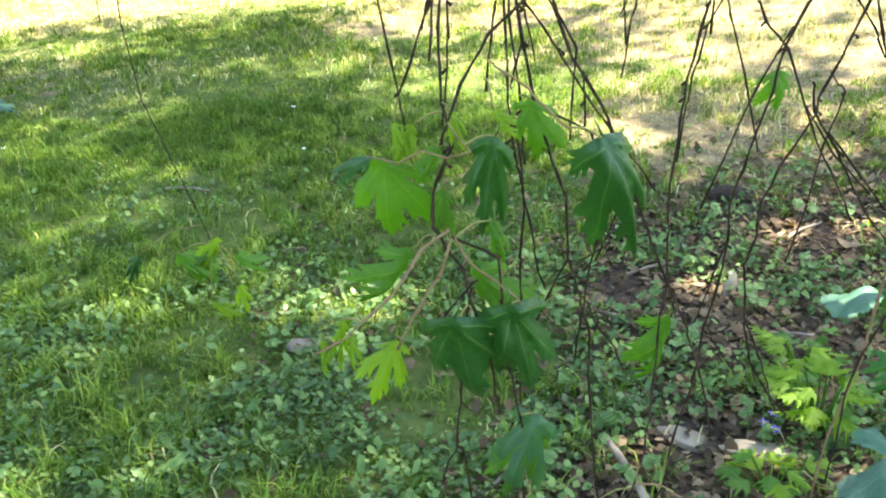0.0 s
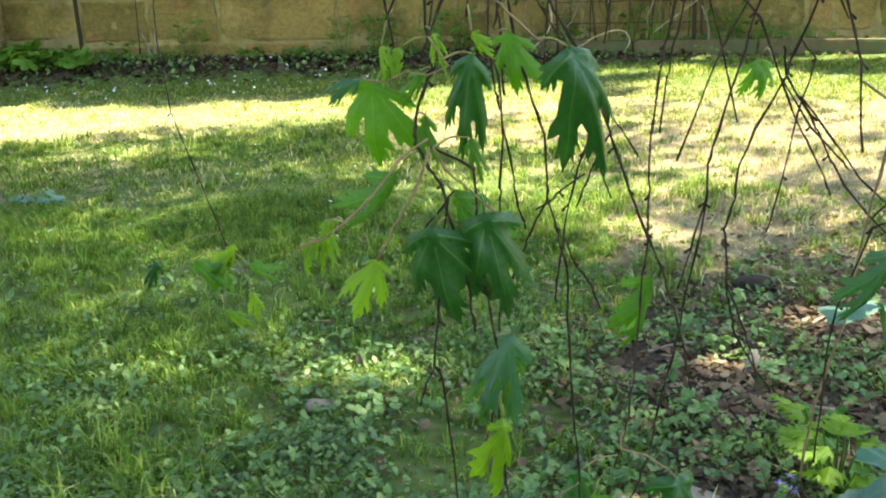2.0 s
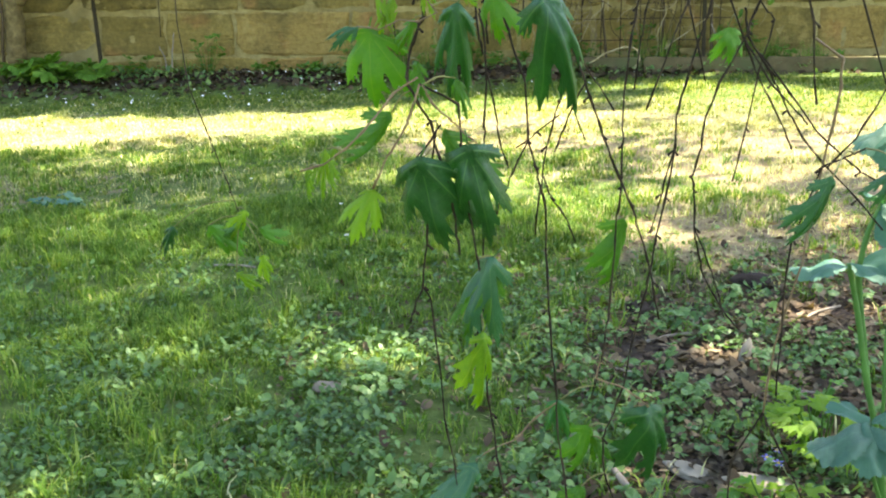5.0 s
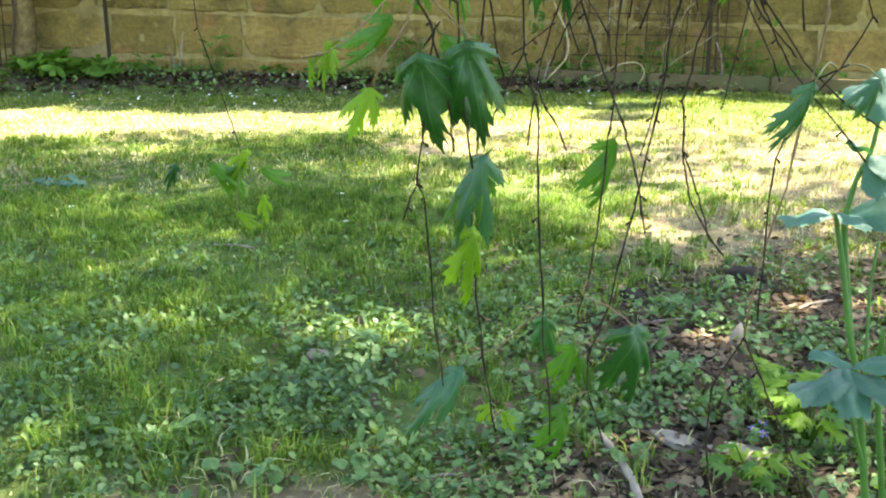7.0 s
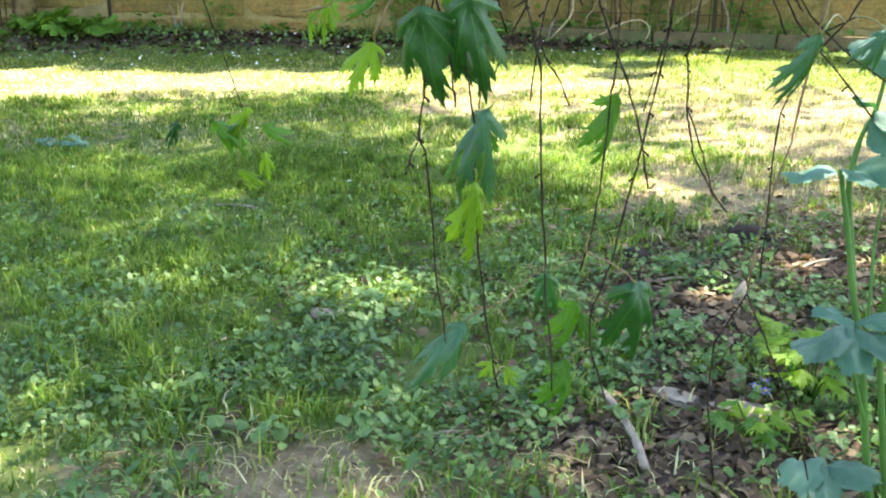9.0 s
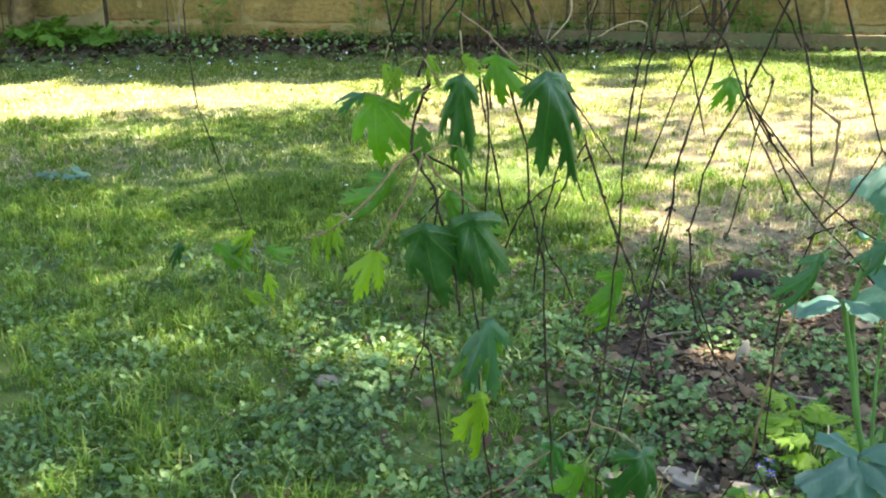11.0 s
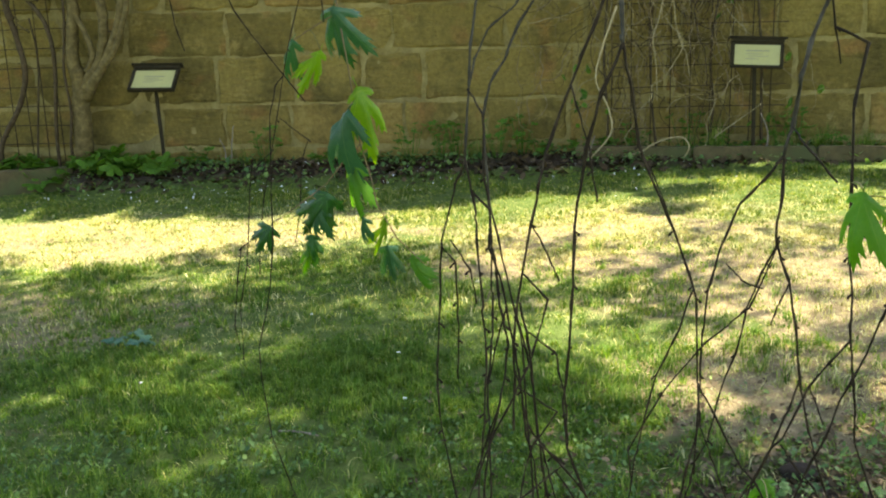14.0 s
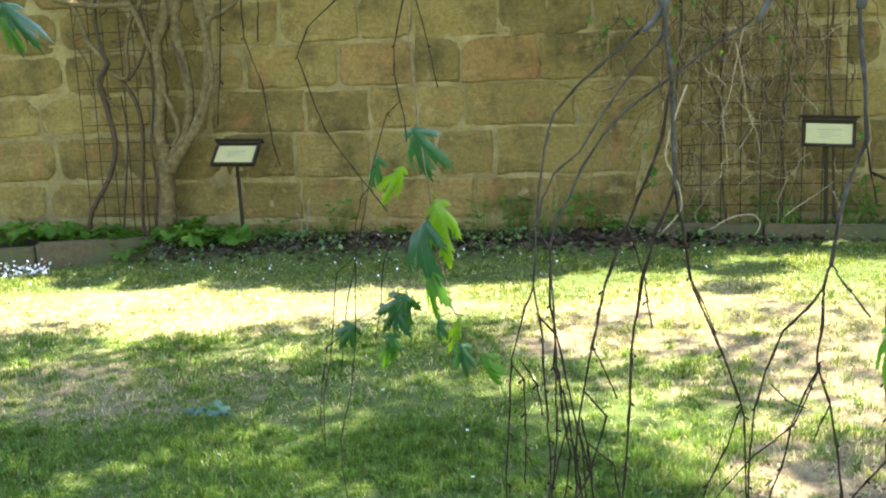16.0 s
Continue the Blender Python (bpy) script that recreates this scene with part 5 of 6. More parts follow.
twig("N2", "0.034,0.842 0.071,0.825 0.079,0.802 0.092,0.765 0.105,0.729", 0.67, 0.66, 1.2, 0.8, TWIG)
twig("N1a", "0.082,0.755 0.064,0.740 0.057,0.735 0.047,0.728", 0.63, 0.63, 1.0, 0.7, TWIG)
twig("N1b", "0.087,0.780 0.084,0.763 0.073,0.724 0.067,0.684 0.064,0.646", 0.66, 0.66, 1.0, 0.7, TWIG)
twig("N1c", "0.070,0.700 0.077,0.684 0.089,0.666 0.098,0.646", 0.65, 0.64, 1.0, 0.7, TWIG)
twig("N5b", "0.190,0.726 0.189,0.709 0.181,0.667 0.173,0.628", 0.72, 0.74, 1.0, 0.7, TWIG)
twig("L2", "0.017,0.839 0.020,0.826 0.023,0.781 0.021,0.734 0.021,0.673 0.020,0.624 0.017,0.589 0.013,0.558 0.006,0.532", 0.64, 0.62, 1.3, 0.8, TWIG)
twig("L3", "0.022,0.799 0.028,0.766 0.034,0.727 0.041,0.705", 0.64, 0.66, 1.0, 0.7, TWIG)
twig("L4", "-0.026,0.786 0.004,0.770 0.005,0.739 0.009,0.693 0.016,0.650 0.020,0.636 0.018,0.607 0.021,0.567 0.024,0.536 0.027,0.505 0.032,0.468 0.040,0.424 0.045,0.395", 0.58, 0.60, 1.5, 0.9, TWIG)
twig("L5", "-0.014,0.750 -0.021,0.696 -0.023,0.658 -0.027,0.624 -0.022,0.609 -0.016,0.558 -0.012,0.506 -0.005,0.457 -0.002,0.427", 0.58, 0.60, 1.2, 0.8, TWIG)
twig("L5s", "-0.027,0.625 -0.035,0.602 -0.038,0.593", 0.58, 0.58, 0.9, 0.7, TWIG)
twig("C", "-0.030,0.862 -0.025,0.834 -0.029,0.826 -0.038,0.801 -0.038,0.783 -0.027,0.766 -0.020,0.754 -0.016,0.738 -0.006,0.709 -0.000,0.678 0.003,0.651", 0.62, 0.58, 2.2, 1.2, TWIG)
twig("C2", "-0.026,0.786 -0.033,0.763 -0.042,0.746 -0.052,0.731 -0.064,0.705", 0.58, 0.58, 1.6, 1.0, TWIG_YOUNG)
twig("C3", "-0.027,0.791 -0.046,0.779 -0.063,0.758 -0.079,0.742 -0.096,0.730 -0.112,0.727", 0.58, 0.54, 1.5, 0.9, TWIG_YOUNG)
twig("C4", "-0.024,0.785 -0.016,0.772 -0.003,0.760 0.008,0.748 0.018,0.742", 0.58, 0.57, 1.1, 0.8, TWIG_YOUNG)
twig("C5", "-0.010,0.755 -0.019,0.741 -0.033,0.724 -0.037,0.719", 0.58, 0.59, 1.0, 0.7, TWIG)
twig("C6", "-0.001,0.893 0.010,0.885 0.023,0.877 0.039,0.862 0.048,0.854", 0.60, 0.58, 1.0, 0.7, TWIG_YOUNG)
twig("C7", "-0.026,0.858 -0.013,0.838 -0.028,0.831 -0.044,0.832 -0.059,0.825 -0.079,0.827", 0.59, 0.62, 0.8, 0.5, TWIG_YOUNG)
twig("lowtip", "0.128,0.516 0.123,0.498 0.146,0.486 0.164,0.476 0.173,0.467", 0.70, 0.70, 1.1, 0.8, TWIG_YOUNG)
twig("lowtip2", "0.083,0.502 0.065,0.485 0.046,0.470 0.026,0.459 0.013,0.450", 0.63, 0.62, 1.0, 0.7, TWIG_YOUNG)
twig("fA", "-0.299,1.569 -0.291,1.436 -0.286,1.342 -0.271,1.238 -0.261,1.140 -0.253,1.104 -0.241,1.050 -0.211,0.996 -0.176,0.959", 1.25, 1.25, 2.0, 0.9, TWIG_YOUNG)
twig("fB", "-0.286,1.329 -0.304,1.321 -0.336,1.304 -0.354,1.293", 1.25, 1.25, 1.1, 0.8, TWIG_YOUNG)
twig("fC", "-0.261,1.140 -0.289,1.113 -0.317,1.081 -0.341,1.063 -0.408,1.018", 1.25, 1.25, 1.2, 0.8, TWIG_YOUNG)
twig("fD", "-0.300,1.383 -0.327,1.363 -0.356,1.282 -0.388,1.178 -0.421,1.061 -0.438,0.979 -0.449,0.926", 1.20, 1.30, 1.0, 0.7, TWIG)
twig("fE", "-0.401,1.131 -0.444,1.096 -0.462,0.945 -0.482,0.879 -0.488,0.779", 1.27, 1.30, 1.0, 0.7, TWIG)
twig("fF", "-0.539,1.578 -0.550,1.545 -0.558,1.490 -0.534,1.414 -0.525,1.323 -0.520,1.283", 1.20, 1.25, 1.8, 1.0, TWIG)
twig("fG", "-0.359,1.552 -0.398,1.538 -0.448,1.502 -0.467,1.456 -0.446,1.376 -0.436,1.339 -0.390,1.275 -0.341,1.204", 1.20, 1.25, 1.8, 1.0, TWIG)
twig("fH", "-0.284,1.557 -0.290,1.532 -0.305,1.466 -0.309,1.424 -0.295,1.355 -0.293,1.319", 1.20, 1.20, 1.7, 1.0, TWIG)
twig("fI", "-0.273,1.556 -0.268,1.531 -0.253,1.464 -0.241,1.401", 1.20, 1.20, 1.2, 0.8, TWIG)
twig("fJ", "-0.388,1.178 -0.347,1.144 -0.361,1.113 -0.373,1.041 -0.386,0.977", 1.27, 1.30, 1.0, 0.7, TWIG)
twig("fK", "-0.370,1.246 -0.382,1.228 -0.388,1.185 -0.388,1.075 -0.389,1.000 -0.396,0.923 -0.409,0.852 -0.407,0.805 -0.393,0.723 -0.357,0.642 -0.337,0.587 -0.318,0.546", 1.25, 1.08, 1.3, 0.7, TWIG)
twig("fL", "-0.389,1.030 -0.414,1.012 -0.421,0.966 -0.425,0.904 -0.419,0.868", 1.13, 1.10, 0.9, 0.7, TWIG)
twig("gA", "-0.396,1.640 -0.402,1.560 -0.410,1.480 -0.418,1.420 -0.422,1.370", 0.80, 0.80, 1.1, 0.8, TWIG)
twig("gB", "-0.352,1.640 -0.358,1.560 -0.362,1.510 -0.366,1.462", 0.80, 0.80, 1.1, 0.9, TWIG)

LEAF_KINDS = (
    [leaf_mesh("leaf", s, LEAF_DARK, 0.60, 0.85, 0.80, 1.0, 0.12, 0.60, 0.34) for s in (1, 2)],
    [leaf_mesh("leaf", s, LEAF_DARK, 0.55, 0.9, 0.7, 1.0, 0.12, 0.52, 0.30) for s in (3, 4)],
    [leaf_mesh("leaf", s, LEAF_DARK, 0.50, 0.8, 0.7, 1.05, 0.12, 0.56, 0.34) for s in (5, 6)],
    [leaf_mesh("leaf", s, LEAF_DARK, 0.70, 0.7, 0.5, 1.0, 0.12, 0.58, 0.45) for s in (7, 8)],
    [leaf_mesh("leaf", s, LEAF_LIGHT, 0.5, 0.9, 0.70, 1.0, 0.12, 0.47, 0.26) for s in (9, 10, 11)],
    [leaf_mesh("leaf", s, LEAF_YOUNG, 0.45, 0.8, 0.50, 1.0, 0.12, 0.42, 0.22, FEW_LOBES) for s in (12, 13)],
    [leaf_mesh("leaf", s, LEAF_SKY, 0.5, 1.1, 0.8, 1.05, 0.12, 0.46, 0.2) for s in (14, 15)],
    [leaf_mesh("leaf", 16, LEAF_SKY, 0.35, 0.5, 0.4, 1.0, 0.12, 0.66, 0.5, FEW_LOBES)],
)
LEAF_LABELS = ("", "", "", "", "green leaf coloured brighter as if backlit", "small yellow-green young leaf", "glossy leaf tinted bluer for sky sheen", "broad leaf tinted bluer for sky sheen")
leaf_count = itertools.count()


def leaf(key, base, tip, wide, kind):
    """A leaf from its base towards its tip, its face turned to the light and the open side, on a stalk from the nearest twig."""
    i = next(leaf_count)
    rng = random.Random(i * 7 + 3)
    base, tip = Vector(base), Vector(tip)
    spring = min((q for q in JOINTS if q.z > base.z - 0.004), key=lambda q: (q - base).length)
    if 0.003 < (spring - base).length < 0.14:
        mid = (spring + base) / 2 + Vector((0, 0, 0.12 * (spring - base).length))
        part("leaf_stalk", stem_mesh("leaf_stalk", [spring - TREE_AT, mid - TREE_AT, base - TREE_AT], 0.0008, 0.0006, LEAF_STALK, 5, i, 0, 0.3, 4), named[key])
    way = tip - base
    ln = way.length * 1.06
    y = way.normalized()
    face = Vector((rng.uniform(-0.25, 0.25) if kind < 4 else rng.uniform(-0.5, 0.5), -1.0, 1.1 if kind >= 6 else rng.uniform(0.0, 0.45)))
    if kind in (4, 5):
        face.x += rng.choice((-0.35, 0.35))
    z = (face - y * face.dot(y)).normalized()
    x = y.cross(z)
    m = Matrix((x * ln * wide * 1.1, y * ln, z * ln * 1.15)).transposed().to_4x4()
    m.translation = base - TREE_AT
    return part("leaf", rng.choice(LEAF_KINDS[kind]), named[key], LEAF_LABELS[kind], m)


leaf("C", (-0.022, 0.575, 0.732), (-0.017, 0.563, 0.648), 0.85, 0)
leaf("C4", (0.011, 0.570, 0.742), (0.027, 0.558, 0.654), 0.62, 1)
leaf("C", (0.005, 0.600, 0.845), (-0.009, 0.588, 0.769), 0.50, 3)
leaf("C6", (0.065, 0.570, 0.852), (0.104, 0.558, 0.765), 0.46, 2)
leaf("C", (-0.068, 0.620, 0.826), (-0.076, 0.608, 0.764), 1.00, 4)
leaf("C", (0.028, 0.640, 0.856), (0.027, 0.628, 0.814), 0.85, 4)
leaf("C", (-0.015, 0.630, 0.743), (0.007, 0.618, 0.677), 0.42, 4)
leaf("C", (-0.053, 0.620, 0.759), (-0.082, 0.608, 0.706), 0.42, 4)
leaf("C2", (-0.067, 0.600, 0.701), (-0.080, 0.570, 0.668), 0.80, 5)
leaf("C3", (-0.089, 0.550, 0.734), (-0.094, 0.538, 0.713), 0.60, 5)
leaf("C3", (-0.100, 0.550, 0.729), (-0.111, 0.538, 0.720), 0.40, 5)
leaf("C3", (-0.096, 0.560, 0.740), (-0.099, 0.548, 0.701), 0.30, 5)
leaf("C3", (-0.110, 0.560, 0.726), (-0.115, 0.548, 0.701), 0.30, 5)
leaf("L4", (0.032, 0.580, 0.649), (-0.002, 0.550, 0.590), 0.55, 6)
leaf("L4", (0.023, 0.560, 0.595), (0.029, 0.548, 0.521), 0.42, 5)
leaf("L4", (0.027, 0.585, 0.638), (0.007, 0.555, 0.593), 0.60, 4)
leaf("lowtip2", (0.014, 0.610, 0.454), (-0.034, 0.570, 0.404), 0.52, 7)
leaf("Srl", (0.090, 0.700, 0.473), (0.087, 0.688, 0.424), 0.62, 3)
leaf("Srl", (0.118, 0.710, 0.442), (0.109, 0.698, 0.379), 0.55, 4)
leaf("Srl", (0.111, 0.690, 0.387), (0.114, 0.678, 0.311), 0.40, 4)
leaf("lowtip", (0.174, 0.700, 0.467), (0.190, 0.688, 0.376), 0.55, 2)
leaf("Srl", (0.123, 0.715, 0.428), (0.137, 0.703, 0.390), 0.50, 4)
leaf("L4", (0.043, 0.620, 0.413), (0.029, 0.608, 0.400), 0.90, 5)
leaf("L4", (0.052, 0.620, 0.407), (0.062, 0.608, 0.392), 0.80, 5)
leaf("Rn", (0.147, 0.720, 0.647), (0.144, 0.708, 0.569), 0.42, 4)
leaf("W2", (0.281, 0.565, 0.718), (0.257, 0.553, 0.658), 0.36, 1)
leaf("W2", (0.342, 0.600, 0.717), (0.325, 0.588, 0.691), 0.60, 6)
leaf("Srl", (0.258, 0.860, 0.810), (0.265, 0.848, 0.775), 1.00, 4)
leaf("C7", (-0.077, 0.620, 0.826), (-0.098, 0.608, 0.830), 0.50, 6)
leaf("C7", (-0.061, 0.620, 0.850), (-0.064, 0.608, 0.832), 0.50, 5)
leaf("C7", (-0.050, 0.620, 0.820), (-0.062, 0.608, 0.844), 0.30, 5)
leaf("fK", (-0.413, 1.080, 0.543), (-0.430, 1.068, 0.501), 0.50, 3)
leaf("fK", (-0.365, 1.080, 0.545), (-0.319, 1.068, 0.506), 0.50, 4)
leaf("fK", (-0.332, 1.080, 0.479), (-0.295, 1.068, 0.464), 0.50, 5)
leaf("fK", (-0.320, 1.080, 0.546), (-0.358, 1.068, 0.521), 0.30, 4)
leaf("fK", (-0.314, 1.080, 0.566), (-0.327, 1.068, 0.523), 0.60, 5)
leaf("fK", (-0.298, 1.080, 0.540), (-0.267, 1.068, 0.512), 0.55, 4)
leaf("fK", (-0.290, 1.070, 0.507), (-0.283, 1.058, 0.469), 0.60, 5)
leaf("fK", (-0.330, 1.090, 0.542), (-0.354, 1.078, 0.502), 0.50, 4)
leaf("fA", (-0.286, 1.250, 1.340), (-0.280, 1.238, 1.250), 0.75, 6)
leaf("fB", (-0.352, 1.250, 1.295), (-0.381, 1.238, 1.236), 0.40, 6)
leaf("fB", (-0.313, 1.250, 1.279), (-0.346, 1.238, 1.206), 0.50, 5)
leaf("fA", (-0.261, 1.240, 1.226), (-0.221, 1.228, 1.116), 0.62, 5)
leaf("fC", (-0.273, 1.240, 1.192), (-0.345, 1.228, 1.121), 0.66, 6)
leaf("fA", (-0.278, 1.250, 1.113), (-0.275, 1.238, 1.014), 0.40, 4)
leaf("fC", (-0.319, 1.250, 1.069), (-0.364, 1.238, 0.994), 0.80, 1)
leaf("fC", (-0.409, 1.250, 1.016), (-0.442, 1.238, 0.971), 0.85, 1)
leaf("fC", (-0.348, 1.270, 0.988), (-0.372, 1.258, 0.929), 0.50, 4)
leaf("fA", (-0.264, 1.260, 1.027), (-0.276, 1.248, 0.984), 0.45, 6)
leaf("fA", (-0.236, 1.300, 0.973), (-0.226, 1.288, 0.906), 0.55, 6)
leaf("fA", (-0.203, 1.300, 0.956), (-0.189, 1.288, 0.891), 0.50, 4)
leaf("fA", (-0.228, 1.250, 1.032), (-0.234, 1.238, 1.008), 0.50, 5)
leaf("fA", (-0.215, 1.250, 1.028), (-0.211, 1.238, 1.013), 0.50, 5)
leaf("fC", (-0.330, 1.255, 1.045), (-0.352, 1.24, 1.000), 0.75, 6)
leaf("fC", (-0.348, 1.26, 1.000), (-0.352, 1.25, 0.955), 0.75, 1)
leaf("fA", (-0.232, 1.27, 1.020), (-0.240, 1.26, 0.960), 0.45, 5)
leaf("fF", (-1.030, 1.300, 1.574), (-0.970, 1.288, 1.504), 0.60, 6)
leaf("fF", (-1.043, 1.300, 1.555), (-0.998, 1.288, 1.500), 0.60, 4)
leaf("C7", (-0.048, 0.620, 0.848), (-0.063, 0.608, 0.819), 0.45, 5)
leaf("C7", (-0.033, 0.620, 0.833), (-0.045, 0.608, 0.808), 0.45, 4)
leaf("C", (-0.025, 0.610, 0.859), (-0.014, 0.598, 0.837), 0.50, 5)
leaf("C", (0.002, 0.610, 0.859), (0.013, 0.598, 0.842), 0.60, 5)
leaf("C", (-0.032, 0.630, 0.799), (-0.042, 0.618, 0.766), 0.50, 4)
leaf("C4", (-0.000, 0.600, 0.788), (0.010, 0.588, 0.758), 0.40, 4)
leaf("C3", (-0.090, 0.570, 0.739), (-0.099, 0.558, 0.730), 0.50, 5)
leaf("Ss", (0.306, 0.720, 1.162), (0.280, 0.700, 1.100), 0.70, 4)
leaf("Ss", (0.338, 0.740, 1.150), (0.330, 0.730, 1.110), 0.50, 5)


# ---------------------------------------------------------------- larger plants on the near ground
TALL_LEAVES = [plain_leaf_mesh("tall_leaf", 30 + i, BLUE_GREEN, 0.12, 0.25 + 0.2 * i, 0.12, 1.05, 0, ROUND) for i in range(3)]
TALL_STEM = plain("green_plant_stem", (0.06, 0.14, 0.024), 0.55, 0.25, vary=0.3, scale=20)
tall = thing("tall_leafy_plant", "tall plant with broad blue-green lobed leaves on juicy stems", "plant", at=(0.57, 1.02, float(ground_z(0.57, 1.02))))


def juicy_stem(points, r0, r1, seed):
    return part("stem", stem_mesh("stem", [Vector(p) - tall.location for p in points], r0, r1, TALL_STEM, 8, seed, 0, 0.12, 4), tall)


def leaflet(base, tip, wide, kind, lift=(0, 0, 1)):
    """A flat leaf from its base to its tip with its upper side towards lift."""
    base, tip = Vector(base), Vector(tip)
    y = (tip - base).normalized()
    z = (Vector(lift) - y * y.dot(Vector(lift))).normalized()
    ln = (tip - base).length
    m = Matrix((y.cross(z) * ln * wide, y * ln, z * ln)).transposed().to_4x4()
    m.translation = base - tall.location
    return part("leaf", TALL_LEAVES[kind], tall, "", m)


juicy_stem([(0.570, 1.020, -0.01), (0.537, 1.000, 0.107), (0.511, 0.980, 0.216), (0.492, 0.970, 0.305), (0.471, 0.970, 0.383), (0.453, 0.970, 0.466), (0.437, 0.970, 0.530)], 0.0062, 0.0030, 1)
juicy_stem([(0.476, 0.972, 0.365), (0.459, 0.977, 0.465), (0.451, 0.980, 0.523)], 0.0042, 0.0036, 2)
juicy_stem([(0.451, 0.980, 0.515), (0.459, 0.980, 0.569), (0.471, 0.980, 0.600), (0.476, 0.98, 0.64), (0.477, 0.98, 0.70)], 0.0036, 0.0024, 3)
juicy_stem([(0.500, 0.975, 0.290), (0.500, 0.99, 0.38), (0.500, 1.000, 0.431), (0.502, 1.000, 0.489)], 0.0026, 0.0018, 4)
juicy_stem([(0.592, 1.040, -0.01), (0.546, 1.000, 0.176), (0.518, 0.980, 0.310), (0.507, 0.960, 0.392)], 0.0055, 0.0030, 5)
juicy_stem([(0.518, 0.985, 0.190), (0.481, 0.950, 0.275), (0.453, 0.900, 0.357)], 0.0030, 0.0020, 6)
juicy_stem([(0.545, 1.030, -0.01), (0.500, 1.01, 0.07), (0.480, 1.000, 0.125)], 0.0028, 0.0020, 7)
leaflet((0.433, 0.970, 0.532), (0.364, 0.940, 0.536), 0.75, 0)
leaflet((0.438, 0.970, 0.530), (0.470, 0.930, 0.531), 0.95, 1)
leaflet((0.451, 0.980, 0.523), (0.515, 0.940, 0.556), 0.8, 0, (0, -0.7, 1))
leaflet((0.471, 0.980, 0.600), (0.438, 0.955, 0.630), 0.5, 1, (-0.5, -0.3, 1))
leaflet((0.471, 0.980, 0.600), (0.497, 0.945, 0.590), 1.0, 2, (0, -0.8, 1))
leaflet((0.470, 0.980, 0.596), (0.486, 0.940, 0.560), 0.9, 0, (0, -1, 0.4))
leaflet((0.477, 0.980, 0.693), (0.424, 0.945, 0.678), 0.6, 1, (0, -0.4, 1))
leaflet((0.477, 0.980, 0.700), (0.462, 0.935, 0.655), 0.9, 2, (-0.2, -1, 0.5))
leaflet((0.454, 0.900, 0.356), (0.377, 0.841, 0.355), 0.62, 0, (0, -0.12, 1))
leaflet((0.454, 0.900, 0.358), (0.421, 0.946, 0.375), 0.80, 1, (0, -0.12, 1))
leaflet((0.454, 0.900, 0.356), (0.436, 0.829, 0.347), 0.75, 2, (0, -0.12, 1))
leaflet((0.454, 0.900, 0.358), (0.509, 0.892, 0.386), 0.75, 0, (0, -0.12, 1))
leaflet((0.455, 0.900, 0.356), (0.493, 0.837, 0.355), 0.75, 1, (0, -0.12, 1))
leaflet((0.480, 1.000, 0.124), (0.420, 0.945, 0.140), 0.75, 2, (0, -0.4, 1))
leaflet((0.480, 1.000, 0.124), (0.528, 0.940, 0.140), 0.80, 0, (0, -0.4, 1))
leaflet((0.480, 1.000, 0.124), (0.465, 0.920, 0.118), 0.70, 1, (0, -0.4, 1))
leaflet((0.507, 0.960, 0.392), (0.560, 0.900, 0.42), 0.7, 0, (0, -0.6, 1))

LOBED = [plain_leaf_mesh("lobed_leaf", 50 + i, LEAF_LIGHT if i == 1 else LEAF_YOUNG, 0.12, 0.5, 0.15, 1.15, 0.1) for i in range(3)]


def rosette(name, label, cx, cy, n, size, meshes, seed, rise=0.07):
    rng = random.Random(seed)
    z0 = float(ground_z(cx, cy))
    root = thing(name, label, "plant", at=(cx, cy, z0))
    for i in range(n):
        a = 6.283 * i / n + rng.uniform(-0.3, 0.3)
        p = Vector((math.cos(a), math.sin(a), 0)) * rng.uniform(0.02, 0.06) + Vector((0, 0, rise * rng.uniform(0.5, 1.2)))
        part("stalk", stem_mesh("stalk", [(0, 0, -0.01), p * 0.6, p], 0.0022, 0.0016, BED_GREEN, 4, i, 0, 0, 2), root)
        part("leaf", rng.choice(meshes), root, "", Matrix.Translation(p) @ pose(0, 0, 0, 0, 0, math.degrees(a) - 90) @ pose(0, 0, 0, rng.uniform(-15, 30), rng.uniform(-20, 20), 0) @ Matrix.Scale(size * rng.uniform(0.75, 1.15), 4))
    return root


rosette("lobed_herb", "fresh light green herb with deeply cut leaves", 0.57, 1.40, 30, 0.046, LOBED, 1, 0.10)
rosette("lobed_herb", "fresh light green herb with deeply cut leaves", 0.60, 1.58, 22, 0.042, LOBED, 2, 0.07)
rosette("lobed_herb", "fresh light green herb with deeply cut leaves", 0.88, 1.75, 16, 0.042, LOBED, 3, 0.08)
rosette("lobed_herb", "fresh light green herb with deeply cut leaves", 1.12, 2.25, 14, 0.042, LOBED, 4, 0.06)
rosette("lobed_herb", "fresh light green herb with deeply cut leaves", 0.45, 1.25, 14, 0.042, LOBED, 5, 0.05)
BLUE_LEAVES = [plain_leaf_mesh("blue_leaf", 70 + i, BLUE_GREEN, 0.25, 0.5, 0.3, 1.0, 0, ANGLED) for i in range(3)]
rosette("blue_green_plant", "small clump of broad blue-green leaves in the lawn", -1.86, 3.66, 8, 0.085, BLUE_LEAVES, 6, 0.05)

# ---------------------------------------------------------------- single things lying on the ground
def lying(name, label, category, me, x, y, lift=0.0, rx=0, ry=0, rz=0):
    ob = tagged(new(name, me), label, category)
    ob.matrix_basis = pose(x, y, float(ground_z(x, y)) + lift, rx, ry, rz)
    return ob


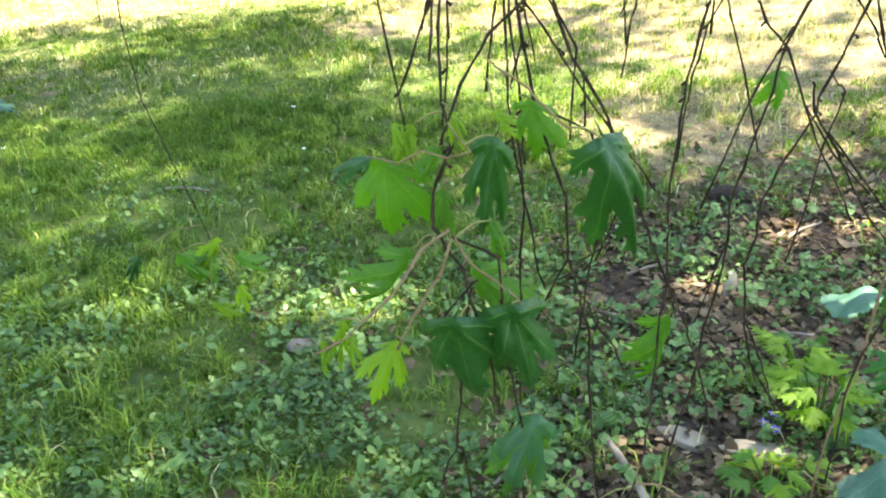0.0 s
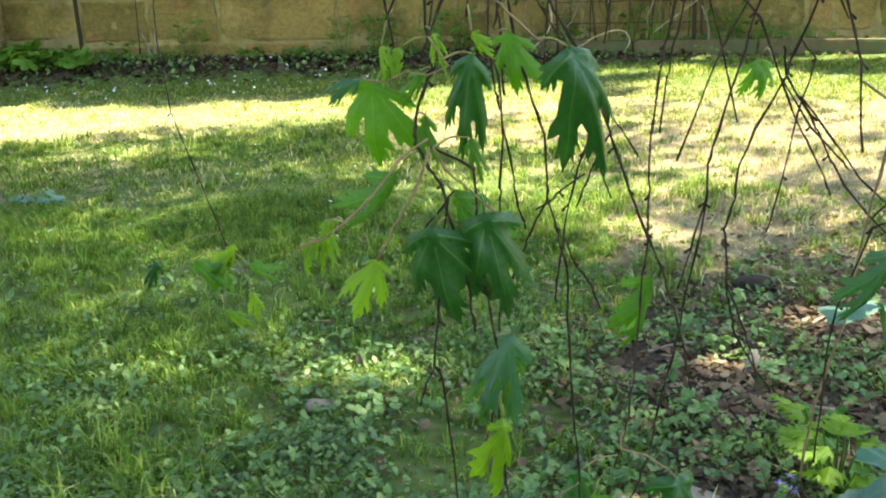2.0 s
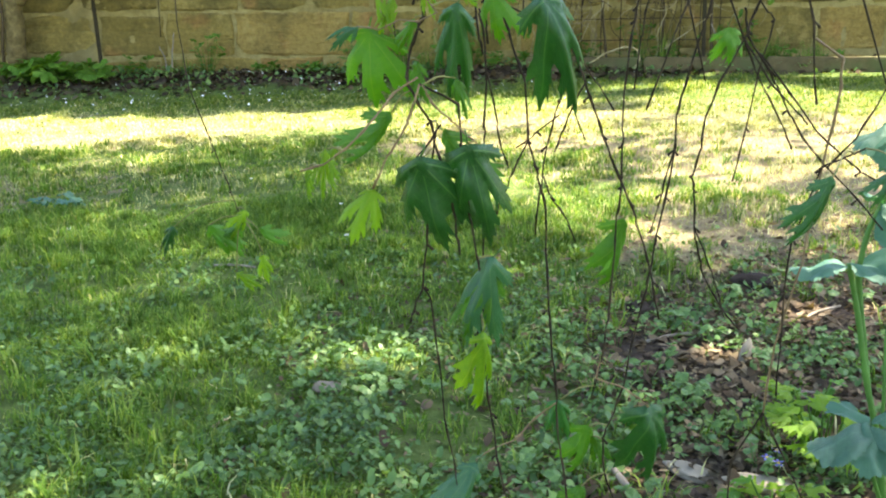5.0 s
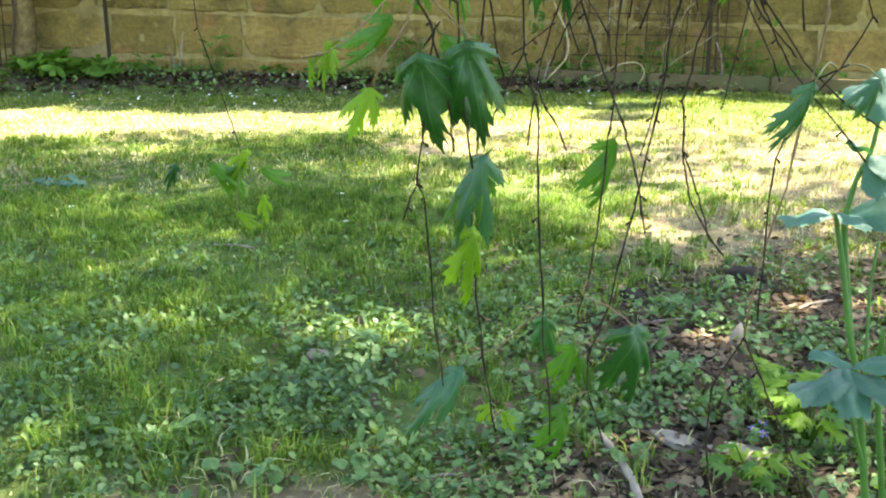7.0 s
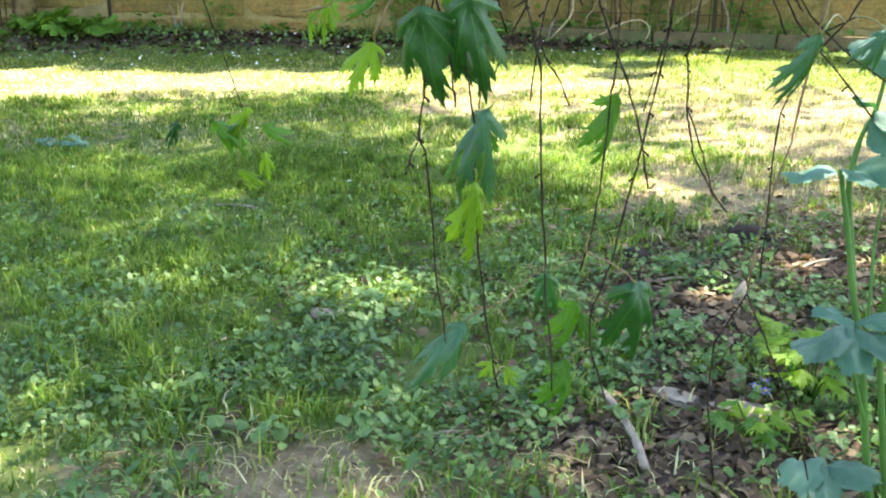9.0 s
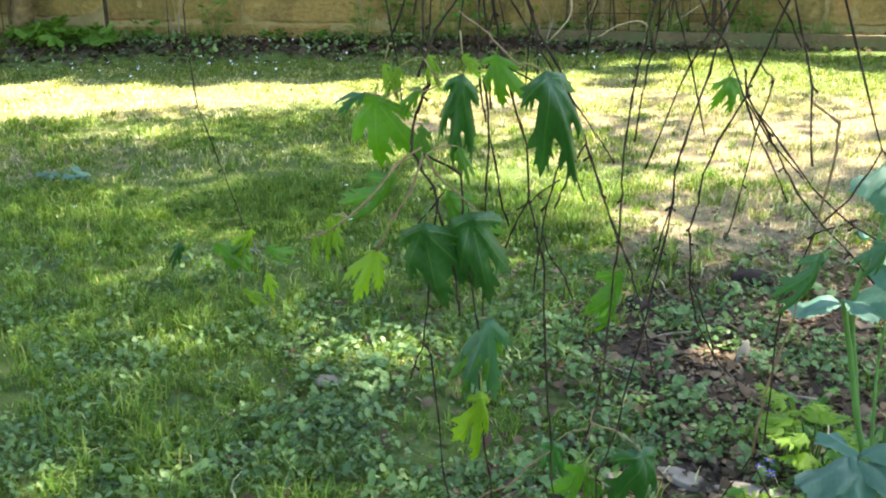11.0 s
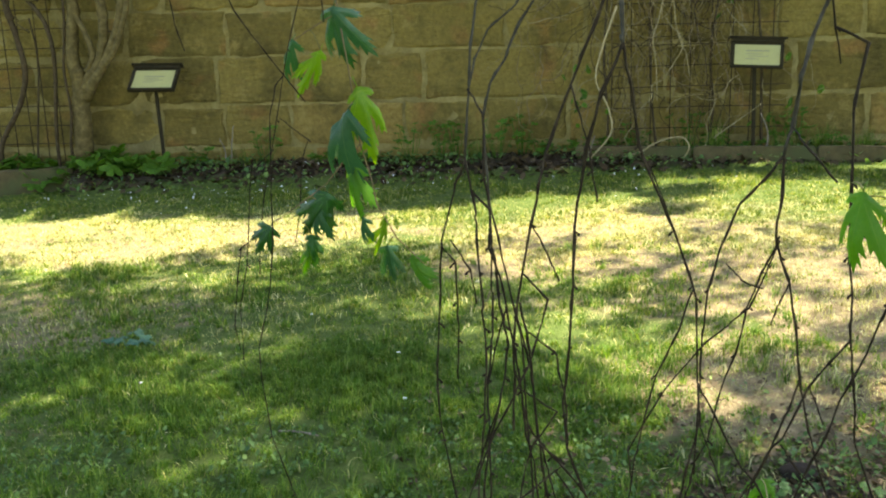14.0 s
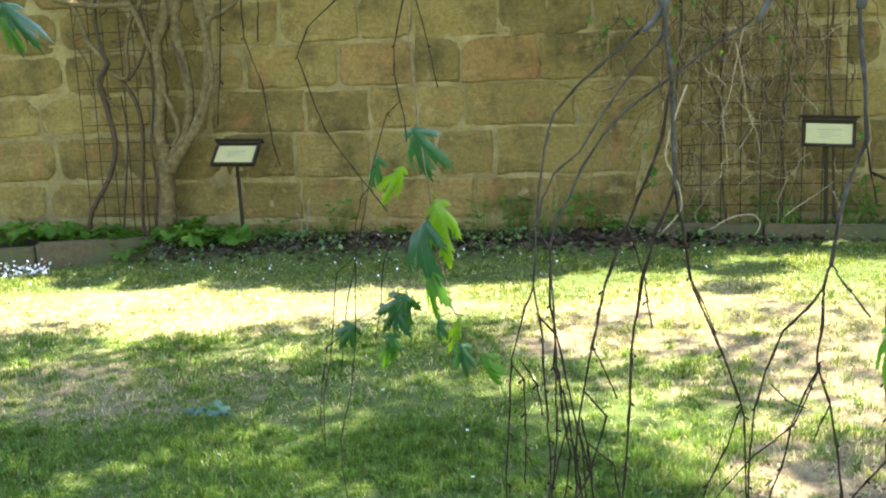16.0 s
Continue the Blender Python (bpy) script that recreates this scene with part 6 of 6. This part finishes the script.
lying("soil_clod", "dark crumbly clod of soil", "clod", lump_mesh("soil_clod", (0.055, 0.04, 0.028), CLOD, 2, 0.4), 0.68, 2.42, 0.014)
lying("soil_clod", "dark crumbly clod of soil", "clod", lump_mesh("soil_clod", (0.035, 0.03, 0.02), CLOD, 5, 0.4), 0.36, 2.25, 0.01)
lying("flat_stone", "flat pale broken stone on the soil", "stone", lump_mesh("flat_stone", (0.062, 0.022, 0.012), ROCK, 4, 0.3), 0.46, 1.352, 0.008, 4, 3, -12)
lying("flat_stone", "flat greyish broken stone on the soil", "stone", lump_mesh("flat_stone", (0.058, 0.026, 0.010), ROCK, 7, 0.3), 0.355, 1.40, 0.006, 0, 4, -35)
lying("flat_stone", "upright pale stone chip in the soil", "stone", lump_mesh("flat_stone", (0.014, 0.008, 0.035), ROCK, 9, 0.3), 0.555, 1.915, 0.02, 0, 14, 20)
lying("flat_stone", "brownish flat stone in the herbs", "stone", lump_mesh("flat_stone", (0.035, 0.022, 0.012), DEAD_WOOD, 12, 0.25), -0.365, 1.78, 0.012, 0, 8, 30)
for i, (x, y, ln, rz) in enumerate(((0.23, 1.27, 0.11, -60), (-0.05, 1.22, 0.09, 20), (0.05, 1.32, 0.10, 40), (0.42, 2.05, 0.14, 15), (0.25, 1.85, 0.12, -25), (0.8, 2.2, 0.15, 35), (-0.85, 2.75, 0.16, -20), (-0.55, 1.6, 0.07, 70), (0.62, 1.72, 0.10, -10))):
    lying("dead_stick", "short dry broken stick lying on the ground", "stick", stem_mesh("dead_stick", [(-ln / 2, 0, 0), (0, 0.008, 0.004), (ln / 2, 0, 0.003)], 0.0042, 0.003, DEAD_WOOD, 6, i, 0.0006, 0.2, 4), x, y, 0.008, 0, -3, rz)


lying("thick_stick", "thick dead brown stick lying on the soil", "stick", stem_mesh("thick_stick", [(0.025, -0.13, 0.0), (0.018, -0.04, 0.004), (0.0, 0.05, 0.004), (-0.02, 0.13, 0.0)], 0.0072, 0.0055, DEAD_WOOD, 8, 5, 0.0008, 0.15, 4), 0.235, 1.245, 0.022)
straw_rng = random.Random(19)
for i in range(26):
    x, y, ln = straw_rng.uniform(-0.40, 0.16), straw_rng.uniform(1.12, 1.24), straw_rng.uniform(0.03, 0.08)
    lying("dry_straw", "pale dry straw lying loose on the ground", "straw", stem_mesh("dry_straw", [(-ln / 2, 0, 0), (0, straw_rng.uniform(-0.012, 0.012), 0.004), (ln / 2, 0, 0.001)], 0.0011, 0.0008, STEM_STRAW, 5, i, 0, 0.1, 3), x, y, straw_rng.uniform(0.008, 0.022), 0, straw_rng.uniform(-6, 6), straw_rng.uniform(0, 180))


def flower(x, y, height, petals, size, mat, label, name, seed):
    rng = random.Random(seed)
    root = thing(name, label, "flower", "small flowers in the grass", at=(x, y, float(ground_z(x, y))))
    part("stalk", stem_mesh("stalk", [(0, 0, -0.01), (0.003, 0, height * 0.6), (0, 0, height)], 0.0015, 0.0012, HERB, 4, seed, 0, 0, 2), root)
    pet = poly_mesh("petal", [(0, 0, 0), (0.28, 0.5, 0.06), (0.18, 0.95, 0.02), (0, 1, 0), (-0.18, 0.95, 0.02), (-0.28, 0.5, 0.06)], [(0, 1, 2, 3, 4, 5)], mat)
    for i in range(petals):
        part("petal", pet, root, "", pose(0, 0, height, rng.uniform(-15, 20), 0, 360 * i / petals) @ Matrix.Scale(size, 4))
    part("flower_centre", lump_mesh("flower_centre", (size * 0.3, size * 0.3, size * 0.2), YELLOW, seed, 0.1, 1), root, "", pose(0, 0, height + size * 0.08))
    return root


for i, (x, y) in enumerate(((0.478, 1.395), (0.50, 1.42), (0.492, 1.375))):
    flower(x, y, 0.035, 5, 0.010, VIOLET, "small violet flower beside a pale stone", "violet_flower", i)
for i, (x, y) in enumerate(((-0.52, 2.94), (-0.62, 3.4), (-1.1, 3.9), (-1.55, 3.1), (-2.9, 6.2), (-0.4, 4.4))):
    flower(x, y, 0.05, 9, 0.008, PETAL, "white daisy standing in the shaded lawn", "daisy", 10 + i)


# ---------------------------------------------------------------- grass, herbs, litter
grng = np.random.default_rng(42)


def patchy(x, y, s):
    return 0.5 + 0.25 * (np.sin(s * x + 1.7 * np.sin(s * 0.6 * y)) + np.sin(s * 0.9 * y + 1.3 * np.sin(s * 0.7 * x + 2)))


def sow(n, x0, x1, y0, y1, keep):
    x, y = grng.uniform(x0, x1, n), grng.uniform(y0, y1, n)
    ok = grng.random(n) < keep(x, y)
    return x[ok], y[ok]


def lawn_keep(x, y):
    return np.clip(1 - 1.2 * bare_at(x, y), 0.10, 1) * np.clip(1 - 0.88 * dry_or_sunlit_at(x, y), 0.08, 1) * (1 - 0.5 * herb_at(x, y)) * (0.25 + 0.75 * patchy(x, y, 5.0)) * (0.35 + 0.9 * patchy(x, y, 33.0)) * (1 - step(0.2, 0.7, bank(x, y)))


def grass(n, x0, x1, y0, y1, keep, h0, h1, width, lean, mat, name, label, tuft=1, wide=0.012):
    x, y = sow(n // tuft, x0, x1, y0, y1, keep)
    if tuft > 1:
        x, y = np.repeat(x, tuft), np.repeat(y, tuft)
        x, y = x + grng.normal(0, wide, len(x)), y + grng.normal(0, wide, len(x))
    hgt = grng.uniform(h0, h1, len(x)) * (0.5 + 1.0 * patchy(x, y, 7.1)) * (0.55 + 0.9 * patchy(x + 0.02 * np.sin(19 * y), y, 41.0))
    me = blades(x, y, ground_z(x, y) - 0.004, hgt, width, lean, grng, mat, name)
    return tagged(new(name, me), label, "grass", kind="stuff")


grass(230000, -1.9, 1.7, 0.85, 3.6, lawn_keep, 0.018, 0.056, 0.0036, 1.15, GRASS, "near_lawn_grass", "soft green lawn grass in the shade", 13, 0.013)
grass(110000, -4.2, -1.9, 1.3, 3.6, lawn_keep, 0.020, 0.055, 0.0040, 1.2, GRASS, "shaded_lawn_grass", "soft green lawn grass in the shade", 11, 0.016)
grass(40000, 1.7, 3.2, 1.4, 3.6, lawn_keep, 0.020, 0.055, 0.0040, 1.2, GRASS, "side_shaded_grass", "soft green lawn grass in the shade", 11, 0.016)
grass(270000, -5.2, 2.6, 3.3, 7.9, lawn_keep, 0.014, 0.038, 0.0052, 1.2, LAWN, "far_lawn_grass", "short mown lawn grass in front of the wall", 9, 0.022)
grass(70000, -3.8, 1.0, 2.7, 5.2, lambda x, y: lawn_keep(x, y) * (0.25 + patchy(x, y, 6.3)), 0.026, 0.052, 0.0055, 1.1, GRASS, "coarse_lawn_tufts", "coarser tufts of green grass in the shaded lawn", 12, 0.02)
grass(30000, -7.5, -4.6, 3.3, 7.4, lawn_keep, 0.02, 0.05, 0.008, 1.0, LAWN, "side_lawn_grass", "short mown lawn grass beside the bed")
OPEN_LAWN = lambda x, y: (0.35 + 0.65 * patchy(x, y, 5.0)) * (0.4 + 0.6 * patchy(x, y, 23.0))
grass(80000, -5.5, 4.5, -3.2, 0.85, OPEN_LAWN, 0.02, 0.05, 0.008, 1.2, LAWN, "back_lawn_grass", "short lawn grass under the weeping tree", 10, 0.02)
grass(30000, 2.6, 4.6, 0.85, 7.4, OPEN_LAWN, 0.02, 0.05, 0.008, 1.2, LAWN, "end_lawn_grass", "short mown lawn grass in the sun", 10, 0.02)
grass(230000, -6.5, 3.0, 0.9, 6.8, lambda x, y: np.clip(dry_or_sunlit_at(x, y), 0, 1) * 0.8, 0.010, 0.032, 0.0035, 1.5, DRY_GRASS, "dry_grass", "sparse straw-coloured grass on dry patches and the sunlit strip")
# Pale blades put the strip's blown-out sunlight into the grass colour.
grass(110000, -6.5, 1.6, 5.0, 6.8, lambda x, y: np.clip(1.3 * dry_or_sunlit_at(x, y) - 0.25, 0, 1), 0.008, 0.028, 0.005, 1.6, DRY_GRASS, "bleached_grass", "straw-coloured grass added to whiten the sunlit strip")
# Straw is thinned on the shaded side so that its colour stays greener.
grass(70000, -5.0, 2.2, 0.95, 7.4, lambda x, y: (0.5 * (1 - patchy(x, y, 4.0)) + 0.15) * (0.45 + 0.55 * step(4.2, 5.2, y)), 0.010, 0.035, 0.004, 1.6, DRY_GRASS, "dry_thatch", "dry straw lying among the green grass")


def discs(x, y, z, radius, long, mat, name, label, tilt, cup, sides=7):
    """Small cupped leaves, each a fan of triangles on its own tilt."""
    n = len(x)
    a = np.linspace(0, 2 * math.pi, sides, endpoint=False)
    turn, tx, ty = grng.uniform(0, 6.283, n), grng.normal(0, tilt, n), grng.normal(0, tilt, n)
    rim = radius[:, None] * (1 + 0.14 * np.cos(3 * a)[None] + grng.uniform(-0.14, 0.14, (n, sides)))
    rim[:, 0] *= 0.35 if mat is HERB else 1.0
    lx, ly = rim * np.cos(a) * long, rim * np.sin(a)
    lz = cup * radius[:, None] * (0.6 + 0.4 * np.cos(2 * a))[None] * grng.uniform(-1, 1.6, (n, 1))
    gx, gy = lx * np.cos(turn)[:, None] - ly * np.sin(turn)[:, None], lx * np.sin(turn)[:, None] + ly * np.cos(turn)[:, None]
    gz = lz + gx * tx[:, None] + gy * ty[:, None]
    centre = np.stack([x, y, z], 1)[:, None, :]
    v = np.concatenate([centre, centre + np.stack([gx, gy, gz], 2)], 1).reshape(-1, 3)
    k = (np.arange(n) * (sides + 1))[:, None]
    f = np.concatenate([k + [[0, 1 + i, 1 + (i + 1) % sides]] for i in range(sides)])
    return tagged(new(name, tri_mesh(name, v, f, mat)), label, "ground cover" if mat is HERB else "litter", kind="stuff")


def herb_keep(x, y):
    return np.clip(0.40 * (1 - step(1.9, 3.0, y)) + 0.05 + 0.8 * herb_at(x, y), 0, 1) * (0.03 + 0.97 * step(0.25, 0.75, patchy(x, y, 11.0)) * (0.5 + 0.8 * patchy(x, y, 31.0))) * (1 - 0.42 * bare_at(x, y))


x, y = sow(76000, -1.9, 1.7, 0.95, 3.1, herb_keep)
discs(x, y, ground_z(x, y) + grng.uniform(0.006, 0.036, len(x)), 0.0034 + 0.0062 * grng.random(len(x)) ** 1.8, 1.05, HERB, "creeping_herb", "creeping herb with round green leaves", 0.5, 0.5, 10)
x, y = sow(52000, -2.4, 1.8, 0.95, 3.6, herb_keep)
discs(x, y, ground_z(x, y) + grng.uniform(0.004, 0.032, len(x)), 0.0026 + 0.0050 * grng.random(len(x)) ** 1.5, 1.1, HERB, "fine_creeping_herb", "creeping herb with small green leaves among the grass", 0.42, 0.45, 9)
x, y = sow(52000, -0.5, 2.4, 0.9, 3.2, lambda x, y: np.clip(bare_at(x, y) + 0.08, 0, 1))
discs(x, y, ground_z(x, y) + grng.uniform(0.002, 0.016, len(x)), 0.0026 + 0.0085 * grng.random(len(x)) ** 2.2, 1.7, LITTER, "leaf_litter", "brown dead leaves lying on the bare soil", 0.35, 0.5)
x, y = sow(9000, -5.5, 3.0, 7.1, 8.28, lambda x, y: bank(x, y))
discs(x, y, ground_z(x, y) + grng.uniform(0.002, 0.018, len(x)), grng.uniform(0.012, 0.03, len(x)), 1.5, BED_LITTER, "bed_litter", "brown dead leaves in the bed along the wall", 0.4, 0.5)
x, y = sow(2600, -6.2, 1.5, 6.6, 8.2, lambda x, y: np.clip(0.15 + 0.8 * spot(x, y, -2.2, 7.55, 2.2, 0.5) + 2.5 * spot(x, y, -5.6, 7.3, 0.6, 0.28), 0, 2.5) * 0.33)
discs(x, y, ground_z(x, y) + grng.uniform(0.01, 0.04, len(x)), grng.uniform(0.004, 0.010, len(x)), 1.2, PETAL, "fallen_petals", "white fallen petals scattered along the bed edge", 0.4, 0.3, 5)
x, y = sow(7000, -5.2, 2.6, 7.3, 8.25, lambda x, y: bank(x, y) * patchy(x, y, 4.0))
bx, by = grng.normal(-5.25, 0.17, 170), grng.normal(7.28, 0.07, 170)
discs(bx, by, ground_z(bx, by) + grng.uniform(0.01, 0.15, 170) * grng.random(170), grng.uniform(0.006, 0.013, 170), 1.1, PETAL, "white_blossom", "white blossoms of a low plant in front of the kerb", 0.6, 0.4, 6)
discs(x, y, ground_z(x, y) + grng.uniform(0.02, 0.08, len(x)), grng.uniform(0.008, 0.022, len(x)), 1.2, HERB, "bed_ground_cover", "low green ground cover along the wall foot", 0.5, 0.4)


# ---------------------------------------------------------------- single herbs and dead leaves near the camera
ROUND_LEAVES = [palm_mesh("herb_leaf", 110 + i, HERB, 3, 0.18, 0.3, True) for i in range(3)]
herb_rng = random.Random(91)
made = 0
while made < 42:
    cx, cy = herb_rng.uniform(-0.8, 1.0), herb_rng.uniform(1.15, 2.3)
    if float(herb_at(cx, cy)) < 0.35:
        continue
    made += 1
    z0 = float(ground_z(cx, cy))
    root = thing("round_leaved_herb", "small creeping herb with round scalloped green leaves", "plant", "herbs on the near ground", at=(cx, cy, z0))
    for i in range(herb_rng.randint(5, 8)):
        a, r = herb_rng.uniform(0, 6.28), herb_rng.uniform(0.008, 0.045)
        p = Vector((r * math.cos(a), r * math.sin(a), herb_rng.uniform(0.025, 0.055)))
        part("stalk", stem_mesh("stalk", [(p.x * 0.3, p.y * 0.3, -0.005), p * 0.7, p], 0.0012, 0.0009, HERB, 4, i, 0, 0, 2), root)
        part("leaf", herb_rng.choice(ROUND_LEAVES), root, "", pose(p.x, p.y, p.z, herb_rng.uniform(-30, 30), herb_rng.uniform(-30, 30), herb_rng.uniform(0, 360)) @ Matrix.Scale(herb_rng.uniform(0.022, 0.038), 4))
DEAD = [plain_leaf_mesh("dead_leaf", 130 + i, LITTER, 0.3, 0.5 + 0.3 * i, 0.6, 0.8, 0.2, BROAD) for i in range(4)]
for i in range(46):
    x, y = herb_rng.uniform(-0.1, 1.15), herb_rng.uniform(1.15, 2.5)
    if float(bare_at(x, y)) < 0.3:
        continue
    ob = tagged(new("dead_leaf", DEAD[i % 4]), "curled brown dead leaf lying on the soil", "leaf", "dead leaves on the soil")
    ob.matrix_basis = pose(x, y, float(ground_z(x, y)) + 0.012, herb_rng.uniform(-20, 20), herb_rng.uniform(-20, 20), herb_rng.uniform(0, 360)) @ Matrix.Scale(herb_rng.uniform(0.025, 0.045), 4)
